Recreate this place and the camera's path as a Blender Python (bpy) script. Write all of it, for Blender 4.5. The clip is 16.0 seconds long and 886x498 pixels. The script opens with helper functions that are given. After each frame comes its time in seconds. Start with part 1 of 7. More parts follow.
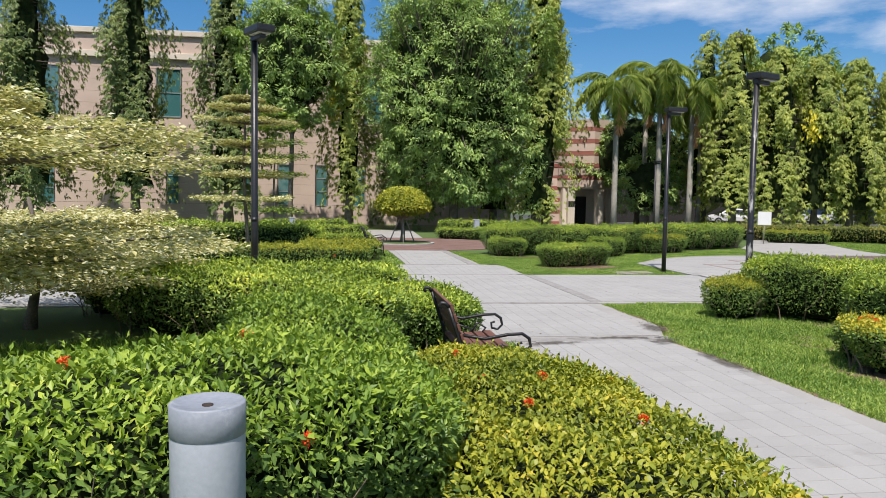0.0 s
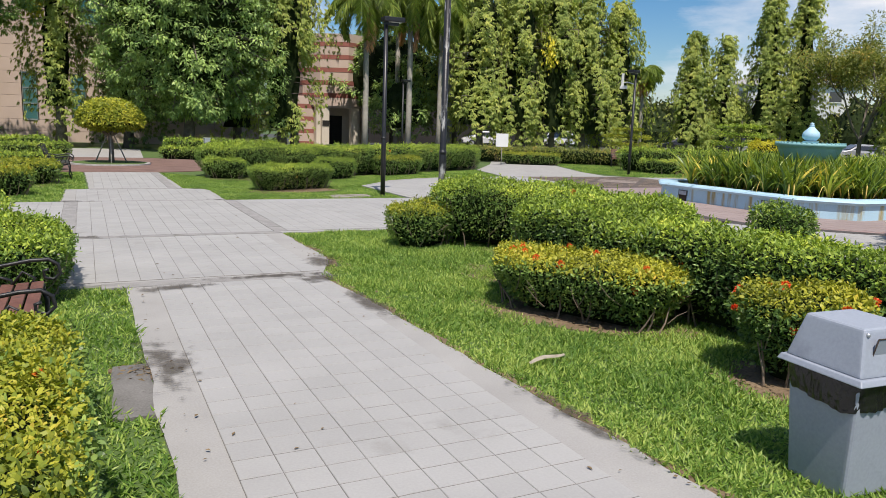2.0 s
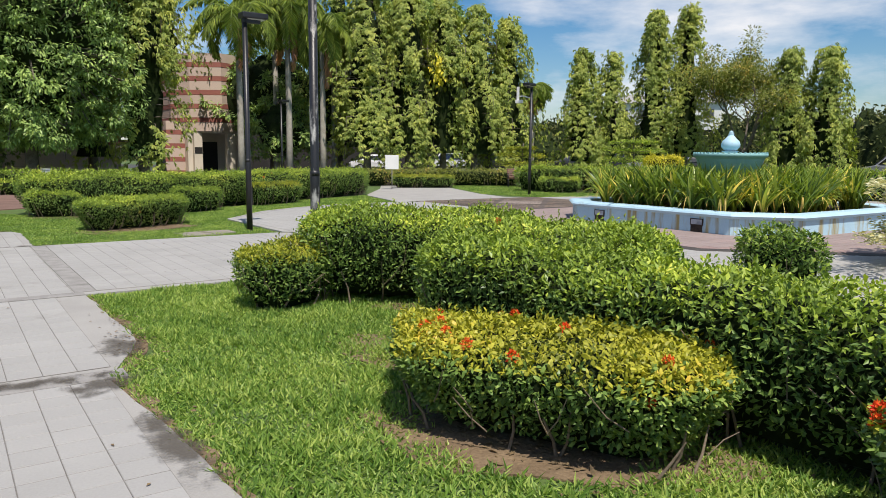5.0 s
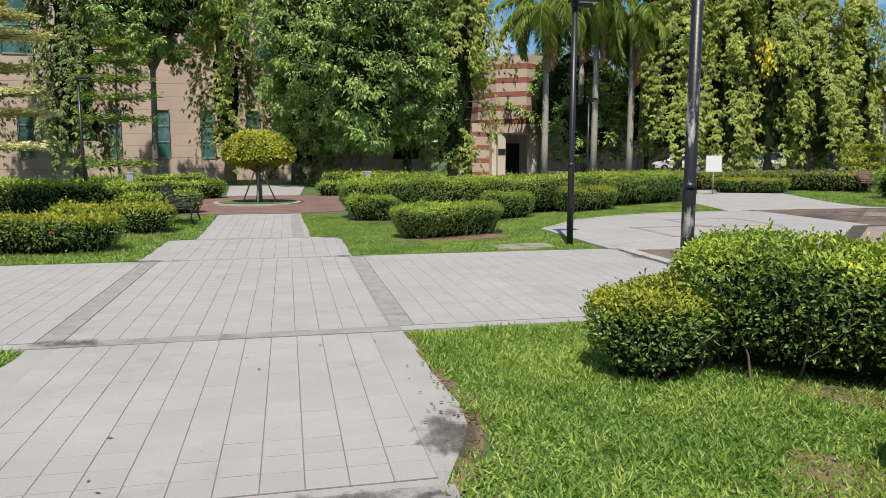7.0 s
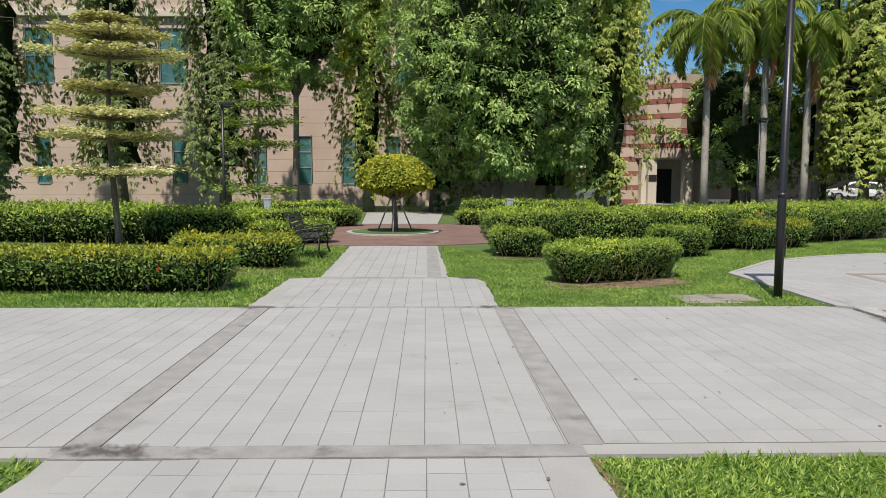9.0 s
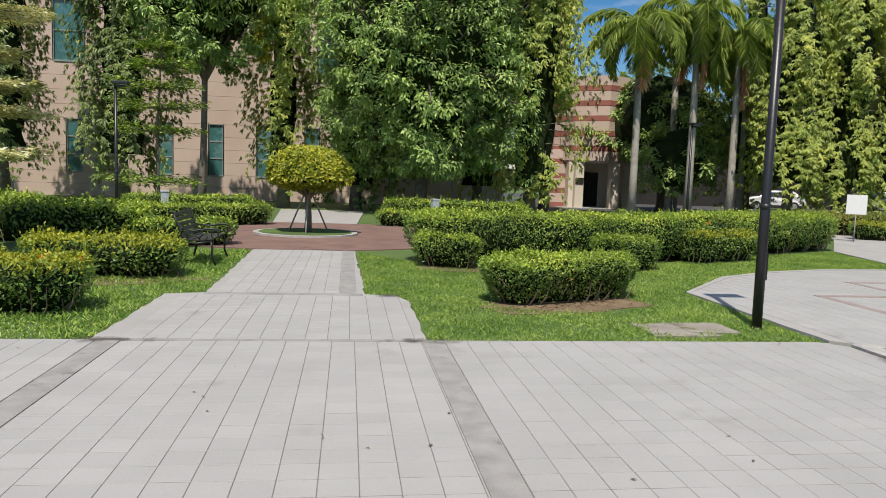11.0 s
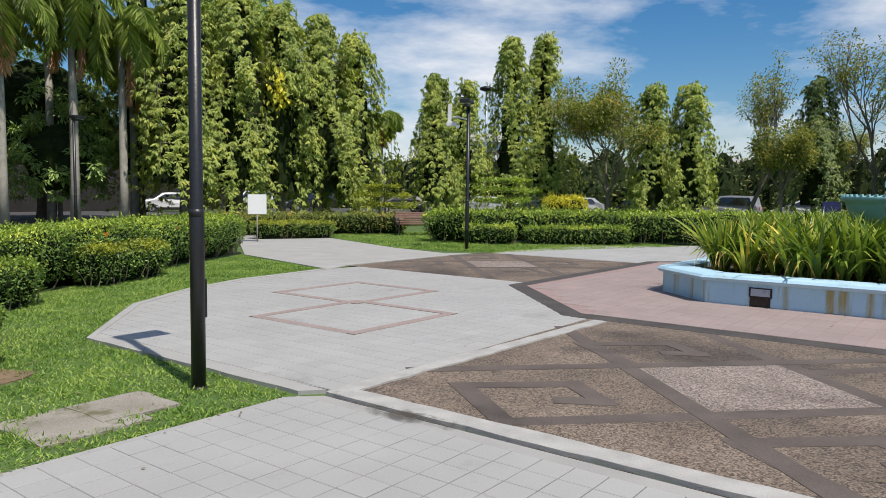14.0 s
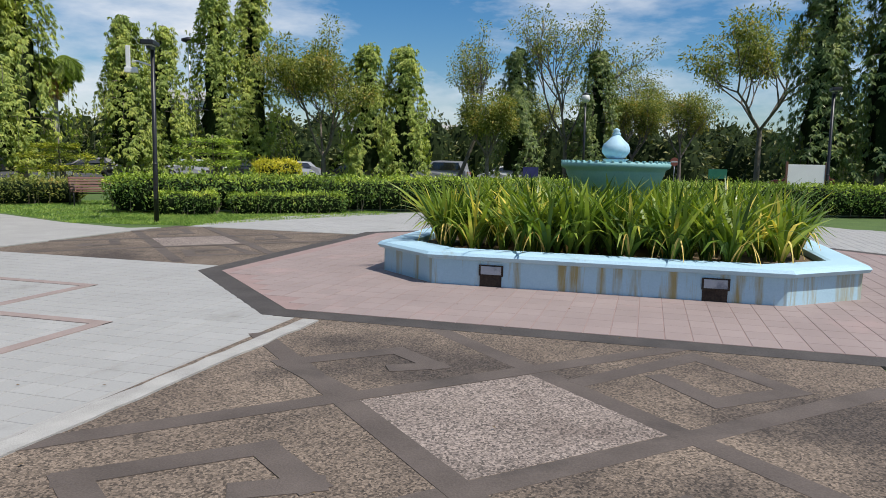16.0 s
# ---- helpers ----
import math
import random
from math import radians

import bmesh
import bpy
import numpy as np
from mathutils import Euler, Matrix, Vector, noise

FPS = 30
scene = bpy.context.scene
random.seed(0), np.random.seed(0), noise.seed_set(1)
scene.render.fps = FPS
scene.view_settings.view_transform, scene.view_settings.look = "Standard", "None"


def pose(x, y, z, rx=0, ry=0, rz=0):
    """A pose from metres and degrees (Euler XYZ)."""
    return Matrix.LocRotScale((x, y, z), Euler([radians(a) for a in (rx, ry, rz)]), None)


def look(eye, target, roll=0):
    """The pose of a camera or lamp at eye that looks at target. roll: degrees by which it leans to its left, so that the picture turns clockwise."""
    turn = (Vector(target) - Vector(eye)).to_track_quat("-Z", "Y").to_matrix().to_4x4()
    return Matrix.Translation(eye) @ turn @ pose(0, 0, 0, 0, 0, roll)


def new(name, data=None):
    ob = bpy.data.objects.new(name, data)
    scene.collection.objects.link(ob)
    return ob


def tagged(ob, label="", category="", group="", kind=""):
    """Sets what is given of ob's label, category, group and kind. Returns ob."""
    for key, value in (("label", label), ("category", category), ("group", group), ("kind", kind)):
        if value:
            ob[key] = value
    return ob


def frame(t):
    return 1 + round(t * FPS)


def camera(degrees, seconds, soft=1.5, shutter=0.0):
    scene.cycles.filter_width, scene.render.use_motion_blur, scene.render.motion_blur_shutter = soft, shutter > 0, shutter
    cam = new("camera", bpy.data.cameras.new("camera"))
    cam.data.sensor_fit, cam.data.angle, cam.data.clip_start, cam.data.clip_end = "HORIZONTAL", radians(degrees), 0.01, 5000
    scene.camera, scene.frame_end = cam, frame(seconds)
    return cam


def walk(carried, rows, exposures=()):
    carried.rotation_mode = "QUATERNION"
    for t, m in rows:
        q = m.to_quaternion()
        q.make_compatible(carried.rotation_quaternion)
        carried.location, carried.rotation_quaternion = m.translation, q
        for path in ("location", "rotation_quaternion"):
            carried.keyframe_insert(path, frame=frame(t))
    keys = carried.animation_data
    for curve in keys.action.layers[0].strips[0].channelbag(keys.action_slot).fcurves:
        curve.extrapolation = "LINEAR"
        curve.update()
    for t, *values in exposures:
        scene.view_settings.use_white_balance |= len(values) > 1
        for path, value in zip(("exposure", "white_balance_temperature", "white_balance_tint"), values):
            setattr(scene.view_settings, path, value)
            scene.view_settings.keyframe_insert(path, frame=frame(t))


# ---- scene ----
import itertools

cam = camera(62.5, 16.0, 0.55)
PATH = [
    (0, (0.575, 0.685, 1.709), (0.868, 2.659, 1.578), 0.9),
    (0.5, (1.142, 0.856, 1.658), (1.573, 2.801, 1.477), 1.0),
    (1, (1.59, 1.065, 1.65), (2.146, 2.969, 1.398), 1.3),
    (1.5, (1.991, 1.379, 1.658), (2.693, 3.227, 1.35), 1.9),
    (2, (2.417, 1.697, 1.657), (3.287, 3.468, 1.328), 2.0),
    (2.5, (2.721, 2.072, 1.661), (3.766, 3.746, 1.337), 1.5),
    (3, (2.968, 2.488, 1.657), (4.154, 4.07, 1.356), 1.4),
    (3.2, (3.1, 2.645, 1.644), (4.322, 4.2, 1.348), 1.5),
    (5.3, (3.868, 4.506, 1.494), (4.938, 6.176, 1.241), 0.1),
    (5.5, (3.889, 4.743, 1.512), (4.898, 6.45, 1.251), 0.3),
    (6, (4.011, 5.23, 1.489), (4.838, 7.03, 1.211), 0.1),
    (6.5, (4.083, 5.752, 1.514), (4.7, 7.635, 1.24), 0.0),
    (7, (4.059, 6.288, 1.548), (4.471, 8.228, 1.288), -0.0),
    (7.5, (4.148, 6.841, 1.539), (4.377, 8.815, 1.309), -0.3),
    (8, (4.126, 7.383, 1.533), (4.223, 9.371, 1.335), -0.2),
    (8.2, (4.096, 7.63, 1.553), (4.151, 9.62, 1.36), -0.2),
    (10.3, (4.124, 9.711, 1.551), (4.192, 11.701, 1.362), 0.9),
    (10.5, (4.163, 9.91, 1.542), (4.278, 11.897, 1.351), 1.3),
    (11, (4.212, 10.449, 1.55), (4.472, 12.423, 1.357), 1.9),
    (11.5, (4.357, 10.946, 1.533), (4.748, 12.898, 1.345), 2.1),
    (12, (4.459, 11.426, 1.548), (4.99, 13.346, 1.371), 2.1),
    (12.5, (4.569, 11.893, 1.57), (5.286, 13.754, 1.427), 1.9),
    (13, (4.789, 12.332, 1.57), (5.776, 14.067, 1.446), 1.5),
    (13.5, (5.08, 12.757, 1.54), (6.39, 14.262, 1.408), 1.2),
    (14, (5.469, 13.064, 1.516), (7.053, 14.276, 1.368), 0.7),
    (14.5, (5.951, 13.277, 1.512), (7.673, 14.278, 1.329), 0.8),
    (15, (6.408, 13.531, 1.489), (8.227, 14.339, 1.298), 0.9),
    (15.5, (6.924, 13.688, 1.484), (8.803, 14.342, 1.282), 0.8),
    (16, (7.384, 13.854, 1.51), (9.298, 14.386, 1.277), 1.2),
]
walk(cam, [(t, look(eye, target, roll)) for t, eye, target, roll in PATH], [(0, 0.17, 6650, 14), (3, 0.02, 6750, 13), (6, 0.07, 6800, 12), (10, 0.04, 6800, 11), (13, 0.05, 6800, 12), (14, -0.02, 6600, 11), (16, -0.08, 6450, 10)])

# ---- world and sun ----
TO_SUN = Vector((-0.27, -0.96, 0.0)).normalized() * math.cos(radians(61)) + Vector((0, 0, math.sin(radians(61))))


def build_world():
    w = bpy.data.worlds.new("sky")
    scene.world = w
    w.use_nodes = True
    nt = w.node_tree
    N, L = nt.nodes, nt.links
    N.clear()
    out = N.new("ShaderNodeOutputWorld")
    bg = N.new("ShaderNodeBackground")
    sky = N.new("ShaderNodeTexSky")
    sky.sky_type = "NISHITA"
    sky.sun_disc = False
    sky.sun_elevation = radians(61)
    sky.sun_rotation = math.atan2(TO_SUN.x, TO_SUN.y) % (2 * math.pi)
    sky.air_density, sky.dust_density, sky.ozone_density = 1.0, 0.7, 3.5
    # thin fair-weather cloud streaks, spread over the whole sky
    co = N.new("ShaderNodeTexCoord")
    mp = N.new("ShaderNodeMapping")
    mp.inputs["Scale"].default_value = (1.6, 1.6, 5.5)
    mp.inputs["Location"].default_value = (0.7, 0.2, 0.35)
    no = N.new("ShaderNodeTexNoise")
    no.inputs["Scale"].default_value = 1.7
    no.inputs["Detail"].default_value = 7
    no.inputs["Roughness"].default_value = 0.58
    rp = N.new("ShaderNodeValToRGB")
    rp.color_ramp.elements[0].position, rp.color_ramp.elements[1].position = 0.475, 0.72
    mx = N.new("ShaderNodeMix")
    mx.data_type = "RGBA"
    mx.inputs["B"].default_value = (10.6, 10.9, 11.4, 1)
    hs = N.new("ShaderNodeHueSaturation")
    hs.inputs["Saturation"].default_value, hs.inputs["Value"].default_value = 1.38, 1.25
    L.new(co.outputs["Generated"], mp.inputs["Vector"])
    L.new(mp.outputs["Vector"], no.inputs["Vector"])
    L.new(no.outputs["Fac"], rp.inputs["Fac"])
    L.new(rp.outputs["Color"], mx.inputs["Factor"])
    L.new(sky.outputs["Color"], hs.inputs["Color"])
    L.new(hs.outputs["Color"], mx.inputs["A"])
    L.new(mx.outputs["Result"], bg.inputs["Color"])
    bg.inputs["Strength"].default_value = SKY
    L.new(bg.outputs["Background"], out.inputs["Surface"])


SKY, SUN = 0.085, 4.8
build_world()
sun = new("sun", bpy.data.lights.new("sun", "SUN"))
sun.data.energy, sun.data.angle, sun.data.color = SUN, radians(0.55), (1.0, 0.955, 0.88)
sun.matrix_world = look(TO_SUN * 60, (0, 0, 0))

# ---- materials ----


def ramp(node, stops):
    el = node.color_ramp.elements
    while len(el) < len(stops):
        el.new(0.5)
    for e, (p, c) in zip(el, stops):
        e.position, e.color = p, (*c, 1)


def surface(name, dark, light, scale=3.0, rough=0.8, bump=0.15, fine=60.0, metal=0.0, stain=None, stain_scale=0.8, stain_cut=0.58, piece=0.0, gloss=0.5, stretch=None, speckle=0.0):
    """A solid surface with variation at two scales, a fine relief and, if given, stains with an outline of their own."""
    m = bpy.data.materials.new(name)
    m.use_nodes = True
    N, L = m.node_tree.nodes, m.node_tree.links
    p = N["Principled BSDF"]
    p.inputs["Roughness"].default_value, p.inputs["Metallic"].default_value = rough, metal
    p.inputs["Specular IOR Level"].default_value = gloss
    g = N.new("ShaderNodeNewGeometry")
    a = N.new("ShaderNodeTexNoise")
    a.inputs["Scale"].default_value, a.inputs["Detail"].default_value = scale, 6
    b = N.new("ShaderNodeTexNoise")
    b.inputs["Scale"].default_value, b.inputs["Detail"].default_value = fine, 4
    for n in (a, b):
        L.new(g.outputs["Position"], n.inputs["Vector"])
    ad = N.new("ShaderNodeMath")
    ad.operation = "MULTIPLY_ADD"
    ad.inputs[1].default_value = 0.55
    sc = N.new("ShaderNodeMath")
    sc.operation = "MULTIPLY"
    sc.inputs[1].default_value = 0.45
    L.new(b.outputs["Fac"], sc.inputs[0])
    L.new(a.outputs["Fac"], ad.inputs[0])
    L.new(sc.outputs[0], ad.inputs[2])
    r = N.new("ShaderNodeValToRGB")
    ramp(r, [(0.32, dark), (0.68, light)])
    L.new(ad.outputs[0], r.inputs["Fac"])
    colour = r.outputs["Color"]
    if piece:
        o = N.new("ShaderNodeObjectInfo")
        v = N.new("ShaderNodeMapRange")
        v.inputs["To Min"].default_value, v.inputs["To Max"].default_value = 1 - piece, 1 + piece
        h = N.new("ShaderNodeHueSaturation")
        L.new(o.outputs["Random"], v.inputs["Value"])
        L.new(v.outputs["Result"], h.inputs["Value"])
        L.new(colour, h.inputs["Color"])
        colour = h.outputs["Color"]
    if stain:
        s = N.new("ShaderNodeTexNoise")
        s.inputs["Scale"].default_value, s.inputs["Detail"].default_value, s.inputs["Roughness"].default_value = stain_scale, 8, 0.65
        if stretch:
            sm = N.new("ShaderNodeMapping")
            sm.inputs["Scale"].default_value = stretch
            L.new(g.outputs["Position"], sm.inputs["Vector"])
            L.new(sm.outputs["Vector"], s.inputs["Vector"])
        else:
            L.new(g.outputs["Position"], s.inputs["Vector"])
        t = N.new("ShaderNodeValToRGB")
        t.color_ramp.elements[0].position, t.color_ramp.elements[1].position = stain_cut, stain_cut + 0.12
        L.new(s.outputs["Fac"], t.inputs["Fac"])
        x = N.new("ShaderNodeMix")
        x.data_type = "RGBA"
        x.inputs["B"].default_value = (*stain, 1)
        L.new(t.outputs["Color"], x.inputs["Factor"])
        L.new(colour, x.inputs["A"])
        colour = x.outputs["Result"]
    if speckle:
        vo = N.new("ShaderNodeTexVoronoi")
        vo.inputs["Scale"].default_value = speckle
        L.new(g.outputs["Position"], vo.inputs["Vector"])
        bw = N.new("ShaderNodeSeparateColor")
        L.new(vo.outputs["Color"], bw.inputs["Color"])
        mr = N.new("ShaderNodeMapRange")
        mr.inputs["To Min"].default_value, mr.inputs["To Max"].default_value = 0.35, 1.85
        L.new(bw.outputs["Red"], mr.inputs["Value"])
        hv = N.new("ShaderNodeHueSaturation")
        L.new(mr.outputs["Result"], hv.inputs["Value"])
        L.new(colour, hv.inputs["Color"])
        colour = hv.outputs["Color"]
    L.new(colour, p.inputs["Base Color"])
    if bump:
        u = N.new("ShaderNodeBump")
        u.inputs["Strength"].default_value, u.inputs["Distance"].default_value = bump, 0.02
        L.new(ad.outputs[0], u.inputs["Height"])
        L.new(u.outputs["Normal"], p.inputs["Normal"])
    return m


LEAF = 1.45


def leaf_material(name, stops, rough=0.42, pass_light=0.2, glow=1.5, lift=1.0, vary=0.95, gloss=0.24):
    """Leaf blades: colour varies from leaf to leaf, and light passes through them."""
    m = bpy.data.materials.new(name)
    m.use_nodes = True
    N, L = m.node_tree.nodes, m.node_tree.links
    p = N["Principled BSDF"]
    p.inputs["Roughness"].default_value = rough
    p.inputs["Specular IOR Level"].default_value = gloss
    g = N.new("ShaderNodeNewGeometry")
    n = N.new("ShaderNodeTexNoise")
    n.inputs["Scale"].default_value, n.inputs["Detail"].default_value = 1.1, 3
    L.new(g.outputs["Position"], n.inputs["Vector"])
    a = N.new("ShaderNodeMath")
    a.operation = "MULTIPLY_ADD"
    a.inputs[1].default_value, a.inputs[2].default_value = 1.3, -0.65 + (0.95 - vary) / 2
    L.new(n.outputs["Fac"], a.inputs[0])
    b = N.new("ShaderNodeMath")
    b.operation = "MULTIPLY_ADD"
    b.use_clamp = True
    b.inputs[1].default_value = vary
    L.new(g.outputs["Random Per Island"], b.inputs[0])
    L.new(a.outputs[0], b.inputs[2])
    r = N.new("ShaderNodeValToRGB")
    ramp(r, [(q, tuple(min(v * LEAF * lift * k, 0.8) for v, k in zip(c, (1.25, 0.965, 1.14)))) for q, c in stops])
    L.new(b.outputs[0], r.inputs["Fac"])
    L.new(r.outputs["Color"], p.inputs["Base Color"])
    t = N.new("ShaderNodeBsdfTranslucent")
    k = N.new("ShaderNodeMix")
    k.data_type = "RGBA"
    k.blend_type = "MULTIPLY"
    k.inputs["Factor"].default_value = 1.0
    k.inputs["B"].default_value = (glow, glow * 1.05, 0.6, 1)
    L.new(r.outputs["Color"], k.inputs["A"])
    L.new(k.outputs["Result"], t.inputs["Color"])
    x = N.new("ShaderNodeMixShader")
    x.inputs["Fac"].default_value = pass_light
    L.new(p.outputs["BSDF"], x.inputs[1])
    L.new(t.outputs["BSDF"], x.inputs[2])
    L.new(x.outputs["Shader"], N["Material Output"].inputs["Surface"])
    return m


def glass(name, tint, rough=0.05):
    m = bpy.data.materials.new(name)
    m.use_nodes = True
    p = m.node_tree.nodes["Principled BSDF"]
    p.inputs["Base Color"].default_value = (*tint, 1)
    p.inputs["Roughness"].default_value, p.inputs["Specular IOR Level"].default_value = rough, 0.9
    p.inputs["Coat Weight"].default_value = 0.6
    return m


CONCRETE = surface("pale_concrete", (0.285, 0.276, 0.258), (0.385, 0.374, 0.352), 1.6, 0.85, 0.25, 90, stain=(0.30, 0.29, 0.265), stain_scale=1.3, stain_cut=0.63)
BAND = surface("grey_washed_band", (0.21, 0.202, 0.19), (0.35, 0.338, 0.32), 6, 0.9, 0.5, 140, stain=(0.13, 0.125, 0.11), stain_scale=2.2, stain_cut=0.60)
TILE = surface("pale_grey_tile", (0.318, 0.312, 0.297), (0.385, 0.378, 0.362), 1.2, 0.7, 0.10, 70, piece=0.035, stain=(0.265, 0.256, 0.235), stain_scale=1.1, stain_cut=0.60)
JOINT = surface("dark_joint", (0.11, 0.105, 0.095), (0.22, 0.21, 0.195), 4, 0.95, 0.2, 90)
PINK = surface("pink_paving_tile", (0.265, 0.205, 0.188), (0.33, 0.262, 0.243), 1.2, 0.72, 0.12, 80, piece=0.05, stain=(0.34, 0.25, 0.23), stain_scale=0.9, stain_cut=0.56)
PINK_JOINT = surface("pink_joint", (0.26, 0.18, 0.165), (0.33, 0.24, 0.22), 4, 0.9, 0.2, 90)
PEBBLE = surface("brown_pebble_wash", (0.080, 0.059, 0.044), (0.205, 0.158, 0.118), 1.0, 0.85, 0.9, 75, stain=(0.064, 0.049, 0.039), stain_scale=0.45, stain_cut=0.50, speckle=82)
PEBBLE_PALE = surface("pale_pebble_wash", (0.15, 0.12, 0.10), (0.27, 0.22, 0.19), 1.2, 0.85, 0.9, 75, stain=(0.12, 0.09, 0.075), stain_scale=0.8, stain_cut=0.58, speckle=85)
STRIPE = surface("dark_brown_stripe", (0.070, 0.055, 0.046), (0.135, 0.108, 0.092), 2.5, 0.85, 0.3, 90, stain=(0.055, 0.045, 0.038), stain_scale=0.8, stain_cut=0.56)
INLAY = surface("taupe_inlay", (0.24, 0.185, 0.165), (0.33, 0.265, 0.24), 3, 0.85, 0.2, 80)
BLACKBAND = surface("black_inlay", (0.036, 0.031, 0.028), (0.085, 0.074, 0.068), 3, 0.85, 0.3, 80)
REDPAVE = surface("red_brown_paving", (0.13, 0.075, 0.06), (0.24, 0.15, 0.12), 1.5, 0.9, 0.35, 60, stain=(0.09, 0.06, 0.05), stain_scale=0.8)
KERB = surface("granolithic_kerb", (0.29, 0.28, 0.262), (0.47, 0.455, 0.425), 5, 0.9, 0.6, 130, stain=(0.16, 0.15, 0.14), stain_scale=3, stain_cut=0.62)
EARTH = surface("grass_and_earth", (0.045, 0.080, 0.018), (0.105, 0.17, 0.038), 0.9, 0.95, 0.6, 45, stain=(0.11, 0.10, 0.035), stain_scale=0.35, stain_cut=0.60)
COVER = surface("weathered_cover", (0.20, 0.175, 0.14), (0.36, 0.33, 0.28), 3, 0.92, 0.5, 60, stain=(0.13, 0.12, 0.06), stain_scale=2.5, stain_cut=0.52)
SOIL = surface("dry_leaf_soil", (0.10, 0.065, 0.035), (0.26, 0.185, 0.11), 4, 0.95, 0.9, 55)
ASPHALT = surface("asphalt", (0.045, 0.045, 0.046), (0.085, 0.083, 0.08), 0.6, 0.9, 0.3, 60)
BARK = surface("grey_bark", (0.085, 0.07, 0.055), (0.24, 0.20, 0.165), 5, 0.9, 0.8, 40)
PALE_BARK = surface("pale_palm_bark", (0.26, 0.235, 0.20), (0.45, 0.42, 0.37), 4, 0.9, 0.5, 40)
TWIG = surface("twig_wood", (0.11, 0.08, 0.055), (0.30, 0.235, 0.17), 7, 0.9, 0.4, 60)
# near-black so that shade inside foliage comes from the colour
SHADE = surface("foliage_shade", (0.006, 0.010, 0.004), (0.02, 0.032, 0.010), 6, 0.95, 0.6, 40, gloss=0.1)
# tree version, also darkened to carry the shade between leaves
TREE_SHADE = surface("tree_foliage_shade", (0.007, 0.013, 0.004), (0.032, 0.050, 0.013), 3, 0.9, 1.0, 14, gloss=0.15)
BLACK_PAINT = surface("black_paint", (0.010, 0.010, 0.011), (0.022, 0.022, 0.024), 5, 0.38, 0.15, 50)
WORN_PAINT = surface("flaking_black_paint", (0.010, 0.010, 0.011), (0.024, 0.024, 0.026), 5, 0.4, 0.2, 50, stain=(0.42, 0.42, 0.40), stain_scale=5.0, stain_cut=0.535, stretch=(1.6, 1.6, 0.55))
IRON = surface("cast_iron", (0.012, 0.012, 0.013), (0.04, 0.04, 0.04), 9, 0.42, 0.3, 80, metal=0.3)
SLAT = surface("red_brown_slat", (0.10, 0.040, 0.028), (0.22, 0.10, 0.07), 4, 0.6, 0.3, 45, stain=(0.07, 0.05, 0.04), stain_scale=4)
DARK_SLAT = surface("dark_green_slat", (0.025, 0.028, 0.022), (0.06, 0.06, 0.048), 4, 0.6, 0.3, 45)
BIN_GREY = surface("grey_plastic", (0.27, 0.30, 0.35), (0.34, 0.375, 0.43), 1.5, 0.45, 0.08, 60, stain=(0.23, 0.255, 0.30), stain_scale=2.5)
BAG = surface("black_bag", (0.008, 0.008, 0.009), (0.02, 0.02, 0.022), 8, 0.22, 0.9, 22)
PIPE = surface("grey_painted_pipe", (0.36, 0.39, 0.43), (0.46, 0.49, 0.53), 2.0, 0.5, 0.12, 50, stain=(0.20, 0.225, 0.26), stain_scale=3.2, stain_cut=0.53)
PIPE_TOP = surface("darker_pipe_paint", (0.22, 0.245, 0.28), (0.32, 0.345, 0.385), 3.0, 0.5, 0.12, 50, stain=(0.42, 0.45, 0.49), stain_scale=6, stain_cut=0.58)
BLUE = surface("pale_blue_paint", (0.36, 0.56, 0.68), (0.47, 0.67, 0.78), 1.5, 0.6, 0.12, 50, stain=(0.30, 0.38, 0.36), stain_scale=1.7, stain_cut=0.60)
BLUE_WALL = surface("stained_blue_wall", (0.36, 0.56, 0.68), (0.47, 0.67, 0.78), 1.5, 0.6, 0.12, 50, stain=(0.36, 0.30, 0.13), stain_scale=1.7, stain_cut=0.52, stretch=(2.6, 2.6, 0.22))
TEAL = surface("teal_fountain_paint", (0.20, 0.42, 0.43), (0.29, 0.52, 0.52), 2, 0.6, 0.15, 40, stain=(0.15, 0.27, 0.27), stain_scale=3)
CAVITY = surface("dark_cavity", (0.018, 0.014, 0.011), (0.07, 0.05, 0.036), 8, 0.95, 0.6, 40)
STONE = surface("pink_beige_stone", (0.50, 0.385, 0.315), (0.62, 0.49, 0.41), 0.7, 0.8, 0.15, 30, piece=0.05)
RED_STONE = surface("red_stone", (0.26, 0.085, 0.065), (0.36, 0.135, 0.105), 0.7, 0.8, 0.15, 30)
CREAM = surface("cream_render", (0.58, 0.51, 0.41), (0.70, 0.63, 0.52), 0.8, 0.8, 0.12, 40)
WHITE = surface("white_paint", (0.66, 0.66, 0.64), (0.78, 0.78, 0.76), 1.2, 0.6, 0.08, 40)
DARK_FILL = surface("dark_fill", (0.012, 0.011, 0.010), (0.03, 0.027, 0.024), 1, 0.9, 0.1, 30)
FRAME = surface("grey_green_frame", (0.20, 0.25, 0.24), (0.28, 0.33, 0.32), 3, 0.5, 0.05, 40)
PANE = glass("teal_glass", (0.05, 0.16, 0.16))
CAR_GLASS = glass("car_glass", (0.012, 0.014, 0.016))
ROOF_RED = surface("red_roof", (0.28, 0.09, 0.06), (0.38, 0.14, 0.10), 2, 0.8, 0.2, 30)
RUBBER = surface("tyre_rubber", (0.012, 0.012, 0.012), (0.028, 0.028, 0.028), 5, 0.8, 0.2, 40)
STEEL = surface("pale_steel", (0.42, 0.43, 0.44), (0.58, 0.59, 0.60), 3, 0.4, 0.05, 40, metal=0.7)
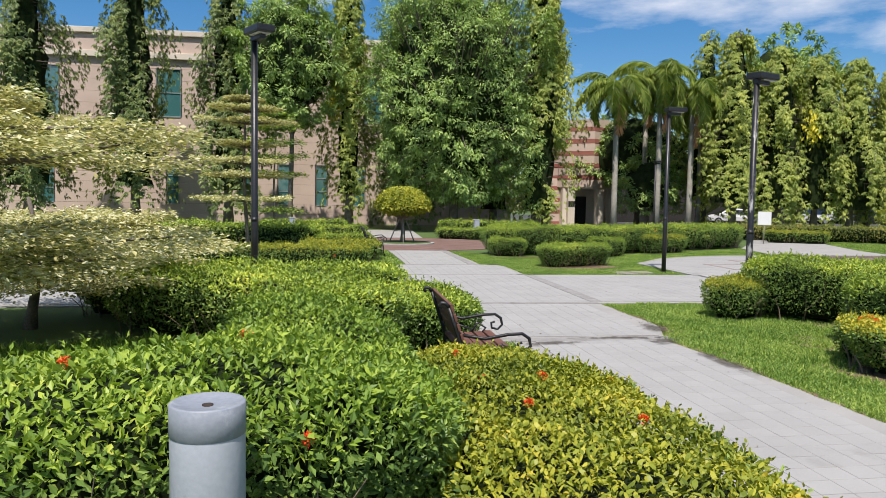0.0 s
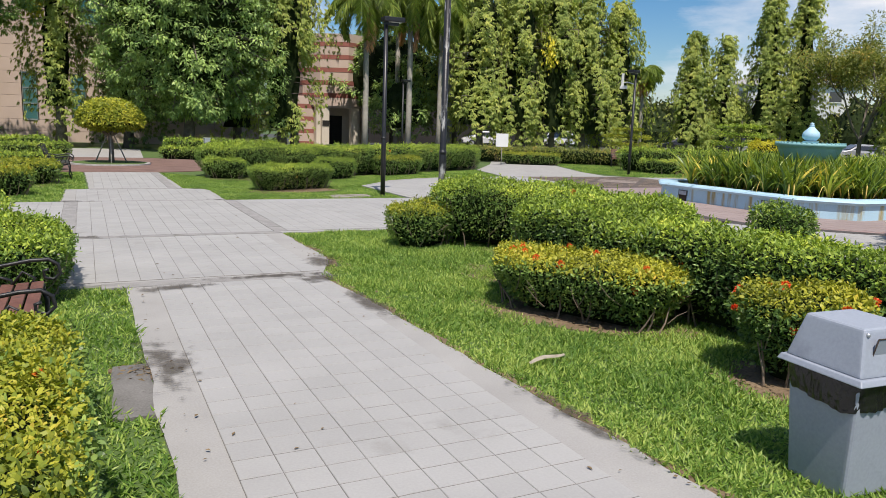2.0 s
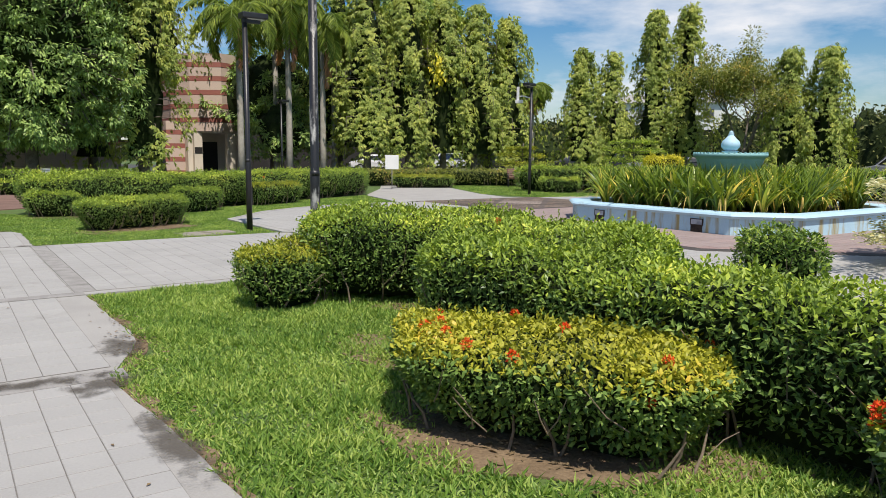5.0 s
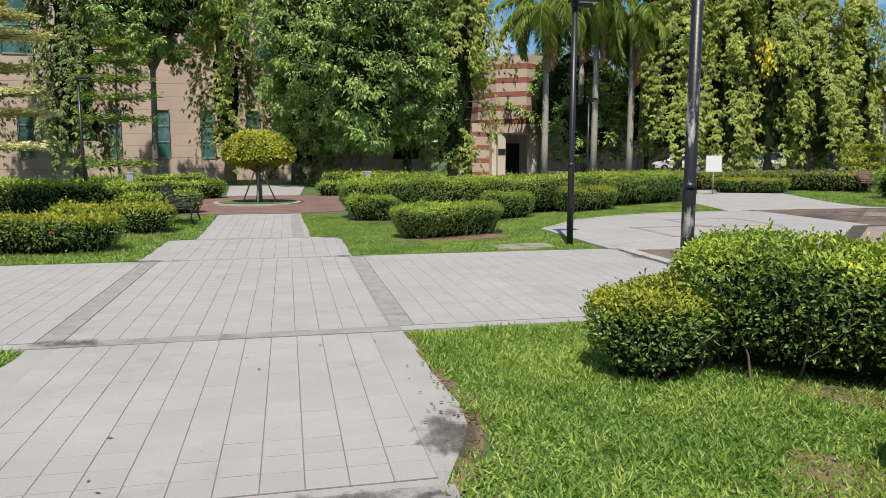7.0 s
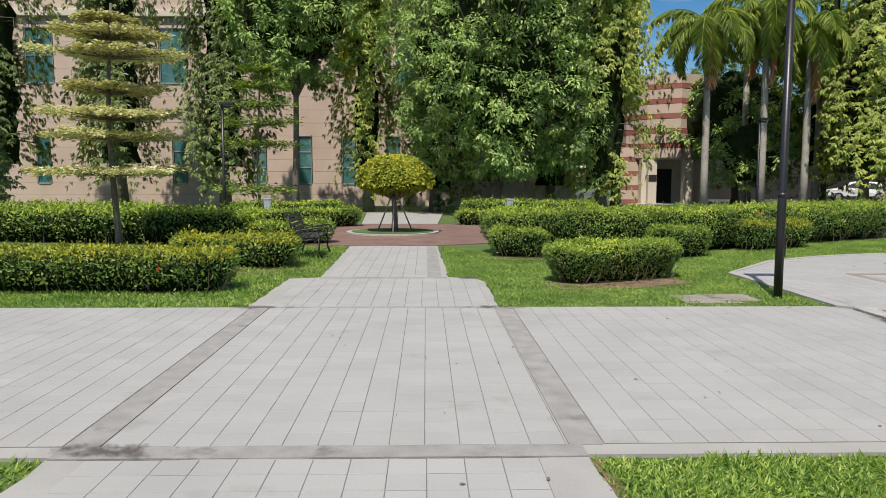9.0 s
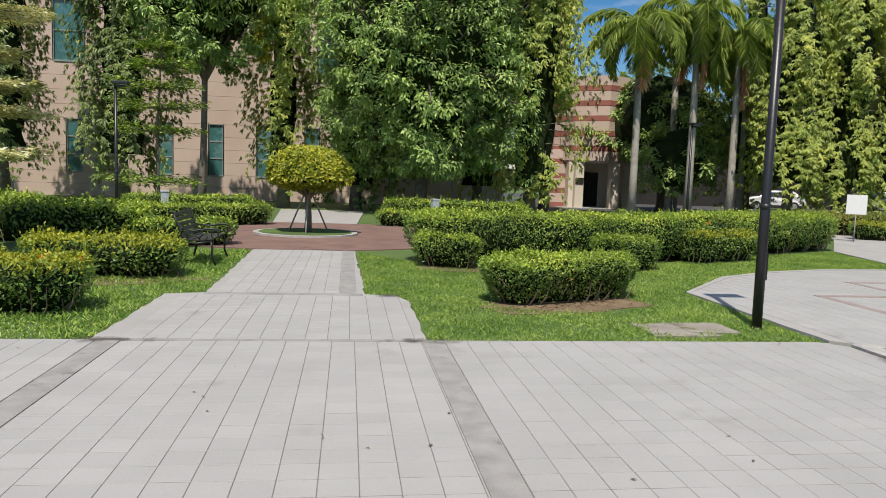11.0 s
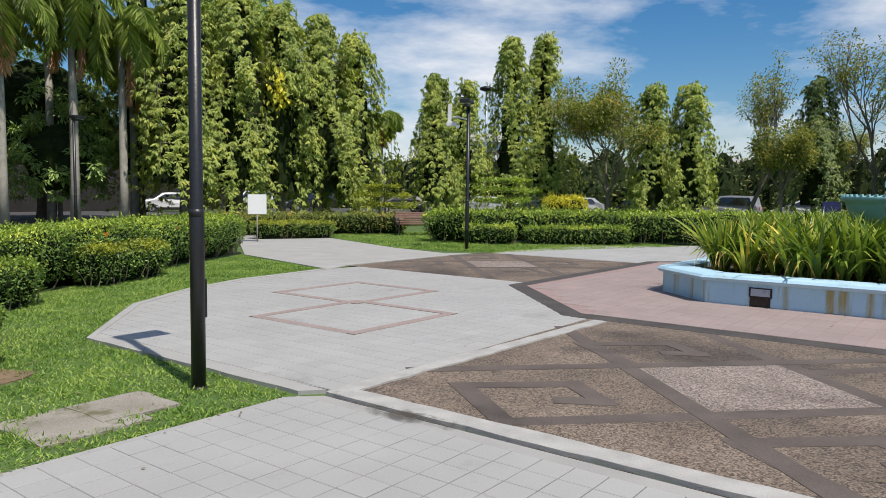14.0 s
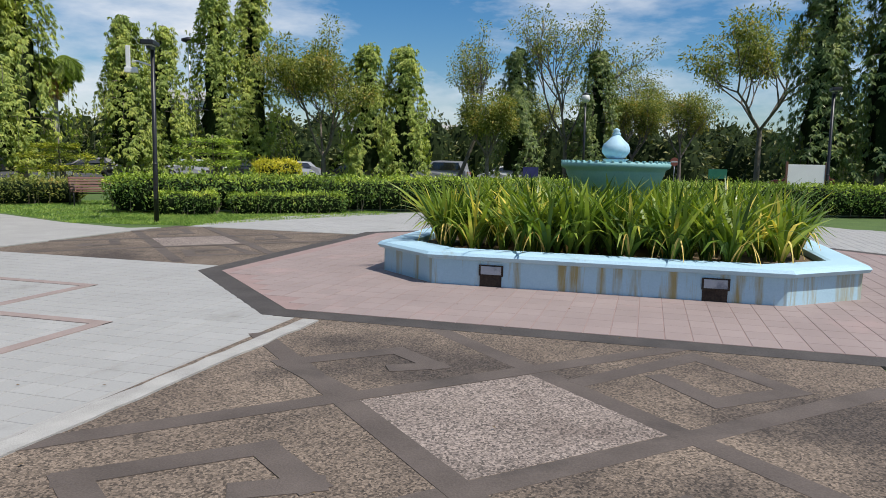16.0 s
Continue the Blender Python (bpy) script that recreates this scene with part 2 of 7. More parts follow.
LENS = surface("lamp_glass", (0.55, 0.55, 0.52), (0.68, 0.68, 0.66), 3, 0.3, 0.02, 40)
PETAL = leaf_material("red_orange_petal", [(0.0, (0.45, 0.035, 0.012)), (0.6, (0.72, 0.09, 0.015)), (1.0, (0.80, 0.22, 0.03))], 0.5, 0.25, 1.1)

IXORA = leaf_material("ixora_leaf", [(0.0, (0.030, 0.078, 0.012)), (0.45, (0.090, 0.180, 0.022)), (0.85, (0.175, 0.29, 0.035)), (1.0, (0.24, 0.33, 0.05))], lift=1.25, vary=0.68)
YOUNG = leaf_material("young_ixora_leaf", [(0.0, (0.05, 0.085, 0.012)), (0.35, (0.16, 0.21, 0.020)), (0.8, (0.25, 0.31, 0.03)), (1.0, (0.36, 0.31, 0.04))], lift=1.12, vary=0.66)
GOLD = leaf_material("golden_ixora_leaf", [(0.0, (0.040, 0.080, 0.012)), (0.4, (0.13, 0.20, 0.020)), (0.85, (0.25, 0.31, 0.03)), (1.0, (0.33, 0.32, 0.04))], lift=1.03, vary=0.66)
DEEP = leaf_material("deep_green_leaf", [(0.0, (0.022, 0.052, 0.010)), (0.5, (0.060, 0.125, 0.018)), (1.0, (0.15, 0.23, 0.035))], 0.38, lift=1.55)
HEDGE = leaf_material("hedge_leaf", [(0.0, (0.030, 0.062, 0.010)), (0.5, (0.085, 0.155, 0.020)), (0.85, (0.165, 0.25, 0.03)), (1.0, (0.25, 0.31, 0.05))], 0.45, lift=1.65, vary=0.7)
MAST = leaf_material("mast_leaf", [(0.0, (0.045, 0.085, 0.016)), (0.45, (0.10, 0.155, 0.034)), (0.85, (0.18, 0.235, 0.052)), (1.0, (0.26, 0.29, 0.065))], 0.5, 0.28, lift=1.75, vary=0.42)
# darker copy of the mast leaf, with shade put into the colour
SHADED_MAST = leaf_material("shaded_mast_leaf", [(0.0, (0.022, 0.046, 0.012)), (0.5, (0.058, 0.102, 0.026)), (0.9, (0.12, 0.17, 0.04)), (1.0, (0.20, 0.23, 0.05))], 0.42, 0.2, lift=1.6, vary=0.45, gloss=0.4)
MANGO = leaf_material("mango_leaf", [(0.0, (0.026, 0.050, 0.016)), (0.5, (0.062, 0.120, 0.028)), (1.0, (0.128, 0.20, 0.050))], 0.42, 0.14, lift=2.3, vary=0.55, gloss=0.3)
FEATHER = leaf_material("feathery_leaf", [(0.0, (0.04, 0.07, 0.016)), (0.5, (0.11, 0.16, 0.035)), (0.9, (0.18, 0.23, 0.06)), (1.0, (0.25, 0.22, 0.05))], 0.5, 0.3, lift=1.2)
VARIEGATED = leaf_material("variegated_leaf", [(0.0, (0.13, 0.18, 0.055)), (0.4, (0.31, 0.36, 0.15)), (1.0, (0.55, 0.56, 0.32))], 0.5, 0.3, 1.1, lift=1.1)
PALM = leaf_material("palm_leaflet", [(0.0, (0.05, 0.095, 0.018)), (0.5, (0.10, 0.175, 0.03)), (1.0, (0.18, 0.26, 0.05))], 0.38, 0.3, lift=1.25)
DRY_PALM = leaf_material("dry_frond", [(0.0, (0.26, 0.19, 0.11)), (1.0, (0.48, 0.34, 0.18))], 0.7, 0.2)
TOPIARY = leaf_material("topiary_leaf", [(0.0, (0.07, 0.12, 0.012)), (0.4, (0.17, 0.25, 0.022)), (1.0, (0.32, 0.38, 0.04))], 0.45, 0.25, 1.2)
LILY = leaf_material("lily_blade", [(0.0, (0.020, 0.055, 0.010)), (0.5, (0.075, 0.145, 0.018)), (0.86, (0.15, 0.235, 0.028)), (0.95, (0.27, 0.31, 0.05)), (1.0, (0.48, 0.40, 0.07))], 0.3, 0.24, lift=1.15)
LILY_DRY = leaf_material("dry_lily_blade", [(0.0, (0.22, 0.13, 0.03)), (0.5, (0.42, 0.30, 0.07)), (1.0, (0.55, 0.46, 0.12))], 0.6, 0.2)
GRASS = leaf_material("grass_blade", [(0.0, (0.040, 0.105, 0.016)), (0.5, (0.094, 0.192, 0.032)), (1.0, (0.195, 0.30, 0.07))], 0.42, 0.28, lift=1.27)
# darker leaf for hedge sides: the shade below the top is in its colour
SHADED_LEAF = leaf_material("shaded_side_leaf", [(0.0, (0.018, 0.045, 0.010)), (0.5, (0.050, 0.105, 0.020)), (0.9, (0.10, 0.175, 0.034)), (1.0, (0.16, 0.22, 0.04))], 0.36, 0.16, lift=1.7, vary=0.8)
FAR_LEAF = leaf_material("distant_leaf", [(0.0, (0.018, 0.035, 0.010)), (0.6, (0.06, 0.095, 0.025)), (1.0, (0.14, 0.17, 0.05))], 0.5, 0.1)
YELLOWED = leaf_material("yellowed_leaf", [(0.0, (0.24, 0.30, 0.02)), (1.0, (0.44, 0.48, 0.045))], 0.45, 0.3, 1.2)

# ---- builders ----


def part(name, bm, material, parent=None, label=""):
    """Link a bmesh as one mesh object under a thing."""
    me = bpy.data.meshes.new(name)
    bm.to_mesh(me)
    bm.free()
    me.materials.append(material)
    ob = new(name, me)
    ob.parent = parent
    return tagged(ob, label) if label else ob


def arrays(name, co, tri, material, parent=None, label="", smooth=False):
    """Link vertices and triangles, given as arrays, as one mesh object."""
    me = bpy.data.meshes.new(name)
    co, tri = np.asarray(co, np.float32), np.asarray(tri, np.int32)
    me.vertices.add(len(co))
    me.vertices.foreach_set("co", co.ravel())
    me.loops.add(tri.size)
    me.loops.foreach_set("vertex_index", tri.ravel())
    me.polygons.add(len(tri))
    me.polygons.foreach_set("loop_start", np.arange(0, tri.size, 3, dtype=np.int32))
    me.polygons.foreach_set("loop_total", np.full(len(tri), 3, np.int32))
    me.polygons.foreach_set("use_smooth", np.full(len(tri), smooth, bool))
    me.update(calc_edges=True)
    me.materials.append(material)
    ob = new(name, me)
    ob.parent = parent
    return tagged(ob, label) if label else ob


def thing(name, label, category, x=0.0, y=0.0, z=0.0, rz=0.0, group="", kind=""):
    ob = new(name)
    ob.empty_display_size = 0.1
    ob.matrix_basis = pose(x, y, z, 0, 0, rz)
    return tagged(ob, label, category, group, kind)


def add_box(bm, x0, x1, y0, y1, z0, z1, bevel=0.0, m=None):
    r = bmesh.ops.create_cube(bm, size=1.0)
    vs = r["verts"]
    for v in vs:
        v.co = Vector(((x0 + x1) / 2 + v.co.x * (x1 - x0), (y0 + y1) / 2 + v.co.y * (y1 - y0), (z0 + z1) / 2 + v.co.z * (z1 - z0)))
    if bevel:
        es = list({e for v in vs for e in v.link_edges})
        out = bmesh.ops.bevel(bm, geom=es, offset=bevel, segments=2, affect="EDGES", profile=0.6)
        vs = list({v for f in out["faces"] for v in f.verts} | {v for v in vs if v.is_valid})
    if m is not None:
        for v in vs:
            v.co = m @ v.co
    return vs


def box(name, x0, x1, y0, y1, z0, z1, material, parent=None, bevel=0.0, label=""):
    bm = bmesh.new()
    add_box(bm, x0, x1, y0, y1, z0, z1, bevel)
    return part(name, bm, material, parent, label)


def tube_into(bm, pts, radii, sides=8, cap=True):
    """A tapered tube along points."""
    rings = []
    pts = [Vector(p) for p in pts]
    for i, p in enumerate(pts):
        d = (pts[min(i + 1, len(pts) - 1)] - pts[max(i - 1, 0)])
        d = d.normalized() if d.length > 1e-6 else Vector((0, 0, 1))
        u = d.cross(Vector((0.31, 0.95, 0.05))).normalized()
        w = d.cross(u)
        r = radii[i] if isinstance(radii, (list, tuple)) else radii
        rings.append([bm.verts.new(p + (u * math.cos(a) + w * math.sin(a)) * r) for a in (2 * math.pi * k / sides for k in range(sides))])
    for a, b in zip(rings, rings[1:]):
        for k in range(sides):
            bm.faces.new((a[k], a[(k + 1) % sides], b[(k + 1) % sides], b[k])).smooth = True
    if cap:
        bm.faces.new(rings[0][::-1])
        bm.faces.new(rings[-1])


def tube(name, pts, radii, material, parent=None, sides=8, label=""):
    bm = bmesh.new()
    tube_into(bm, pts, radii, sides)
    bmesh.ops.recalc_face_normals(bm, faces=bm.faces)
    return part(name, bm, material, parent, label)


def lathe(name, profile, material, parent=None, sides=32, label="", lump=0.0):
    """Turn a profile of (radius, height) round the upright axis."""
    bm = bmesh.new()
    rings = []
    for r, z in profile:
        rings.append([bm.verts.new((r * math.cos(a), r * math.sin(a), z)) for a in (2 * math.pi * k / sides for k in range(sides))])
    for a, b in zip(rings, rings[1:]):
        for k in range(sides):
            bm.faces.new((a[k], a[(k + 1) % sides], b[(k + 1) % sides], b[k])).smooth = True
    bm.faces.new(rings[0][::-1])
    bm.faces.new(rings[-1])
    if lump:
        for v in bm.verts:
            v.co += v.co.normalized() * lump * noise.noise(v.co * 3)
    bmesh.ops.recalc_face_normals(bm, faces=bm.faces)
    return part(name, bm, material, parent, label)


def slab(name, pts, z0, z1, material, parent=None, label=""):
    """A flat slab with an outline of any shape."""
    bm = bmesh.new()
    f = bm.faces.new([bm.verts.new((x, y, z0)) for x, y in pts])
    r = bmesh.ops.extrude_face_region(bm, geom=[f])
    for v in r["geom"]:
        if isinstance(v, bmesh.types.BMVert):
            v.co.z = z1
    bmesh.ops.recalc_face_normals(bm, faces=bm.faces)
    bmesh.ops.triangulate(bm, faces=[f for f in bm.faces if len(f.verts) > 4])
    return part(name, bm, material, parent, label)


def unit(v):
    return v / np.maximum(np.linalg.norm(v, axis=1, keepdims=True), 1e-9)


def leaf_mesh(base, axis, normal, length, width, fold=0.12):
    """Leaves as folded rhombs: base points, directions, facing, lengths and widths as arrays."""
    n = len(base)
    axis = unit(axis)
    side = unit(np.cross(axis, normal))
    up = np.cross(side, axis)
    L, W = np.asarray(length).reshape(-1, 1) * np.ones((n, 1)), np.asarray(width).reshape(-1, 1) * np.ones((n, 1))
    co = np.empty((n, 4, 3), np.float32)
    co[:, 0] = base
    co[:, 1] = base + axis * L * 0.48 + side * W * 0.5 + up * W * fold
    co[:, 2] = base + axis * L - up * L * 0.08
    co[:, 3] = base + axis * L * 0.48 - side * W * 0.5 + up * W * fold
    i = np.arange(n)[:, None] * 4
    tri = np.concatenate([i + np.array([[0, 1, 2]]), i + np.array([[0, 2, 3]])], 1).reshape(-1, 3)
    return co.reshape(-1, 3), tri


def round_leaf_mesh(base, axis, normal, length, width, fold=0.14):
    """Leaves as above with a rounder outline, for what is seen close by."""
    n = len(base)
    axis = unit(axis)
    side = unit(np.cross(axis, normal))
    up = np.cross(side, axis)
    L, W = np.asarray(length).reshape(-1, 1) * np.ones((n, 1)), np.asarray(width).reshape(-1, 1) * np.ones((n, 1))
    co = np.empty((n, 6, 3), np.float32)
    co[:, 0] = base
    for k, (f, w, h) in enumerate(((0.30, 0.44, 1.0), (0.72, 0.40, 0.7))):
        co[:, 1 + k] = base + axis * L * f + side * W * w + up * (W * fold * h - L * 0.05 * k)
        co[:, 5 - k] = base + axis * L * f - side * W * w + up * (W * fold * h - L * 0.05 * k)
    co[:, 3] = base + axis * L - up * L * 0.12
    i = np.arange(n)[:, None] * 6
    tri = np.concatenate([i + np.array([q]) for q in ([0, 1, 5], [1, 4, 5], [1, 2, 4], [2, 3, 4])], 1).reshape(-1, 3)
    return co.reshape(-1, 3), tri


def merge(sets):
    co, tri, k = [], [], 0
    for c, t in sets:
        co.append(c)
        tri.append(t + k)
        k += len(c)
    return np.concatenate(co), np.concatenate(tri)


# ---- planting builders ----


def outline(line, width, step=0.08):
    """Edge points of a band round a polyline, with round ends; returns edge points and the nearest points of the line."""
    P = [np.array(p, float) for p in line]
    if len(P) == 1:
        P = [P[0] - (0.01, 0), P[0] + (0.01, 0)]
    D = [(b - a) / np.linalg.norm(b - a) for a, b in zip(P, P[1:])]
    T = [D[0]] + [(a + b) / np.linalg.norm(a + b) for a, b in zip(D, D[1:])] + [D[-1]]
    edge, mid = [], []

    def side(sign):
        for i in range(len(P) - 1):
            n = max(2, int(np.linalg.norm(P[i + 1] - P[i]) / step))
            for k in range(n):
                f = k / n
                c, t = P[i] * (1 - f) + P[i + 1] * f, T[i] * (1 - f) + T[i + 1] * f
                t = t / np.linalg.norm(t)
                yield c, c + np.array((t[1], -t[0])) * sign * width / 2

    for c, e in side(1):
        mid.append(c), edge.append(e)
    m = max(6, int(math.pi * width / 2 / step))
    for k in range(m):
        a = -math.pi / 2 + math.pi * k / m
        d, nrm = T[-1], np.array((-T[-1][1], T[-1][0]))
        mid.append(P[-1]), edge.append(P[-1] + (d * math.cos(a) + nrm * math.sin(a)) * width / 2)
    back = list(side(-1))[::-1]
    for c, e in back:
        mid.append(c), edge.append(e)
    for k in range(m):
        a = math.pi / 2 + math.pi * k / m
        d, nrm = T[0], np.array((-T[0][1], T[0][0]))
        mid.append(P[0]), edge.append(P[0] + (d * math.cos(a) + nrm * math.sin(a)) * width / 2)
    return np.array(edge), np.array(mid)


def lumps(x, y, seed):
    return (np.sin(x * 2.9 + seed) * np.sin(y * 3.3 + seed * 1.7) + 0.6 * np.sin(x * 6.1 + y * 5.3 + seed * 2.3) + 0.4 * np.sin(x * 11 - y * 9.7 + seed)) / 2.0


def hedge(line, width, height, material, label, leaf=0.05, density=900, seed=0, flowers=0, bare=0.14, lumpy=0.085, group="clipped hedges", name="hedge", edge_in=0.72):
    """A clipped hedge along a line: a near-black core painted for inner shade, a shell of leaves, stems at the foot."""
    rng = np.random.default_rng(1000 + seed)
    c0 = np.mean(np.array(line), 0)
    ob = thing(name, label, "hedge" if name == "hedge" else "bush", float(c0[0]), float(c0[1]), 0, 0, group)
    edge, mid = outline(np.array(line) - c0, width)
    n = len(edge)

    def swell(x, y):
        return 1 + lumpy * lumps(x, y, seed)

    prof_z = np.array([bare, max(0.22, bare + 0.05), 0.5, 0.78, 0.92, 0.985, 1.0])
    prof_s = np.array([min(edge_in, 0.80), min(0.87, edge_in + 0.05) if edge_in < 0.95 else 0.98, 0.96 if edge_in > 0.65 else 0.84, 1.0, 0.90, 0.62, 0.0])
    # near-black core: the shade between leaves is put into its colour
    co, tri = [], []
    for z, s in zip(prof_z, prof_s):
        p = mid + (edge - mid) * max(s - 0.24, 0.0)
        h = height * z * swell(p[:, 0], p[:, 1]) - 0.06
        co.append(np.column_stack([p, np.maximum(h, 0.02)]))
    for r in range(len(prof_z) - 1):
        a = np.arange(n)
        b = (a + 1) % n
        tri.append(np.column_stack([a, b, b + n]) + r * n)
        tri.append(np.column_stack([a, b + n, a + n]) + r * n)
    arrays("shade_core", np.concatenate(co), np.concatenate(tri), SHADE, ob, smooth=True)
    # leaves
    seg = np.linalg.norm(edge - np.roll(edge, -1, 0), axis=1)
    side_area = seg.sum() * height * 0.85
    top_area = 0.5 * np.abs(np.sum(edge[:, 0] * np.roll(edge[:, 1], -1) - edge[:, 1] * np.roll(edge[:, 0], -1)))
    N = int((side_area * 0.9 + top_area) * density * 0.70)
    idx = rng.choice(n, N, p=seg / seg.sum())
    f = rng.random((N, 1))
    E = edge[idx] * (1 - f) + edge[(idx + 1) % n] * f
    M = mid[idx] * (1 - f) + mid[(idx + 1) % n] * f
    is_top = rng.random(N) < top_area / (top_area + side_area)
    out2 = unit(E - M)
    # sides
    zf = bare + (1 - bare) * rng.random(N) ** 0.72
    s_side = np.interp(zf, prof_z[:-1], prof_s[:-1])
    cap = np.linalg.norm(mid - np.roll(mid, -1, 0), axis=1)[idx] < 1e-6
    s_top = np.where(cap, np.sqrt(rng.random(N)), rng.random(N)) * 0.95
    s = np.where(is_top, s_top, np.maximum(s_side, 0.55))
    xy = M + (E - M) * s[:, None]
    zt = np.interp(s_top, [0, 0.60, 0.84, 0.96], [1.0, 0.985, 0.92, 0.78])
    z = np.where(is_top, zt, zf) * height * swell(xy[:, 0], xy[:, 1])
    nrm = np.column_stack([out2 * np.where(is_top, 0.35 * s_top, 1.0)[:, None], np.where(is_top, 1.0, 0.35 + 0.6 * zf)])
    nrm = unit(nrm)
    base = np.column_stack([xy, z]) + nrm * np.where(is_top, rng.normal(-0.012, 0.026, N), 0.016 - np.abs(rng.normal(0, 0.085, N)))[:, None] * (leaf / 0.05)
    rnd = rng.normal(0, 1, (N, 3))
    tang = unit(np.cross(nrm, rnd))
    axis = unit(tang * 0.8 + nrm * rng.uniform(0.0, 0.9, N)[:, None] + np.array([0, 0, 0.25]))
    face = unit(nrm * np.where(is_top, 1.0, 0.30)[:, None] + np.array([0, 0, 0.6]) * (~is_top)[:, None] + rng.normal(0, 0.45, (N, 3)))
    Ls = leaf * rng.uniform(0.72, 1.48, N)
    blades = round_leaf_mesh if leaf < 0.0345 else leaf_mesh
    shell = blades(base, axis, face, Ls, Ls * rng.uniform(0.38, 0.54, N))
    # sprigs that stand out of the clipped face
    k = max(20, N // 45)
    pick = rng.choice(N, k)
    sets = [shell]
    for j in range(5):
        b = base[pick] + nrm[pick] * (0.02 + 0.018 * j) * (leaf / 0.05)
        a = unit(nrm[pick] * 0.7 + rng.normal(0, 0.6, (k, 3)) + np.array([0, 0, 0.3]))
        sets.append(blades(b, a, unit(rng.normal(0, 1, (k, 3)) + nrm[pick]), leaf * rng.uniform(0.6, 1.1, k), leaf * 0.46))
    # young growth on the clipped top; side leaves darker, with shade put into their colour
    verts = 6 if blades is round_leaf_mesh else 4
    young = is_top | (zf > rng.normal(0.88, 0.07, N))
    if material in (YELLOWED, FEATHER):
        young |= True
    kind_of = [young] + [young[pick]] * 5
    for name_of, keep, stuff in (("young_foliage", True, material), ("shaded_side_foliage", False, SHADED_LEAF)):
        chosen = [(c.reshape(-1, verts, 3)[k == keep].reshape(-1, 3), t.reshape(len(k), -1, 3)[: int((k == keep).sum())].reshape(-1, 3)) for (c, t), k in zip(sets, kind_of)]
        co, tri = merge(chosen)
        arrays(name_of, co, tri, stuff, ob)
    # stems at the foot
    bm = bmesh.new()
    for j in range(max(10, int(seg.sum() * 4))):
        i = rng.integers(n)
        q = mid[i] + (edge[i] - mid[i]) * rng.uniform(0.4, 0.80)
        tip = mid[i] + (edge[i] - mid[i]) * rng.uniform(0.7, 0.95) + rng.normal(0, 0.06, 2)
        tube_into(bm, [(q[0], q[1], -0.01), ((q[0] + tip[0]) / 2 + 0.02, (q[1] + tip[1]) / 2, height * 0.2), (tip[0], tip[1], height * rng.uniform(0.35, 0.6))], [0.012, 0.009, 0.005], 4, False)
    for j in range(int(seg.sum() * 5) if leaf < 0.046 else 0):
        i = rng.integers(n)
        out = edge[i] - mid[i]
        run = np.array((-out[1], out[0])) / max(np.linalg.norm(out), 0.01) * rng.normal(0, 0.12)
        a, b, z0 = mid[i] + out * 0.86, mid[i] + out * rng.uniform(0.98, 1.03) + run, rng.uniform(0.2, 0.5)
        tube_into(bm, [(a[0], a[1], height * z0), ((a[0] + b[0]) / 2, (a[1] + b[1]) / 2, height * (z0 + 0.14)), (b[0], b[1], height * (z0 + rng.uniform(0.2, 0.4)))], [0.0045, 0.0038, 0.0022], 4, False)
    tagged(part("stem_growth", bm, TWIG, ob), kind="stuff")
    if flowers:
        for k in range(flowers):
            cand = np.where(is_top | (zf > 0.55))[0]
            i = rng.choice(cand)
            c = base[i] + nrm[i] * 0.022
            m = 60
            v = unit(rng.normal(0, 1, (m, 3)) + nrm[i] * 0.9)
            r = rng.uniform(0.022, 0.048)
            co, tri = leaf_mesh(c + v * r * 0.5, v + rng.normal(0, 0.5, (m, 3)), v, rng.uniform(0.014, 0.026, m), 0.010)
            arrays("flower", co, tri, PETAL, ob, "small orange-red flower cluster")
    return ob


SOILS = []


def soil_patch(x, y, rx, ry, rz, seed, label="bare brown soil with dry leaves under a hedge"):
    rng = random.Random(seed)
    pts = []
    for k in range(40):
        a = 2 * math.pi * k / 40
        r = 1 + 0.10 * math.sin(3 * a + seed) + 0.07 * math.sin(7 * a + 2 * seed) + rng.uniform(-0.05, 0.05)
        u, v = rx * r * math.cos(a), ry * r * math.sin(a)
        c, s = math.cos(radians(rz)), math.sin(radians(rz))
        pts.append((x + u * c - v * s, y + u * s + v * c))
    ob = slab("soil_patch", pts, -0.03, 0.012, SOIL)
    SOILS.append((x, y, rx, ry, rz))
    return tagged(ob, label, "soil", kind="structure")


def trunk_mesh(name, parent, height, r0, r1, material=BARK, lean=(0, 0), seed=0, sides=10):
    rng = random.Random(seed)
    pts, rad = [], []
    for i in range(9):
        f = i / 8
        pts.append((lean[0] * f + 0.06 * math.sin(f * 5 + seed), lean[1] * f + 0.05 * math.cos(f * 4 + seed) - 0.05, height * f - 0.05 * (i == 0)))
        rad.append((r0 + (r1 - r0) * f) * (1.35 if i == 0 else 1 + rng.uniform(-0.06, 0.06)))
    return tube(name, pts, rad, material, parent, sides)


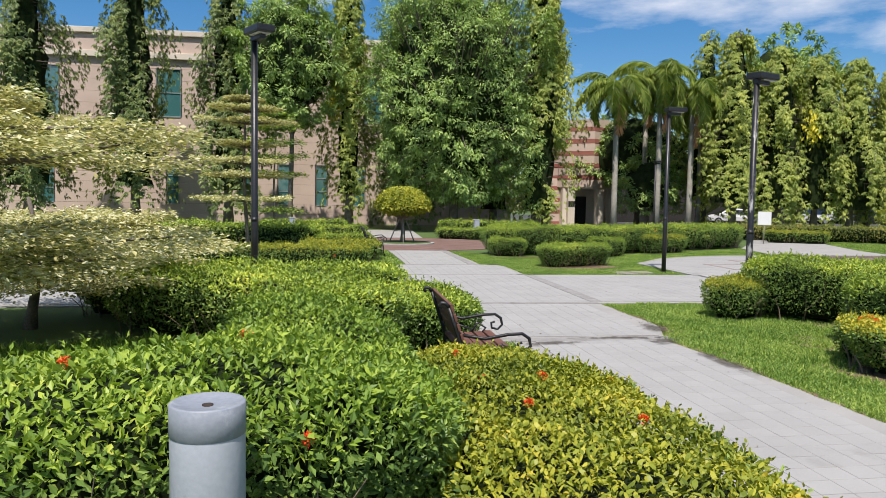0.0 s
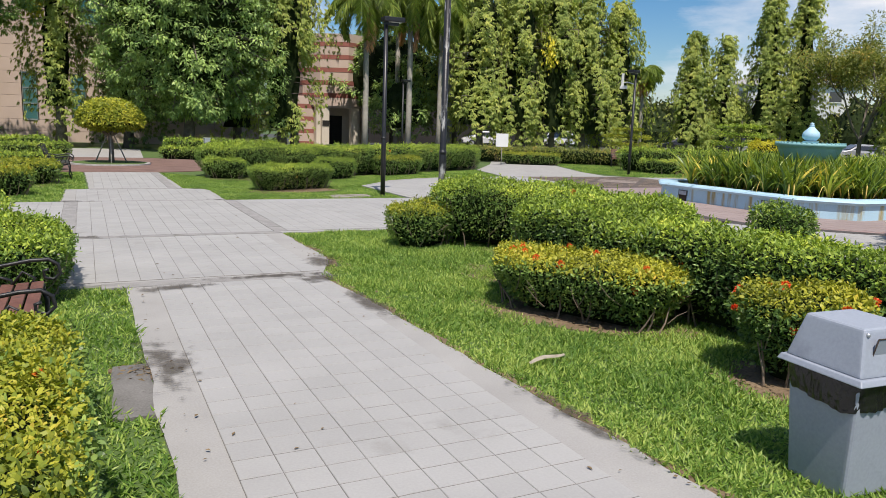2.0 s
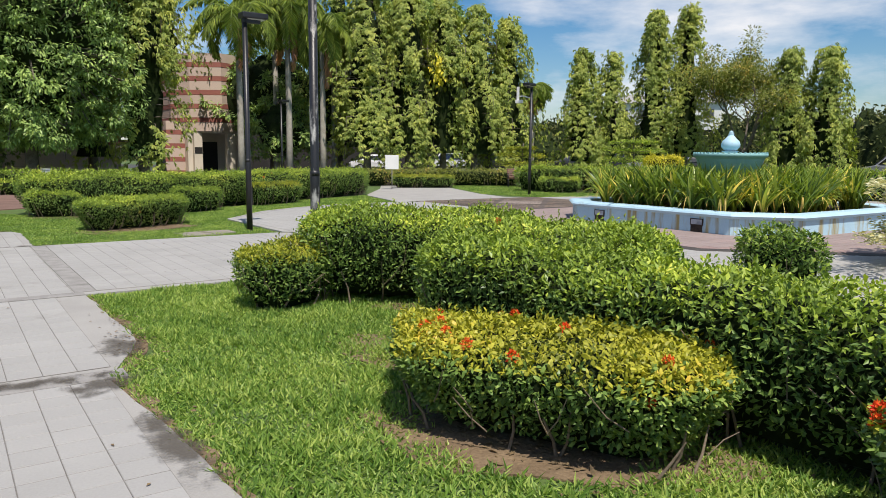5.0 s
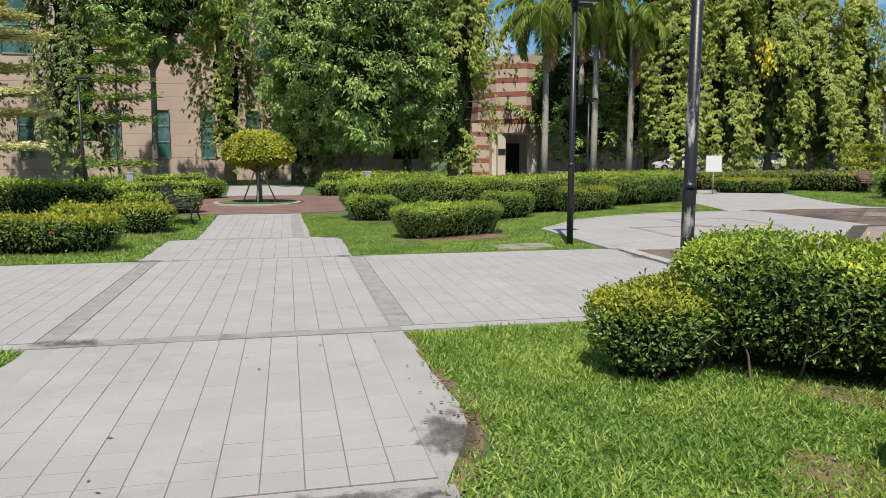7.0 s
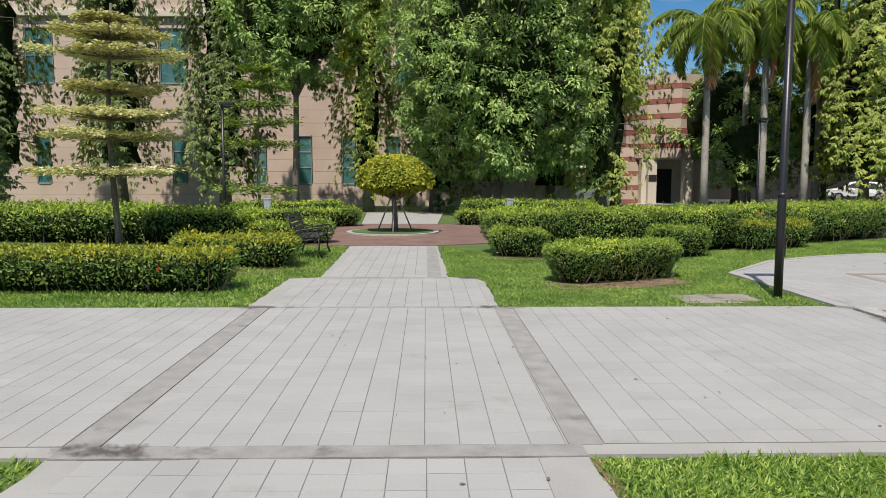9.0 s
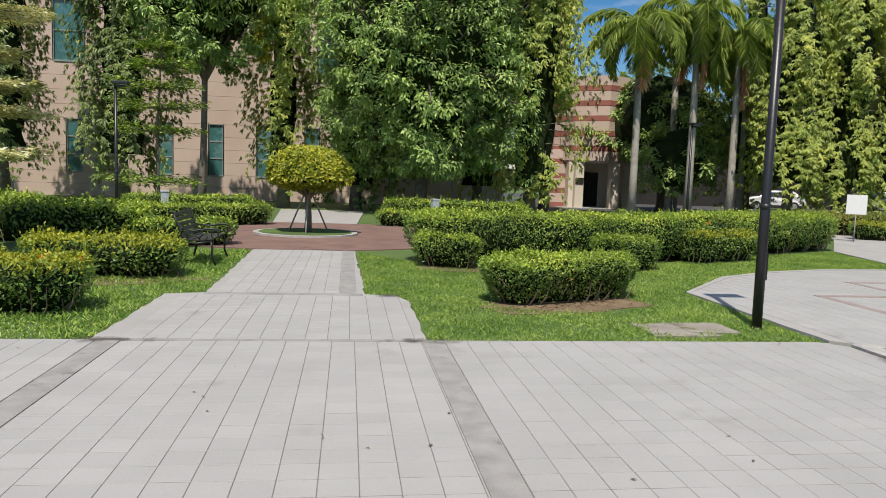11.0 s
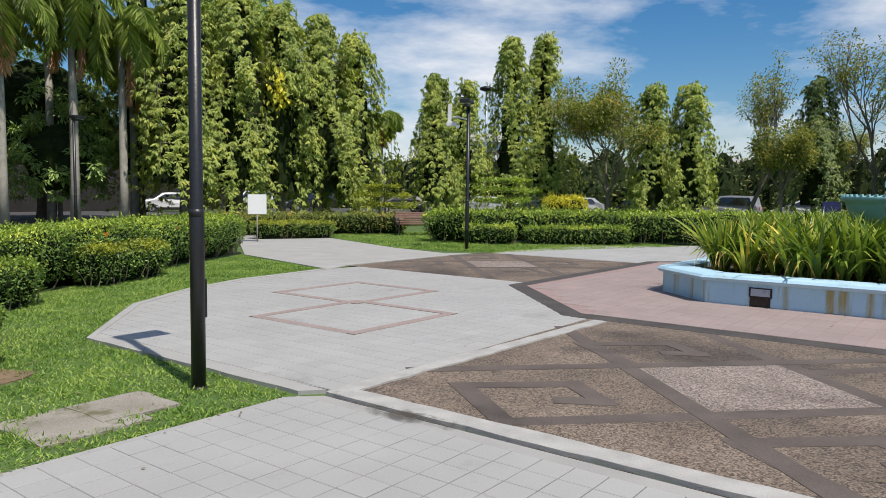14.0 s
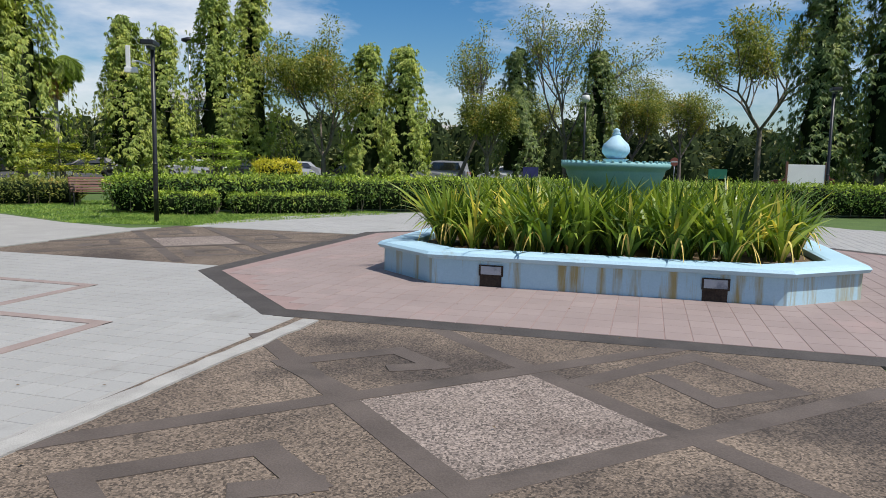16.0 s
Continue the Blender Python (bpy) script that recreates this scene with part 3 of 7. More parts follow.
def mast_tree(x, y, height, radius, seed, label, leaves=9000, low=0.16, lean=0.0, material=MAST, yellow=0, spread=0.75):
    """A narrow tree whose branches hang down in tassels of long leaves."""
    rng = np.random.default_rng(seed)
    ob = thing("mast_tree", label, "tree", x, y, 0, float(rng.uniform(0, 360)), "drooping mast trees")
    trunk_mesh("trunk", ob, height * 0.96, 0.15 + 0.006 * height, 0.03, BARK, (lean * height, 0), seed)
    K = int(leaves / 72)
    zf = low + (1 - low) * rng.random(K) ** 0.85
    # sprays gather into hanging curtains with gaps between
    curtain = rng.integers(0, 13, K)
    az = 2 * math.pi * curtain / 13 + 0.5 * np.sin(zf * 5 + curtain * 1.7 + seed) + rng.normal(0, 0.17, K)
    # irregular outline: bulges by direction and height
    bulge = 0.80 + 0.22 * np.sin(az * 2 + seed + zf * 9) + 0.22 * np.sin(az * 3 - zf * 14 + seed * 2) + rng.normal(0, 0.12, K)
    R = radius * np.clip((1.0 - zf) / (0.42 if radius > 1.75 else 0.62), 0, 1) ** spread * np.clip(bulge, 0.35, 1.35) * rng.uniform(0.42, 1.0, K) ** 0.8
    R += 0.05
    sets, branch = [], bmesh.new()
    # near-black core near the trunk, coloured as the shade behind the sprays
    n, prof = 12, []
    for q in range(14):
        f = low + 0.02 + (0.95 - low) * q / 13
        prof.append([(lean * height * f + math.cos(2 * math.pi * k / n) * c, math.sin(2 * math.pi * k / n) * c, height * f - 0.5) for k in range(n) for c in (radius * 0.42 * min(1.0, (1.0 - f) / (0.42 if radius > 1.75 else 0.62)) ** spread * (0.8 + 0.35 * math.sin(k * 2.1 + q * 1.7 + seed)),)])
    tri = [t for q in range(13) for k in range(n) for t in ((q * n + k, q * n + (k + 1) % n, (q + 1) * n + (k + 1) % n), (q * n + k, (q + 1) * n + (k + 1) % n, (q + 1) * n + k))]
    arrays("shade_core", np.array(prof).reshape(-1, 3), tri, TREE_SHADE, ob, smooth=True)
    for i in range(K):
        # a hanging spray: nodes down a drooping twig, each with a fan of narrow leaves
        d = np.array([math.cos(az[i]), math.sin(az[i]), 0.0])
        side = np.array([-d[1], d[0], 0.0])
        drop = (0.9 + 1.5 * rng.random()) * (0.30 + 0.70 * min(1.0, (1 - zf[i]) * 2.2))
        p0 = np.array([lean * height * zf[i], 0, height * zf[i]])
        tip = p0 + d * R[i]
        nodes, per = 8, 7
        t = np.repeat((np.arange(nodes) + rng.random(nodes)) / nodes, per)
        m = nodes * per
        node = np.repeat(rng.normal(0, 1, (nodes, 3)) * (0.15, 0.15, 0.06), per, 0)
        pos = tip + d * (0.10 + 0.22 * np.sin(t * 2.0))[:, None] + np.array([0, 0, -1]) * (t ** 1.1 * drop)[:, None] + node + rng.normal(0, 0.025, (m, 3))
        fan = np.tile(np.linspace(-1.05, 1.05, per), nodes) + rng.normal(0, 0.22, m)
        ax = unit(d * 0.42 + np.array([0, 0, -1.0]) * np.cos(fan)[:, None] + side * (np.sin(fan) * 0.9)[:, None] + rng.normal(0, 0.16, (m, 3)))
        nm = unit(d * 0.85 + np.array([0, 0, 0.55]) + side * (np.sin(fan) * 0.35)[:, None] + rng.normal(0, 0.22, (m, 3)))
        Ls = rng.uniform(0.17, 0.30, m)
        sets.append(leaf_mesh(pos, ax, nm, Ls, Ls * 0.33))
        if i % 3 == 0:
            tube_into(branch, [p0, (p0 + tip) / 2 + (0, 0, 0.1), tip, tip - (0, 0, drop * 0.6)], [0.035, 0.022, 0.012, 0.006], 4, False)
    co, tri = merge(sets)
    arrays("crown", co, tri, material, ob)
    tagged(part("branch_growth", branch, BARK, ob), kind="stuff")
    for k in range(yellow):
        m = 130
        i = rng.integers(K)
        a, z0 = yellow_side(ob, rng), height * rng.uniform(0.45, 0.75)
        d = np.array([math.cos(a), math.sin(a), 0.0])
        t = rng.random(m)
        pos = d * (radius * 0.95) + np.array([0, 0, z0]) + np.array([0, 0, -1]) * (t * 1.5)[:, None] + rng.normal(0, 0.17, (m, 3))
        Ls = rng.uniform(0.2, 0.34, m)
        co, tri = leaf_mesh(pos, unit(d * 0.5 + np.array([0, 0, -0.9]) + rng.normal(0, 0.4, (m, 3))), unit(d + rng.normal(0, 0.5, (m, 3))), Ls, Ls * 0.45)
        tagged(arrays("yellowed_spray", co, tri, YELLOWED, ob, "spray of bright yellow leaves"), kind="stuff")
    return ob


def yellow_side(ob, rng):
    return radians(-115) - ob.matrix_basis.to_euler().z + rng.normal(0, 0.25)


def clump_tree(x, y, height, rx, rz, seed, label, clumps=230, per=70, leaf=0.22, material=MANGO, base_z=1.6, trunk_r=0.3, inner=True, aspect=0.40):
    """A broad tree: limbs and a crown of many leaf rosettes with an uneven outline."""
    rng = np.random.default_rng(seed)
    ob = thing("broadleaf_tree", label, "tree", x, y, 0, float(rng.uniform(0, 360)), "broadleaf trees")
    cz = height - rz
    trunk_mesh("trunk", ob, cz, trunk_r, trunk_r * 0.55, BARK, (0.2, 0.1), seed)
    limbs, sets = bmesh.new(), []
    v = unit(rng.normal(0, 1, (clumps, 3)))
    lump = 1 + 0.20 * np.sin(v[:, 0] * 5 + seed) * np.sin(v[:, 1] * 4 + v[:, 2] * 6) + rng.normal(0, 0.07, clumps)
    shell = np.where(rng.random(clumps) < 0.82, rng.uniform(0.88, 1.06, clumps), rng.uniform(0.5, 0.88, clumps))
    c = v * np.array([rx, rx, rz]) * (lump * shell)[:, None] + np.array([0, 0, cz])
    c[:, 2] = np.maximum(c[:, 2], base_z + rng.random(clumps) * 1.0)
    for i in range(clumps):
        m = per
        w = unit(rng.normal(0, 1, (m, 3)) + v[i] * 0.7 + np.array([0, 0, 0.1]))
        r = rng.uniform(0.03, 0.34, m)[:, None] * (0.7 + 0.6 * rng.random())
        pos = c[i] + w * r * np.array([1.1, 1.1, 0.8])
        ax = unit(w * 0.9 + np.array([0, 0, -0.5]) + rng.normal(0, 0.25, (m, 3)))
        nm = unit(v[i] * 0.5 + w * 0.5 + np.array([0, 0, 0.8]) + rng.normal(0, 0.25, (m, 3)))
        Ls = leaf * rng.uniform(0.75, 1.4, m)
        sets.append(leaf_mesh(pos, ax, nm, Ls, Ls * aspect))
        if i % 6 == 0:
            tube_into(limbs, [(0.1, 0.05, cz * 0.55), tuple(c[i] * (0.45, 0.45, 0.3) + np.array([0, 0, cz * 0.55])), tuple(c[i])], [trunk_r * 0.4, trunk_r * 0.2, 0.02], 5, False)
    co, tri = merge(sets)
    arrays("crown", co, tri, material, ob)
    tagged(part("limb_growth", limbs, BARK, ob), kind="stuff")
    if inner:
        # near-black core stands in for shade between the leaf clumps
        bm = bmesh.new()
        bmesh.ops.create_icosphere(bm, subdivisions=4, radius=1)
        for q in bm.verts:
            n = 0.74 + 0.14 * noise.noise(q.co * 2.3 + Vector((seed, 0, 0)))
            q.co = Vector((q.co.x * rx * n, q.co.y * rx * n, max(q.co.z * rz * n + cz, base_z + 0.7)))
        part("shade_core", bm, TREE_SHADE, ob)
    return ob


def grow(bm, p, d, length, radius, depth, rng, tips, spread=0.6, up=0.15, kids=3):
    """Branches that fork from limb to twig."""
    q = [p]
    for k in range(3):
        d = (d + Vector((rng.normal(0, 0.12), rng.normal(0, 0.12), rng.normal(0, 0.08) + up * 0.3))).normalized()
        q.append(q[-1] + d * length / 3)
    tube_into(bm, q, [radius, radius * 0.87, radius * 0.75, radius * 0.62], 6 if depth > 1 else 4, False)
    if depth <= 1:
        tips.append((q[-1], d))
    if depth == 0:
        return
    for k in range(kids):
        e = (d + Vector((rng.normal(0, spread), rng.normal(0, spread), rng.normal(0, spread * 0.5) + up))).normalized()
        grow(bm, q[-1] if k < kids - 1 else q[-2], e, length * rng.uniform(0.5, 0.95), radius * 0.6, depth - 1, rng, tips, spread, up, kids)


def open_tree(x, y, height, seed, label, leaf=0.19, per=90, depth=4, spread=0.55, material=FEATHER, lean=(0, 0), flat=0.6, size=0.75, trunk_share=0.38, share=1.0, r0=0.16, reach=0.26):
    """A tree with an open crown: forked limbs, and light clumps of small leaves at the twigs."""
    rng = np.random.default_rng(seed)
    ob = thing("open_crowned_tree", label, "tree", x, y, 0, float(rng.uniform(0, 360)) if lean == (0, 0) else 0.0, "open-crowned trees")
    bm, tips = bmesh.new(), []
    top = Vector((lean[0], lean[1], height * trunk_share))
    tube_into(bm, [(0, 0, -0.05), top * 0.35, top * 0.7, top], [r0 * 1.3, r0, r0 * 0.9, r0 * 0.8], 9, False)
    for k in range(4):
        a = 2 * math.pi * k / 4 + rng.uniform(-0.4, 0.4)
        grow(bm, top, Vector((math.cos(a) * spread, math.sin(a) * spread, 0.8)).normalized(), height * reach, r0 * 0.55, depth - 1, rng, tips, spread * 0.8, 0.22)
    zmax = max(t[0].z for t in tips)
    part("branching_trunk", bm, BARK, ob)
    sets = []
    for t, d in tips:
        if rng.random() > share:
            continue
        m = int(per * 1.1)
        w = unit(rng.normal(0, 1, (m, 3)))
        pos = np.array(t) + w * rng.uniform(0.1, 1.0, m)[:, None] ** 0.6 * np.array([size, size, size * flat])
        Ls = leaf * rng.uniform(0.7, 1.4, m)
        sets.append(leaf_mesh(pos, unit(w + np.array([0, 0, -0.2]) + rng.normal(0, 0.4, (m, 3))), unit(np.array([0, 0, 1]) + rng.normal(0, 0.5, (m, 3))), Ls, Ls * 0.42))
    co, tri = merge(sets)
    arrays("crown", co, tri, material, ob)
    ob.scale = (1, 1, 1)
    ob.scale = tuple([height / (zmax + size * flat)] * 3)
    return ob


def tiered_tree(x, y, tiers, seed, label, material=VARIEGATED, leaf=0.06, per=2600, trunk_r=0.07, top=None, name="tiered_tree", rz=0.0, thick=1.0):
    """A tree with level sprays of small leaves in storeys: tiers of (height, radius)."""
    rng = np.random.default_rng(seed)
    ob = thing(name, label, "tree", x, y, 0, rz, "tiered trees")
    H = top or tiers[-1][0] + 0.3
    trunk_mesh("trunk", ob, H, trunk_r, trunk_r * 0.3, BARK, (0, 0), seed, 8)
    for z, R in tiers:
        bm, sets = bmesh.new(), []
        arms = 11
        for k in range(arms):
            a = 2 * math.pi * (k + rng.uniform(-0.3, 0.3)) / arms
            L = R * rng.uniform(0.50, 1.16)
            d = np.array([math.cos(a), math.sin(a), 0.0])
            s = np.array([-d[1], d[0], 0.0])
            rise = rng.uniform(-0.02, 0.10)
            tube_into(bm, [(0, 0, z - 0.10), tuple(d * L * 0.5 + np.array([0, 0, z - 0.04])), tuple(d * L + np.array([0, 0, z + rise * L]))], [trunk_r * 0.35, trunk_r * 0.2, 0.004], 5, False)
            m = int(per / arms)
            t = rng.random(m) ** 0.62
            wide = (0.30 * R) * np.sin(np.clip(t, 0.06, 1) * math.pi * 0.86) + 0.03
            u = rng.uniform(-1, 1, m)
            # leaves sit on side twigs, so the spray has a ragged edge
            tw = np.round(t * 16) / 16 + rng.normal(0, 0.012, m)
            pos = d * (tw * L)[:, None] + s * (u * wide)[:, None] + d * (np.abs(u) * wide * 0.6)[:, None]
            pos[:, 2] += z + rise * L * t ** 1.5 + rng.normal(0, (0.035 + 0.022 * R) * thick, m) - 0.10 * np.abs(u) * wide
            Ls = leaf * rng.uniform(0.6, 1.3, m)
            sets.append(leaf_mesh(pos, unit(d + s * (np.sign(u) * 0.8)[:, None] + rng.normal(0, 0.5, (m, 3)) * (1, 1, 0.5)), unit(np.array([0, 0, 1.0]) + rng.normal(0, 0.38, (m, 3))), Ls, Ls * 0.5))
        tagged(part("tier_wood", bm, BARK, ob), kind="stuff")
        co, tri = merge(sets)
        arrays("leaf_tier", co, tri, material, ob)
    return ob


def royal_palm(x, y, height, seed, label, fronds=19, size=3.7, trunk_r=0.17):
    rng = np.random.default_rng(seed)
    ob = thing("palm", label, "palm tree", x, y, 0, 0, "palms")
    pts = [(0, 0, -0.05), (0.02, 0, height * 0.25), (0.03, 0.02, height * 0.6), (0, 0.03, height)]
    tube("trunk", pts, [trunk_r * 1.35, trunk_r * 1.05, trunk_r, trunk_r * 0.75], PALE_BARK, ob, 12)
    tube("crownshaft", [(0, 0.03, height), (0, 0.03, height + 0.5), (0, 0.03, height + 0.95)], [trunk_r * 0.8, trunk_r * 0.7, 0.05], PALM, ob, 10, "smooth green crownshaft")
    for k in range(fronds):
        dry = k == fronds - 1
        a = 2.4 * k + rng.uniform(-0.2, 0.2)
        lift = 1.1 - 1.35 * (k / fronds) if not dry else -1.2
        d = np.array([math.cos(a), math.sin(a), 0])
        L = size * rng.uniform(0.85, 1.1)
        n, bend = 12, rng.uniform(-1, 1)
        spine = []
        p, ang = np.array([0, 0.03, height + 0.85]), lift
        for i in range(n):
            spine.append(p.copy())
            p = p + (d * math.cos(ang) + np.array([0, 0, math.sin(ang)])) * L / n
            ang -= (0.235 + 0.06 * bend if not dry else 0.06)
        S = np.array(spine)
        bm = bmesh.new()
        tube_into(bm, [tuple(q) for q in S], [0.035 * (1 - i / n) + 0.005 for i in range(n)], 5, False)
        fr = part("frond", bm, PALM if not dry else DRY_PALM, ob, "brown hanging dead frond" if dry else "")
        m = 190
        t = rng.uniform(0.10, 0.99, m) * (n - 1)
        i0 = np.clip(t.astype(int), 0, n - 2)
        pos = S[i0] + (S[i0 + 1] - S[i0]) * (t - i0)[:, None]
        tan = unit(S[i0 + 1] - S[i0])
        sgn = np.where(rng.random(m) < 0.5, -1.0, 1.0)[:, None]
        sd = np.array([-d[1], d[0], 0]) * sgn
        ax = unit(sd + tan * 0.6 + np.array([0, 0, -0.75]) + rng.normal(0, 0.18, (m, 3)))
        Ls = 0.9 * np.sin(np.clip(t / (n - 1), 0.12, 0.97) * math.pi) ** 0.5 * rng.uniform(0.8, 1.1, m)
        co, tri = leaf_mesh(pos, ax, unit(np.array([0, 0, 1]) + sd * 0.6 + rng.normal(0, 0.2, (m, 3))), Ls, 0.075)
        arrays("frond_blade", co, tri, PALM if not dry else DRY_PALM, fr)
    return ob


def grass_stuff(name, region, count, seed, blade=0.06, holes=(), label="short green lawn grass"):
    """Grass blades over a polygon; holes are (x, y, rx, ry) left bare."""
    rng = np.random.default_rng(seed)
    P = np.array(region)
    lo, hi = P.min(0), P.max(0)
    q = rng.uniform(lo, hi, (count * 2, 2))
    inside = np.zeros(len(q), bool)
    for (x1, y1), (x2, y2) in zip(P, np.roll(P, -1, 0)):
        hit = ((y1 > q[:, 1]) != (y2 > q[:, 1])) & (q[:, 0] < (x2 - x1) * (q[:, 1] - y1) / (y2 - y1 + 1e-12) + x1)
        inside ^= hit
    for x, y, rx, ry in holes:
        r = ((q[:, 0] - x) / rx) ** 2 + ((q[:, 1] - y) / ry) ** 2
        inside &= r > rng.uniform(0.75, 1.25, len(q))
    q = q[inside][:count]
    n = len(q)
    base = np.column_stack([q, np.full(n, -0.004)])
    tuft = 0.75 + 0.35 * lumps(q[:, 0] * 1.3, q[:, 1] * 1.3, seed)
    ax = unit(np.column_stack([rng.normal(0, 0.85, (n, 2)), np.full(n, 0.75)]))
    Ls = blade * tuft * rng.uniform(0.55, 1.4, n)
    co, tri = leaf_mesh(base, ax, unit(np.array([0, 0, 0.9]) + rng.normal(0, 0.6, (n, 3))), Ls, blade * 0.17)
    ob = arrays(name, co, tri, GRASS)
    return tagged(ob, label, "grass", kind="stuff")


# ---- ground and paving ----
bm = bmesh.new()
bmesh.ops.create_grid(bm, x_segments=60, y_segments=60, size=450)
ground = part("ground", bm, EARTH)
ground.location = (10, 20, 0)
tagged(ground, "green lawn ground with worn earthy spots", "ground", kind="structure")

TOP = 0.028
P = 0.205


def inside(x, y, poly):
    r = False
    for (x1, y1), (x2, y2) in zip(poly, poly[1:] + poly[:1]):
        if (y1 > y) != (y2 > y) and x < (x2 - x1) * (y - y1) / (y2 - y1) + x1:
            r = not r
    return r


PAVING_JOBS = []


def paving(name, poly, label, material=TILE, joint=JOINT, bed_top=TOP - 0.003, origin=(0.0, 0.0), pitch=(P, P), near=(4.0, 8.0), gap=0.0019, keep=lambda x, y: True):
    """A paved area: a bed with the tiles laid on it later in the file."""
    bed = slab(name, poly, -0.06, bed_top, joint)
    tagged(bed, label, "pavement", kind="structure")
    PAVING_JOBS.append((bed, poly, material, origin, pitch, near, gap, keep, bed_top))
    return bed


def lay_tiles():
    for bed, poly, material, origin, pitch, near, gap, keep, bed_top in PAVING_JOBS:
        xs, ys = [p[0] for p in poly], [p[1] for p in poly]
        cells = []
        i0, i1 = math.floor((min(xs) - origin[0]) / pitch[0]), math.ceil((max(xs) - origin[0]) / pitch[0])
        j0, j1 = math.floor((min(ys) - origin[1]) / pitch[1]), math.ceil((max(ys) - origin[1]) / pitch[1])
        hx, hy = pitch[0] / 2 - gap, pitch[1] / 2 - gap * 2.2
        for i in range(i0, i1):
            for j in range(j0, j1):
                x, y = origin[0] + (i + 0.5) * pitch[0], origin[1] + (j + 0.5) * pitch[1]
                if keep(x, y) and all(inside(x + a * hx, y + b * hy, poly) for a in (-1, 1) for b in (-1, 1)):
                    cells.append((x, y))
        cells.sort(key=lambda c: (c[0] - near[0]) ** 2 + (c[1] - near[1]) ** 2)
        c = 0.0018
        shape = [(-hx, -hy, 0), (hx, -hy, 0), (hx, hy, 0), (-hx, hy, 0), (-hx + c, -hy + c, 0.0035), (hx - c, -hy + c, 0.0035), (hx - c, hy - c, 0.0035), (-hx + c, hy - c, 0.0035)]
        tris = [(4, 5, 6), (4, 6, 7)]
        for k in range(4):
            a, b = k, (k + 1) % 4
            tris += [(a, b, b + 4), (a, b + 4, a + 4)]
        one = None
        rng = random.Random(len(cells))
        for x, y in cells[:300]:
            if one is None:
                ob = arrays("tile", shape, tris, material, bed)
                one = ob.data
            else:
                ob = new("tile", one)
                ob.parent = bed
            ob.location = (x, y, bed_top + rng.uniform(-0.0004, 0.0008))
        rest = cells[300:]
        if rest:
            S, T = np.array(shape), np.array(tris)
            R = np.array([(x, y, bed_top + rng.uniform(-0.0004, 0.0008)) for x, y in rest])
            co = (R[:, None, :] + S[None]).reshape(-1, 3)
            tr = (np.arange(len(rest))[:, None, None] * 8 + T[None]).reshape(-1, 3)
            tagged(arrays("tile_field", co, tr, material, bed), kind="stuff")


def strip(name, x0, x1, y0, y1, material, z=TOP + 0.004, label="", category="pavement"):
    ob = box(name, x0, x1, y0, y1, -0.06, z, material, None, 0.003)
    return tagged(ob, label, category, kind="structure")


def wobble(poly, amount, step, seed):
    """Break the straight edges of an outline into worn, uneven ones."""
    rng = random.Random(seed)
    out = []
    for (x1, y1), (x2, y2) in zip(poly, poly[1:] + poly[:1]):
        d = math.hypot(x2 - x1, y2 - y1)
        n = max(1, int(d / step))
        for k in range(n):
            f = k / n
            j = rng.uniform(-amount, amount) if k else 0
            out.append((x1 + (x2 - x1) * f + (y2 - y1) / d * j, y1 + (y2 - y1) * f - (x2 - x1) / d * j))
    return out


# walkway from the south, with concrete margins
tagged(slab("pavement_margin_1", wobble([(2.74, -4), (5.0, -4), (4.98, 4.0), (4.84, 6.0), (4.80, 7.6), (4.66, 9.2), (2.72, 9.2)], 0.02, 0.25, 1), -0.06, TOP - 0.006, CONCRETE), "pale concrete margin of a tiled footpath", "pavement", kind="structure")
tagged(slab("pavement_start", [(-6, -6), (6.5, -6), (6.5, 1.25), (-6, 1.25)], -0.08, TOP - 0.012, CONCRETE), "pale concrete path end", "pavement", kind="structure")
paving("pavement_1", [(2.99, 0.0), (4.63, 0.0), (4.63, 9.2), (2.99, 9.2)], "footpath of small pale grey square tiles", origin=(2.99, 9.2), pitch=(P, P), near=(3.8, 5.5))
strip("pavement_band_1", 2.50, 4.78, 9.205, 9.42, BAND, TOP + 0.002, "stained grey concrete band across a footpath")
# wider walkway up to the crossing
tagged(slab("pavement_margin_2", wobble([(2.02, 9.425), (4.74, 9.425), (4.82, 9.62), (4.93, 9.88), (5.02, 10.15), (5.06, 10.5), (5.03, 11.0), (5.0, 11.6), (5.0, 12.40), (2.02, 12.40)], 0.025, 0.2, 2), -0.06, TOP - 0.006, CONCRETE), "pale worn concrete edge of a footpath", "pavement", kind="structure")
paving("pavement_2", [(2.25, 9.505), (4.72, 9.505), (4.72, 12.38), (2.25, 12.38)], "footpath of small pale grey square tiles", origin=(2.25, 12.38), pitch=(0.2057, 0.205), near=(4, 11))
strip("pavement_band_2", 2.03, 5.0, 12.405, 12.58, BAND, TOP + 0.003, "grey washed band between tiled paths")
# the broad crossing path
tagged(slab("pavement_margin_3", [(-26, 12.44), (2.02, 12.44), (2.02, 12.585), (5.0, 12.585), (5.0, 12.44), (9.16, 12.44), (9.16, 16.98), (8.95, 17.18), (-26, 17.18)], -0.06, TOP - 0.006, CONCRETE), "pale concrete bed of a broad path", "pavement", kind="structure")
paving("pavement_3", [(2.243, 12.588), (4.914, 12.588), (4.914, 17.104), (2.243, 17.104)], "broad crossing of pale grey square tiles", origin=(2.245, 12.59), near=(4.2, 14.2))
paving("pavement_4", [(5.133, 12.598), (9.034, 12.598), (9.034, 17.114), (5.133, 17.114)], "broad path of pale grey square tiles", origin=(5.135, 12.60), near=(5.6, 14.8))
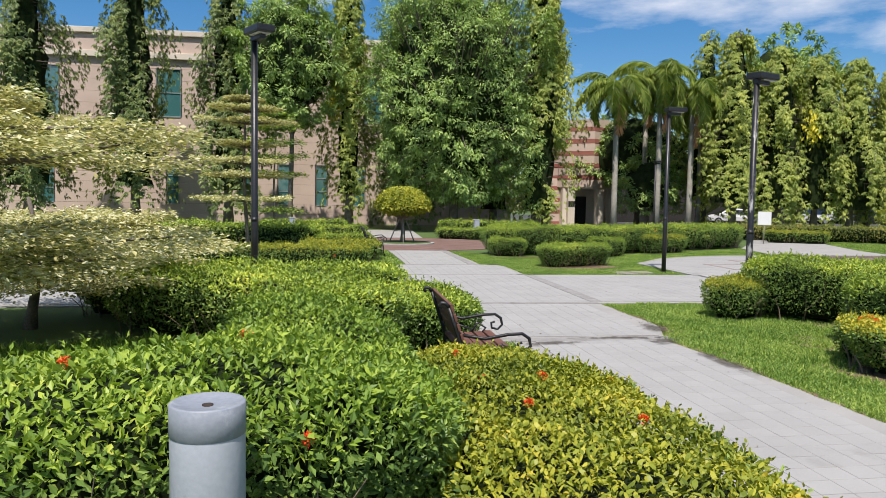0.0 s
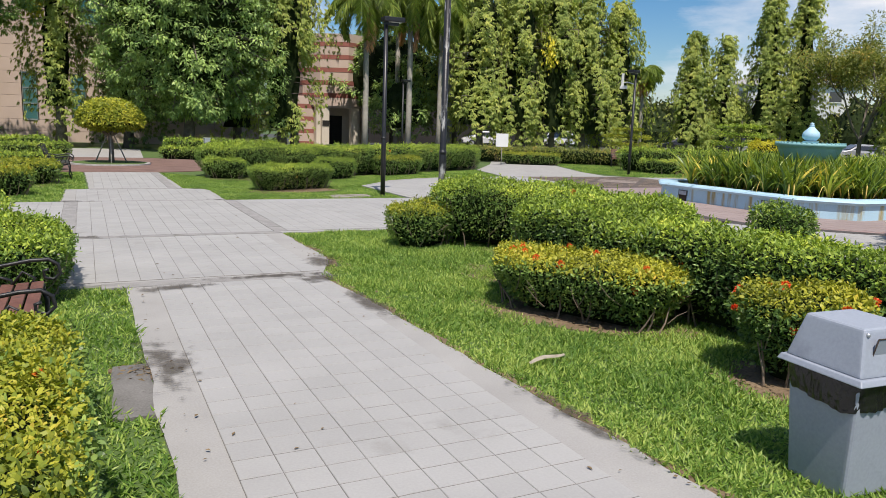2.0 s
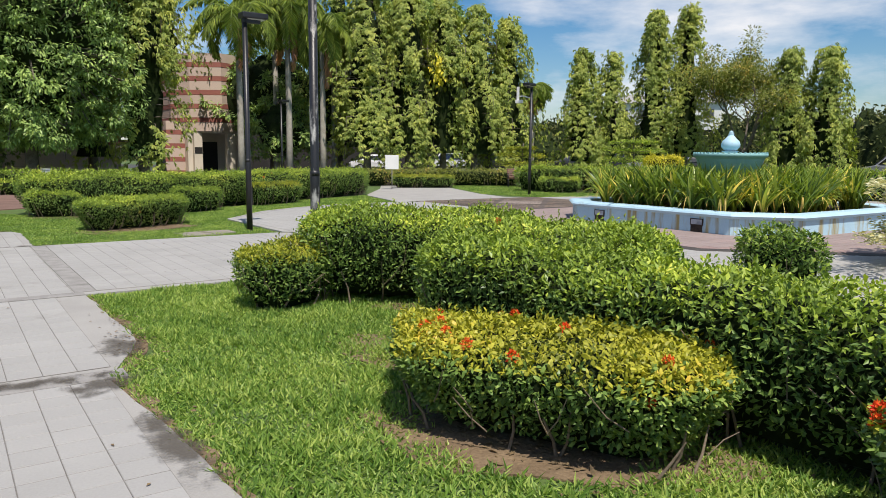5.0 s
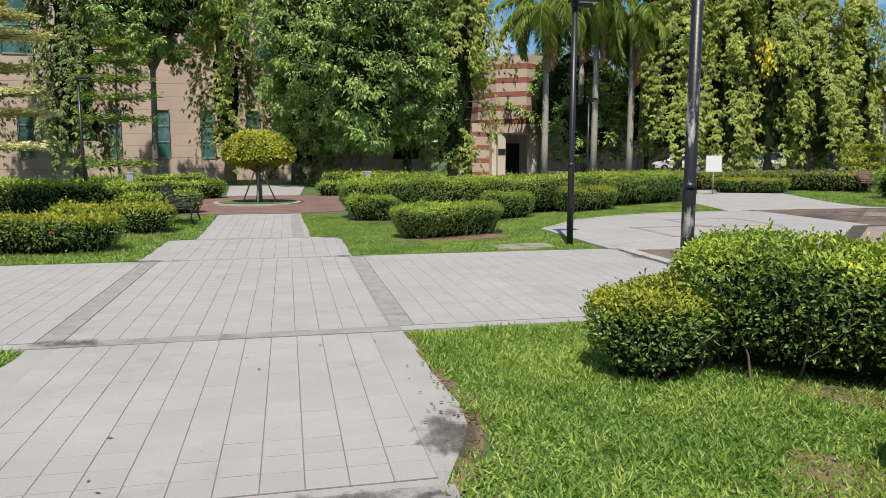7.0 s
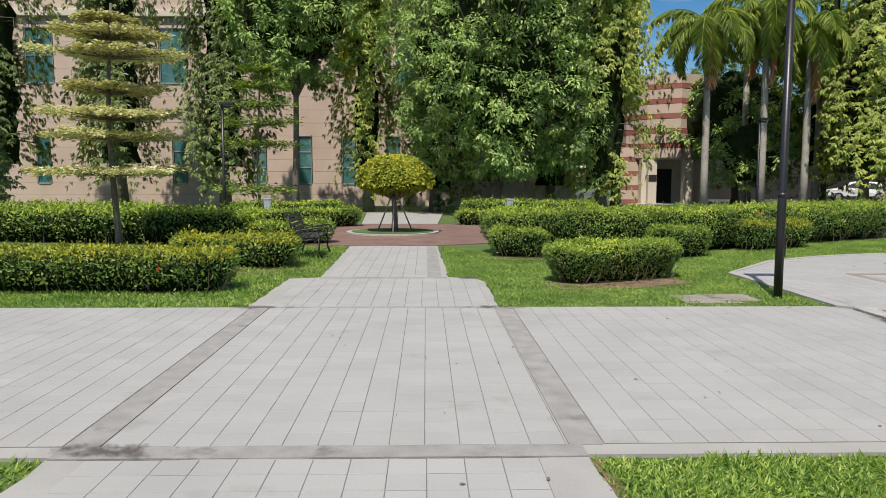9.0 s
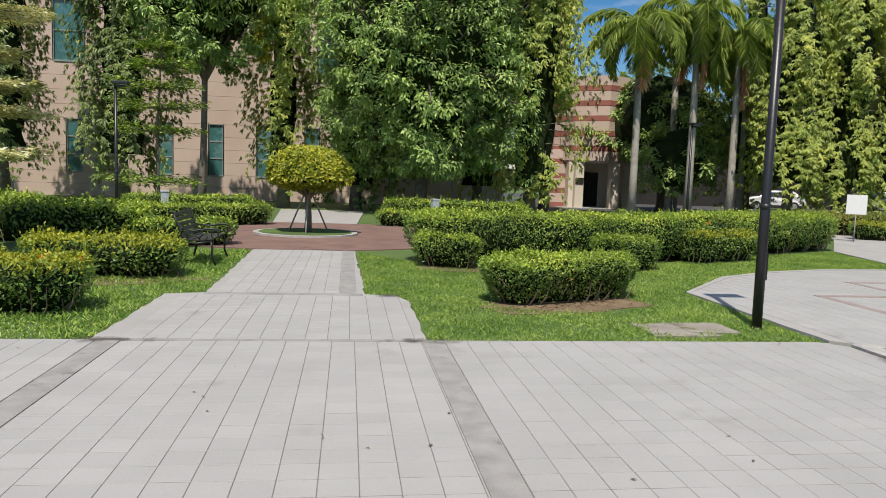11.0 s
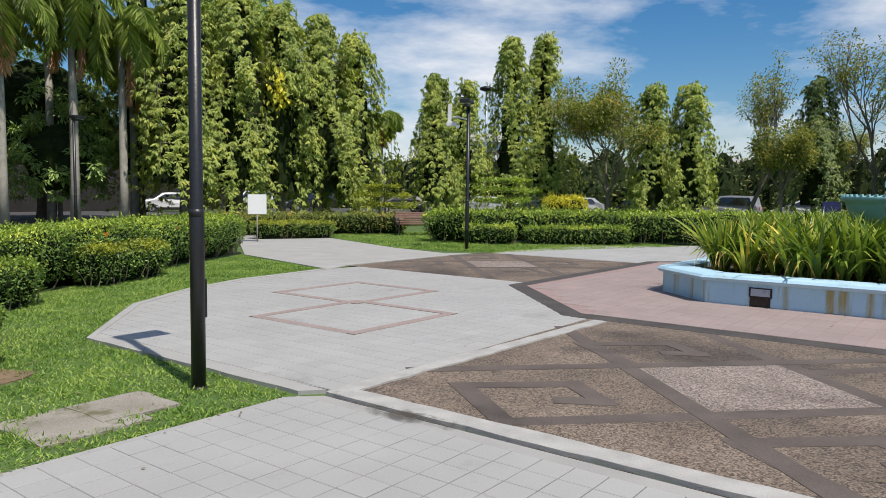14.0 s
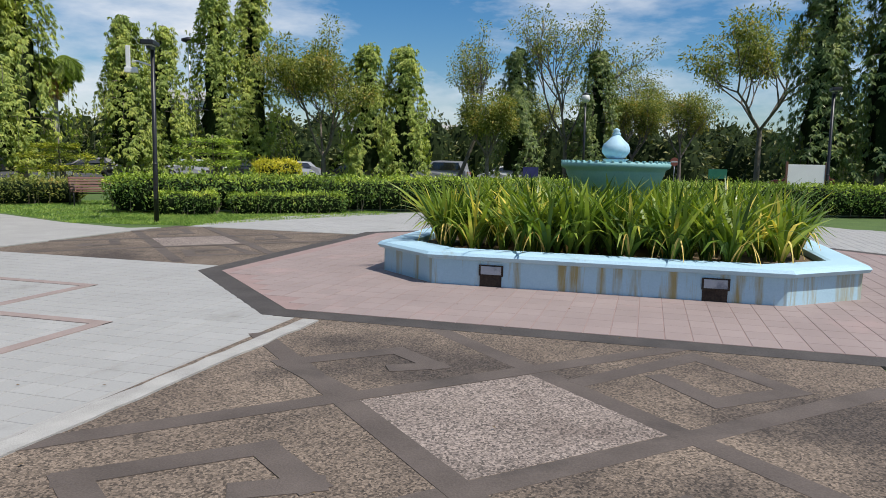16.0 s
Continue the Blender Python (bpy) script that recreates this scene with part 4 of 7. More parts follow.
paving("pavement_5", [(-14, 12.598), (2.022, 12.598), (2.022, 17.114), (-14, 17.114)], "broad path of pale grey square tiles", origin=(2.02, 12.60), near=(1.5, 15))
strip("pavement_band_3", 2.03, 2.235, 12.585, 17.105, BAND, TOP + 0.002, "grey washed band beside pale tiles")
strip("pavement_band_4", 4.925, 5.125, 12.585, 17.105, BAND, TOP + 0.002, "grey washed band beside pale tiles")
strip("pavement_band_5", 1.98, 4.98, 17.112, 17.19, BAND, TOP + 0.001, "cracked grey band across a path")
# path north to the topiary
tagged(slab("pavement_margin_4", wobble([(1.96, 17.195), (4.97, 17.195), (4.98, 19.35), (4.86, 19.72), (4.45, 19.85), (4.36, 25.25), (2.36, 25.25), (2.46, 19.86), (1.98, 19.72)], 0.02, 0.2, 3), -0.06, TOP - 0.006, CONCRETE), "pale worn concrete edge of a footpath", "pavement", kind="structure")
paving("pavement_6", [(2.198, 17.198), (4.868, 17.198), (4.868, 19.664), (2.198, 19.664)], "footpath of pale grey square tiles", origin=(2.20, 17.2), near=(4, 17))
paving("pavement_7", [(2.56, 19.87), (4.12, 19.87), (4.12, 25.2), (2.56, 25.2)], "footpath of pale grey square tiles", origin=(2.56, 19.87), pitch=(0.195, 0.205), near=(3.4, 19))
strip("pavement_band_6", 2.46, 4.42, 19.73, 19.86, BAND, TOP + 0.001, "grey washed band across a footpath")
strip("pavement_band_7", 4.13, 4.34, 19.87, 25.24, BAND, TOP + 0.001, "grey washed band beside a footpath")
# red-brown round court and the pale path beyond it
ring = [(3.15 + 4.3 * math.cos(a), 29.6 + 4.3 * math.sin(a)) for a in (2 * math.pi * k / 48 for k in range(48))]
tagged(slab("pavement_court", ring, -0.06, TOP - 0.004, REDPAVE), "round court of red-brown washed paving", "pavement", kind="structure")
tagged(slab("pavement_far", [(1.9, 33.6), (4.5, 33.6), (4.9, 42), (1.4, 42)], -0.06, TOP, CONCRETE), "pale concrete path beyond the round court", "pavement", kind="structure")

# the fountain court
FX, FY = 18.8, 14.35
NW = [(9.30, 17.03), (13.55, 16.92), (13.66, 17.30), (15.78, 19.44), (16.30, 19.50), (16.34, 23.50), (15.55, 23.60), (13.3, 23.35), (11.98, 22.88), (10.66, 22.08), (9.16, 20.38)]


def mirror_y(poly):
    return [(x, 2 * FY - y) for x, y in poly][::-1]


def mirror_x(poly):
    return [(2 * FX - x, y) for x, y in poly][::-1]


for k, poly in enumerate((NW, mirror_y(NW), mirror_x(NW), mirror_x(mirror_y(NW)))):
    paving("pavement_white_%d" % (k + 1), poly, "pale tiled bay of the fountain court", joint=CONCRETE, origin=(9.3, 17.05), near=(10.5, 18.0), gap=0.0018, bed_top=TOP - 0.004)
# pale path that leaves the court to the north
tagged(slab("pavement_north", [(15.55, 23.62), (16.0, 25.4), (16.55, 27.6), (19.4, 31.6), (21.4, 35.0), (24.2, 34.2), (22.5, 30.6), (20.9, 26.6), (20.4, 24.4), (20.9, 23.95), (16.4, 23.95)], -0.06, TOP - 0.01, CONCRETE), "pale concrete path leading away between hedges", "pavement", kind="structure")
tagged(slab("pavement_north_east", [(21.35, 23.6), (22.0, 23.05), (25.0, 21.9), (28.0, 20.2), (30.5, 16), (30.5, 10), (27.5, 8), (27.5, 20)], -0.06, TOP - 0.012, CONCRETE), "pale concrete edge of the fountain court", "pavement", kind="structure")


def octagon(r, c):
    return [(FX - r, FY - c), (FX - c, FY - r), (FX + c, FY - r), (FX + r, FY - c), (FX + r, FY + c), (FX + c, FY + r), (FX - c, FY + r), (FX - r, FY + c)]


tagged(slab("pavement_black_band", octagon(5.22, 3.02), -0.06, TOP + 0.0012, BLACKBAND), "black inlaid band round pink tiles", "pavement", kind="structure")
paving("pavement_pink", octagon(4.92, 2.92), "pink square tiles round a planter", PINK, PINK_JOINT, bed_top=TOP + 0.004, origin=(FX - 4.92, FY), pitch=(0.30, 0.235), near=(14.5, 14.4), gap=0.0018)


BAR_STEP = itertools.cycle(range(13))


def bar(bm, a, b, w, z0=-0.02, z1=0.006):
    z1 += 0.00035 * next(BAR_STEP)
    a, b = Vector((*a, 0)), Vector((*b, 0))
    d = (b - a).normalized() * w / 2
    n = Vector((-d.y, d.x, 0))
    q = [a - d - n, b + d - n, b + d + n, a - d + n]
    vs = [bm.verts.new((v.x, v.y, z0)) for v in q] + [bm.verts.new((v.x, v.y, z1)) for v in q]
    for f in ((4, 5, 6, 7), (0, 1, 5, 4), (1, 2, 6, 5), (2, 3, 7, 6), (3, 0, 4, 7)):
        bm.faces.new([vs[i] for i in f])


def pebble_panel(name, cx, cy, rz):
    """A washed-pebble panel with a lattice of inlaid lines and a key pattern in the outer cells."""
    ob = tagged(new(name), "dark brown pebble-wash panel with inlaid key pattern", "pavement", kind="structure")
    ob.matrix_basis = pose(cx, cy, TOP - 0.002, 0, 0, rz)
    w, h, a = 2.10, 2.42, 1.05
    bm = bmesh.new()
    add_box(bm, -w - 0.02, w, -h - 0.12, h, -0.08, 0.0)
    part("panel_bed", bm, PEBBLE, ob)
    bm = bmesh.new()
    bar(bm, (0, -0.02), (0, 0.02), 1.30, -0.02, 0.0004)
    bmesh.ops.rotate(bm, verts=bm.verts, cent=(0, 0, 0), matrix=Matrix.Rotation(radians(45), 3, "Z"))
    part("pale_field", bm, PEBBLE_PALE, ob)
    for sx in (-1, 1):
        for sy in (-1, 1):
            bm = bmesh.new()
            bar(bm, (0, sy * a), (sx * a * 2.0, sy * (a - a * 2.0)), 0.17, -0.02, 0.001)
            part("lattice_line", bm, STRIPE, ob)
            bm = bmesh.new()
            bar(bm, (0, sy * a), (sx * a * 1.25, sy * (a + a * 1.25)), 0.17, -0.02, 0.0012)
            part("lattice_line", bm, STRIPE, ob)
            bm = bmesh.new()
            c = Vector((sx * a, sy * a))
            # each key winds clockwise towards the middle of its cell
            key = [(-1.0, -0.05), (-0.43, 0.71), (0.17, 0.05), (-0.15, -0.36), (-0.29, -0.12)]
            if sx > 0 and sy < 0:
                key = [(-0.17, 0.66), (0.80, -0.12), (0.07, -0.72), (-0.36, -0.19), (0.10, 0.14)]
            pts = [(c.x + p, c.y + q) for p, q in key]
            for k, (p, q) in enumerate(zip(pts, pts[1:])):
                bar(bm, p, q, 0.17, -0.02, 0.0014)
            part("key_line", bm, STRIPE, ob)
    return ob


pebble_panel("pavement_panel_1", 11.52, 14.60, 0)
pebble_panel("pavement_panel_2", FX, 21.66, -90)
pebble_panel("pavement_panel_3", FX, 2 * FY - 21.66, 90)
# inlaid squares in the pale bay
for k, (x0, y0, x1, y1) in enumerate(((11.03, 18.50, 12.74, 20.13), (12.60, 20.00, 14.30, 21.64))):
    bm = bmesh.new()
    for p, q in (((x0, y0), (x1, y0)), ((x1, y0), (x1, y1)), ((x1, y1), (x0, y1)), ((x0, y1), (x0, y0))):
        bar(bm, p, q, 0.13, -0.02, TOP + 0.003 + 0.001 * k)
    tagged(part("pavement_inlay_%d" % (k + 1), bm, INLAY), "taupe square outline inlaid in pale tiles", "pavement", kind="structure")
# cracked kerb where the crossing path meets the court
tagged(slab("kerb_1", wobble([(9.20, 17.0), (9.21, 9.4), (9.40, 9.4), (9.40, 16.86), (13.5, 16.74), (13.5, 16.90), (9.28, 17.03)], 0.012, 0.18, 5), -0.06, TOP + 0.012, KERB), "rough pale pebble kerb with a cracked edge", "kerb", kind="structure")
tagged(slab("kerb_crack", wobble([(9.145, 16.9), (9.15, 9.4), (9.197, 9.4), (9.194, 16.9)], 0.026, 0.10, 8), -0.06, 0.012, CAVITY), "dark crack beside a kerb", "kerb", kind="structure")
tagged(slab("kerb_2", wobble([(9.10, 17.2), (9.26, 17.06), (9.20, 20.4), (9.08, 20.36)], 0.01, 0.2, 6), -0.06, TOP + 0.004, CONCRETE), "grey concrete edging beside a lawn", "kerb", kind="structure")
edge_line = [(9.08, 20.36), (10.58, 22.14), (11.93, 22.98), (13.3, 23.47), (15.5, 23.72)]
inner_line = [(9.20, 20.40), (10.66, 22.06), (11.98, 22.86), (13.3, 23.34), (15.5, 23.60)]
tagged(slab("kerb_3", edge_line + inner_line[::-1], -0.06, TOP + 0.003, CONCRETE), "grey concrete edging beside a lawn", "kerb", kind="structure")
# concrete covers in the lawn
for k, (x, y, w, d) in enumerate(((7.72, 17.80, 0.36, 0.34), (8.10, 17.88, 0.28, 0.26))):
    tagged(slab("manhole_cover", wobble([(x - w, y - d), (x + w, y - d), (x + w, y + d), (x - w, y + d)], 0.02, 0.12, 20 + k), -0.05, 0.016 + 0.004 * k, COVER), "weathered concrete inspection cover in the lawn", "cover")
# far road and car park
tagged(slab("road", [(52, -40), (75, -40), (75, 40), (64, 72), (20, 100), (-10, 100), (14, 82), (40, 66), (52, 42)], -0.1, 0.012, ASPHALT), "grey asphalt road and parking strip", "road", kind="structure")
tagged(slab("forecourt", [(12, 42.5), (30, 42.5), (42, 60), (20, 75), (12, 60)], -0.1, 0.008, ASPHALT), "grey asphalt forecourt in shade", "road", kind="structure")


# ---- building ----


def window(x, z0, z1, w, y, rails, parent_label):
    ob = thing("window_1", parent_label, "window", x, y, z0, 0, "tall teal windows", "structure")
    h = z1 - z0
    box("window_frame", -w / 2 - 0.07, -w / 2 + 0.02, -0.06, 0.22, -0.06, h + 0.06, FRAME, ob, 0.008)
    box("window_frame", w / 2 - 0.02, w / 2 + 0.07, -0.06, 0.22, -0.06, h + 0.06, FRAME, ob, 0.008)
    box("window_frame", -w / 2 + 0.021, w / 2 - 0.021, -0.058, 0.22, h - 0.02, h + 0.058, FRAME, ob, 0.008)
    box("window_sill", -w / 2 + 0.021, w / 2 - 0.021, -0.10, 0.22, -0.07, 0.02, FRAME, ob, 0.008)
    for k in range(rails):
        zr = h * (k + 1) / (rails + 1)
        box("glazing_bar", -w / 2 + 0.022, w / 2 - 0.022, -0.01, 0.08, zr - 0.03, zr + 0.03, FRAME, ob, 0.005)
    for k in range(rails + 1):
        box("pane", -w / 2 + 0.023, w / 2 - 0.023, 0.03, 0.05, h * k / (rails + 1) + 0.032, h * (k + 1) / (rails + 1) - 0.032, PANE, ob)
    return ob


WY = 51.0
openings = [(x, 1.3, 4.0, 0.72) for x in (-17.7, -10.0, -5.45, -2.85, -0.35, 2.2)] + [(x, 6.95, 10.0, 1.5) for x in (-17.7, -10.2, 3.2)]
openings += [(x, 1.3, 4.0, 0.72) for x in (-24.5, -30, -21)] + [(-24.5, 6.95, 10.0, 1.5)]


def facade():
    """A stone-clad front in courses, with openings cut through."""
    ob = tagged(new("wall_front"), "pink-beige stone-clad building front in long courses", "wall", kind="structure")
    x0, x1 = -46.0, 12.8
    xs = sorted({x0, x1} | {a for x, _, _, w in openings for a in (x - w / 2, x + w / 2)})
    zs = [0.0, 0.65, 1.3, 1.975, 2.65, 3.325, 4.0, 4.74, 5.48, 6.22, 6.95, 7.71, 8.47, 9.24, 10.0, 10.6]
    bm = bmesh.new()
    for za, zb in zip(zs, zs[1:]):
        run = None
        for xa, xb in zip(xs, xs[1:]):
            c, zc = (xa + xb) / 2, (za + zb) / 2
            hole = any(abs(c - x) < w / 2 and z0 < zc < z1 for x, z0, z1, w in openings)
            if not hole:
                run = (run[0] if run else xa, xb)
            if run and (hole or xb == x1):
                add_box(bm, run[0] + 0.004, run[1] - 0.004, WY, WY + 0.35, za + 0.006, zb - 0.006, 0.005)
                run = None
    part("stone_course", bm, STONE, ob)
    bm = bmesh.new()
    for za, zb in ((10.6, 11.0), (12.1, 12.45)):
        add_box(bm, x0, x1, WY - 0.25, WY + 0.5, za, zb, 0.03)
    part("cornice", bm, CREAM, ob)
    box("parapet", x0, x1, WY - 0.05, WY + 0.45, 11.0, 12.1, STONE, ob)
    # near-black sheet in place of unlit rooms behind the openings
    box("backing", x0, x1, WY + 0.36, WY + 0.5, 0, 10.6, DARK_FILL, ob)
    box("red_course", 4.2, x1, WY - 0.03, WY - 0.002, 1.9, 2.5, RED_STONE, ob)
    box("red_course", 4.2, x1, WY - 0.03, WY - 0.002, 5.6, 6.2, RED_STONE, ob)
    box("roof", x0, x1, WY + 0.5, WY + 18, 10.9, 11.2, CREAM, ob)
    box("side_wall", x0, x0 + 0.4, WY + 0.5, WY + 18, 0, 12.0, STONE, ob)
    box("side_wall", x1 - 0.4, x1, WY + 0.5, WY + 18, 0, 12.0, STONE, ob)
    return ob


facade()
for x, z0, z1, w in openings:
    window(x, z0, z1, w, WY + 0.06, 2 if w < 1 else 1, "teal-glazed window in a pink stone wall")


def porch(x, y):
    """A faceted entrance tower, striped red and cream, on square columns."""
    ob = thing("entrance_porch", "faceted entrance tower striped red and cream on square columns", "porch", x, y, 0, 0, kind="structure")
    corners = [(-1.75, 1.1), (0.0, 0.0), (1.7, 1.0), (2.6, 2.6), (2.6, 6.0), (-2.6, 6.0), (-2.6, 2.6)]
    z, k = 2.90, 0
    while z < 7.6:
        h = 0.58 if k % 2 == 0 else 0.31
        s = 1.0 if k % 2 == 0 else 1.006
        sl = [(a * s, (b - 3) * s + 3) for a, b in corners]
        slab("stone_band" if k % 2 == 0 else "red_band", sl, z, z + h - 0.012, STONE if k % 2 == 0 else RED_STONE, ob)
        z += h
        k += 1
    slab("soffit", [(a * 0.96, (b - 3) * 0.96 + 3) for a, b in corners], 2.80, 2.899, CREAM, ob)
    for a, b in ((-1.35, 1.2), (0.75, 0.85), (2.2, 2.6)):
        box("column", a - 0.27, a + 0.27, b - 0.27, b + 0.27, 0, 2.80, CREAM, ob, 0.02)
    box("back_wall", -2.4, 2.5, 4.2, 4.5, 0, 2.80, CREAM, ob)
    box("side_pier", -1.95, -1.63, 1.25, 4.19, 0, 2.80, CREAM, ob, 0.02)
    # flat near-black sheet painted for the shade inside the doorway
    box("doorway_shade", -0.3, 0.9, 4.10, 4.19, 0.0, 2.25, DARK_FILL, ob)
    for j in range(4):
        box("flank_course", -3.3 + 0.05 * j, -1.96, 1.9, 2.6, 0.31 + 0.89 * j, 0.31 + 0.89 * j + 0.575, STONE, ob, 0.01)
        box("red_course", -3.3 + 0.05 * j, -1.965, 1.894, 2.6, 0.89 * j, 0.89 * j + 0.305, RED_STONE, ob, 0.01)
    box("wall_plate", -1.60, -1.10, 0.90, 0.925, 1.45, 1.85, DARK_FILL, ob, 0.004, "small dark wall plate")
    box("floor", -2.5, 2.6, 0.4, 5.9, 0, 0.05, CONCRETE, ob)
    return ob


porch(19.45, 52.6)


def round_sign(x, y, rz, z, r, material, label):
    ob = thing("road_sign", label, "sign", x, y, 0, rz)
    tube("post", [(0, 0.03, -0.05), (0, 0.03, z)], 0.03, STEEL, ob, 8)
    bm = bmesh.new()
    bmesh.ops.create_cone(bm, cap_ends=True, segments=24, radius1=r, radius2=r, depth=0.02)
    bmesh.ops.transform(bm, matrix=pose(0, 0, z, 90, 0, 0), verts=bm.verts)
    part("disc", bm, material, ob)
    box("white_bar", -r * 0.7, r * 0.7, -0.016, -0.011, z - r * 0.16, z + r * 0.16, WHITE, ob)


round_sign(66.4, 12.0, -90, 2.0, 0.32, ROOF_RED, "round red road sign with a white bar")
# added wall; its near-black colour stands in for shade behind the palms
tagged(box("shade_wall", 22, 46, 66, 66.4, 0, 6.5, DARK_FILL), "near-black wall standing in for deep shade behind palms", "wall", kind="structure")


# ---- lamps ----


def street_lamp(x, y, height, rz, material, label, extra=False):
    ob = thing("street_lamp", label, "lamp", x, y, 0, rz, "black court lamps")
    tube("post", [(0, 0, -0.05), (0, 0, height * 0.33), (0, 0, height * 0.335), (0, 0, height - 0.05)], [0.056, 0.055, 0.050, 0.047], material, ob, 14)
    tube("joint_collar", [(0, 0, height * 0.33), (0, 0, height * 0.33 + 0.06)], 0.0565, material, ob, 14)
    box("access_hatch", 0.04, 0.062, -0.035, 0.035, 0.55, 0.85, material, ob, 0.006)
    box("arm", -0.05, 0.30, -0.045, 0.045, height - 0.10, height - 0.02, BLACK_PAINT, ob, 0.01)
    hd = box("lamp_head", -0.08, 0.42, -0.14, 0.14, height - 0.02, height + 0.085, BLACK_PAINT, ob, 0.02)
    box("lamp_lens", 0.04, 0.36, -0.10, 0.10, height - 0.035, height - 0.021, LENS, hd, 0.004)
    bm = bmesh.new()
    tube_into(bm, [(0, 0, -0.04), (0, 0, 0.02)], [0.066, 0.063], 14)
    part("base_plate", bm, material, ob)
    if extra:
        tube("side_arm", [(0, 0, height - 0.45), (0.10, -0.30, height - 0.36), (0.12, -0.42, height - 0.38)], 0.022, WHITE, ob, 8, "white painted bracket arm")
        box("camera_housing", 0.06, 0.18, -0.58, -0.30, height - 0.62, height - 0.50, WHITE, ob, 0.015, "white camera housing")
        box("antenna_panel", 0.08, 0.12, -0.56, -0.46, height - 0.50, height - 0.02, WHITE, ob, 0.01, "white antenna panel")
    return ob


street_lamp(8.74, 17.93, 4.02, 0, BLACK_PAINT, "tall black lamp post on the lawn corner")
street_lamp(7.32, 11.80, 3.78, 25, WORN_PAINT, "black lamp post with flaking paint behind a hedge")
street_lamp(-0.62, 11.95, 4.12, -60, BLACK_PAINT, "tall black lamp post among hedges")
street_lamp(21.95, 24.85, 4.02, 200, BLACK_PAINT, "black lamp post with white camera brackets", True)
street_lamp(-3.2, 35.2, 4.2, 0, BLACK_PAINT, "black lamp post before the building")
street_lamp(17.8, 38.5, 4.0, 20, BLACK_PAINT, "black lamp post under palms")
street_lamp(34.0, 8.2, 4.1, 180, BLACK_PAINT, "black lamp post beyond the fountain")


def globe_lamp(x, y, h):
    ob = thing("globe_lamp", "slim black post with a white globe lamp", "lamp", x, y, 0, 0, "globe lamps")
    tube("post", [(0, 0, -0.05), (0, 0, h * 0.5), (0, 0, h)], [0.07, 0.05, 0.04], BLACK_PAINT, ob, 10)
    lathe("globe", [(0.05, h), (0.15, h + 0.06), (0.19, h + 0.18), (0.15, h + 0.31), (0.04, h + 0.37)], LENS, ob, 20)
    lathe("cap", [(0.13, h + 0.335), (0.09, h + 0.40), (0.02, h + 0.45)], BLACK_PAINT, ob, 16)


globe_lamp(39.5, 16.6, 4.2)


# ---- fountain planter ----


def planter():
    ob = thing("fountain_planter", "low octagonal planter wall painted pale blue with stains", "planter", FX, FY, 0, 0)
    r, c, q = 2.83, 2.02, 2.95

    def ring_at(s):
        return [(-r * s, -c * s), (-c * s, -q * s), (c * s, -q * s), (r * s, -c * s), (r * s, c * s), (c * s, q * s), (-c * s, q * s), (-r * s, c * s)]

    def band(name, prof, material):
        bm = bmesh.new()
        loops = [[bm.verts.new((x, y, z)) for x, y in ring_at(s)] for s, z in prof]
        for a, b in zip(loops, loops[1:] + loops[:1]):
            for k in range(8):
                bm.faces.new((a[k], a[(k + 1) % 8], b[(k + 1) % 8], b[k]))
        bmesh.ops.recalc_face_normals(bm, faces=bm.faces)
        return part(name, bm, material, ob)

    band("wall", [(1.0, -0.03), (1.0, 0.36), (0.90, 0.36), (0.90, -0.03)], BLUE_WALL)
    band("coping", [(1.005, 0.345), (1.02, 0.36), (1.028, 0.40), (1.018, 0.435), (0.995, 0.452), (0.90, 0.455), (0.885, 0.44), (0.885, 0.345)], BLUE)
    bm = bmesh.new()
    f = bm.faces.new([bm.verts.new((x, y, 0.36)) for x, y in ring_at(0.89)])
    part("soil", bm, SOIL, ob, "dark planter soil")
    for yy in (1.28, -1.28):
        for sx in (-1,):
            # solid dark block, coloured as the shade inside a vent opening
            box("vent_opening_shade", sx * (r + 0.004), sx * (r - 0.10), yy - 0.13, yy + 0.14, 0.015, 0.235, CAVITY, ob)
            box("vent_plate", sx * (r + 0.016), sx * (r + 0.003), yy - 0.15, yy + 0.15, 0.165, 0.30, CAVITY, ob, 0.003, "dark vent frame")
            box("vent_slot", sx * (r + 0.020), sx * (r + 0.017), yy - 0.125, yy + 0.125, 0.185, 0.285, PIPE, ob, 0.003, "weathered grey vent plate")
    return ob


planter()


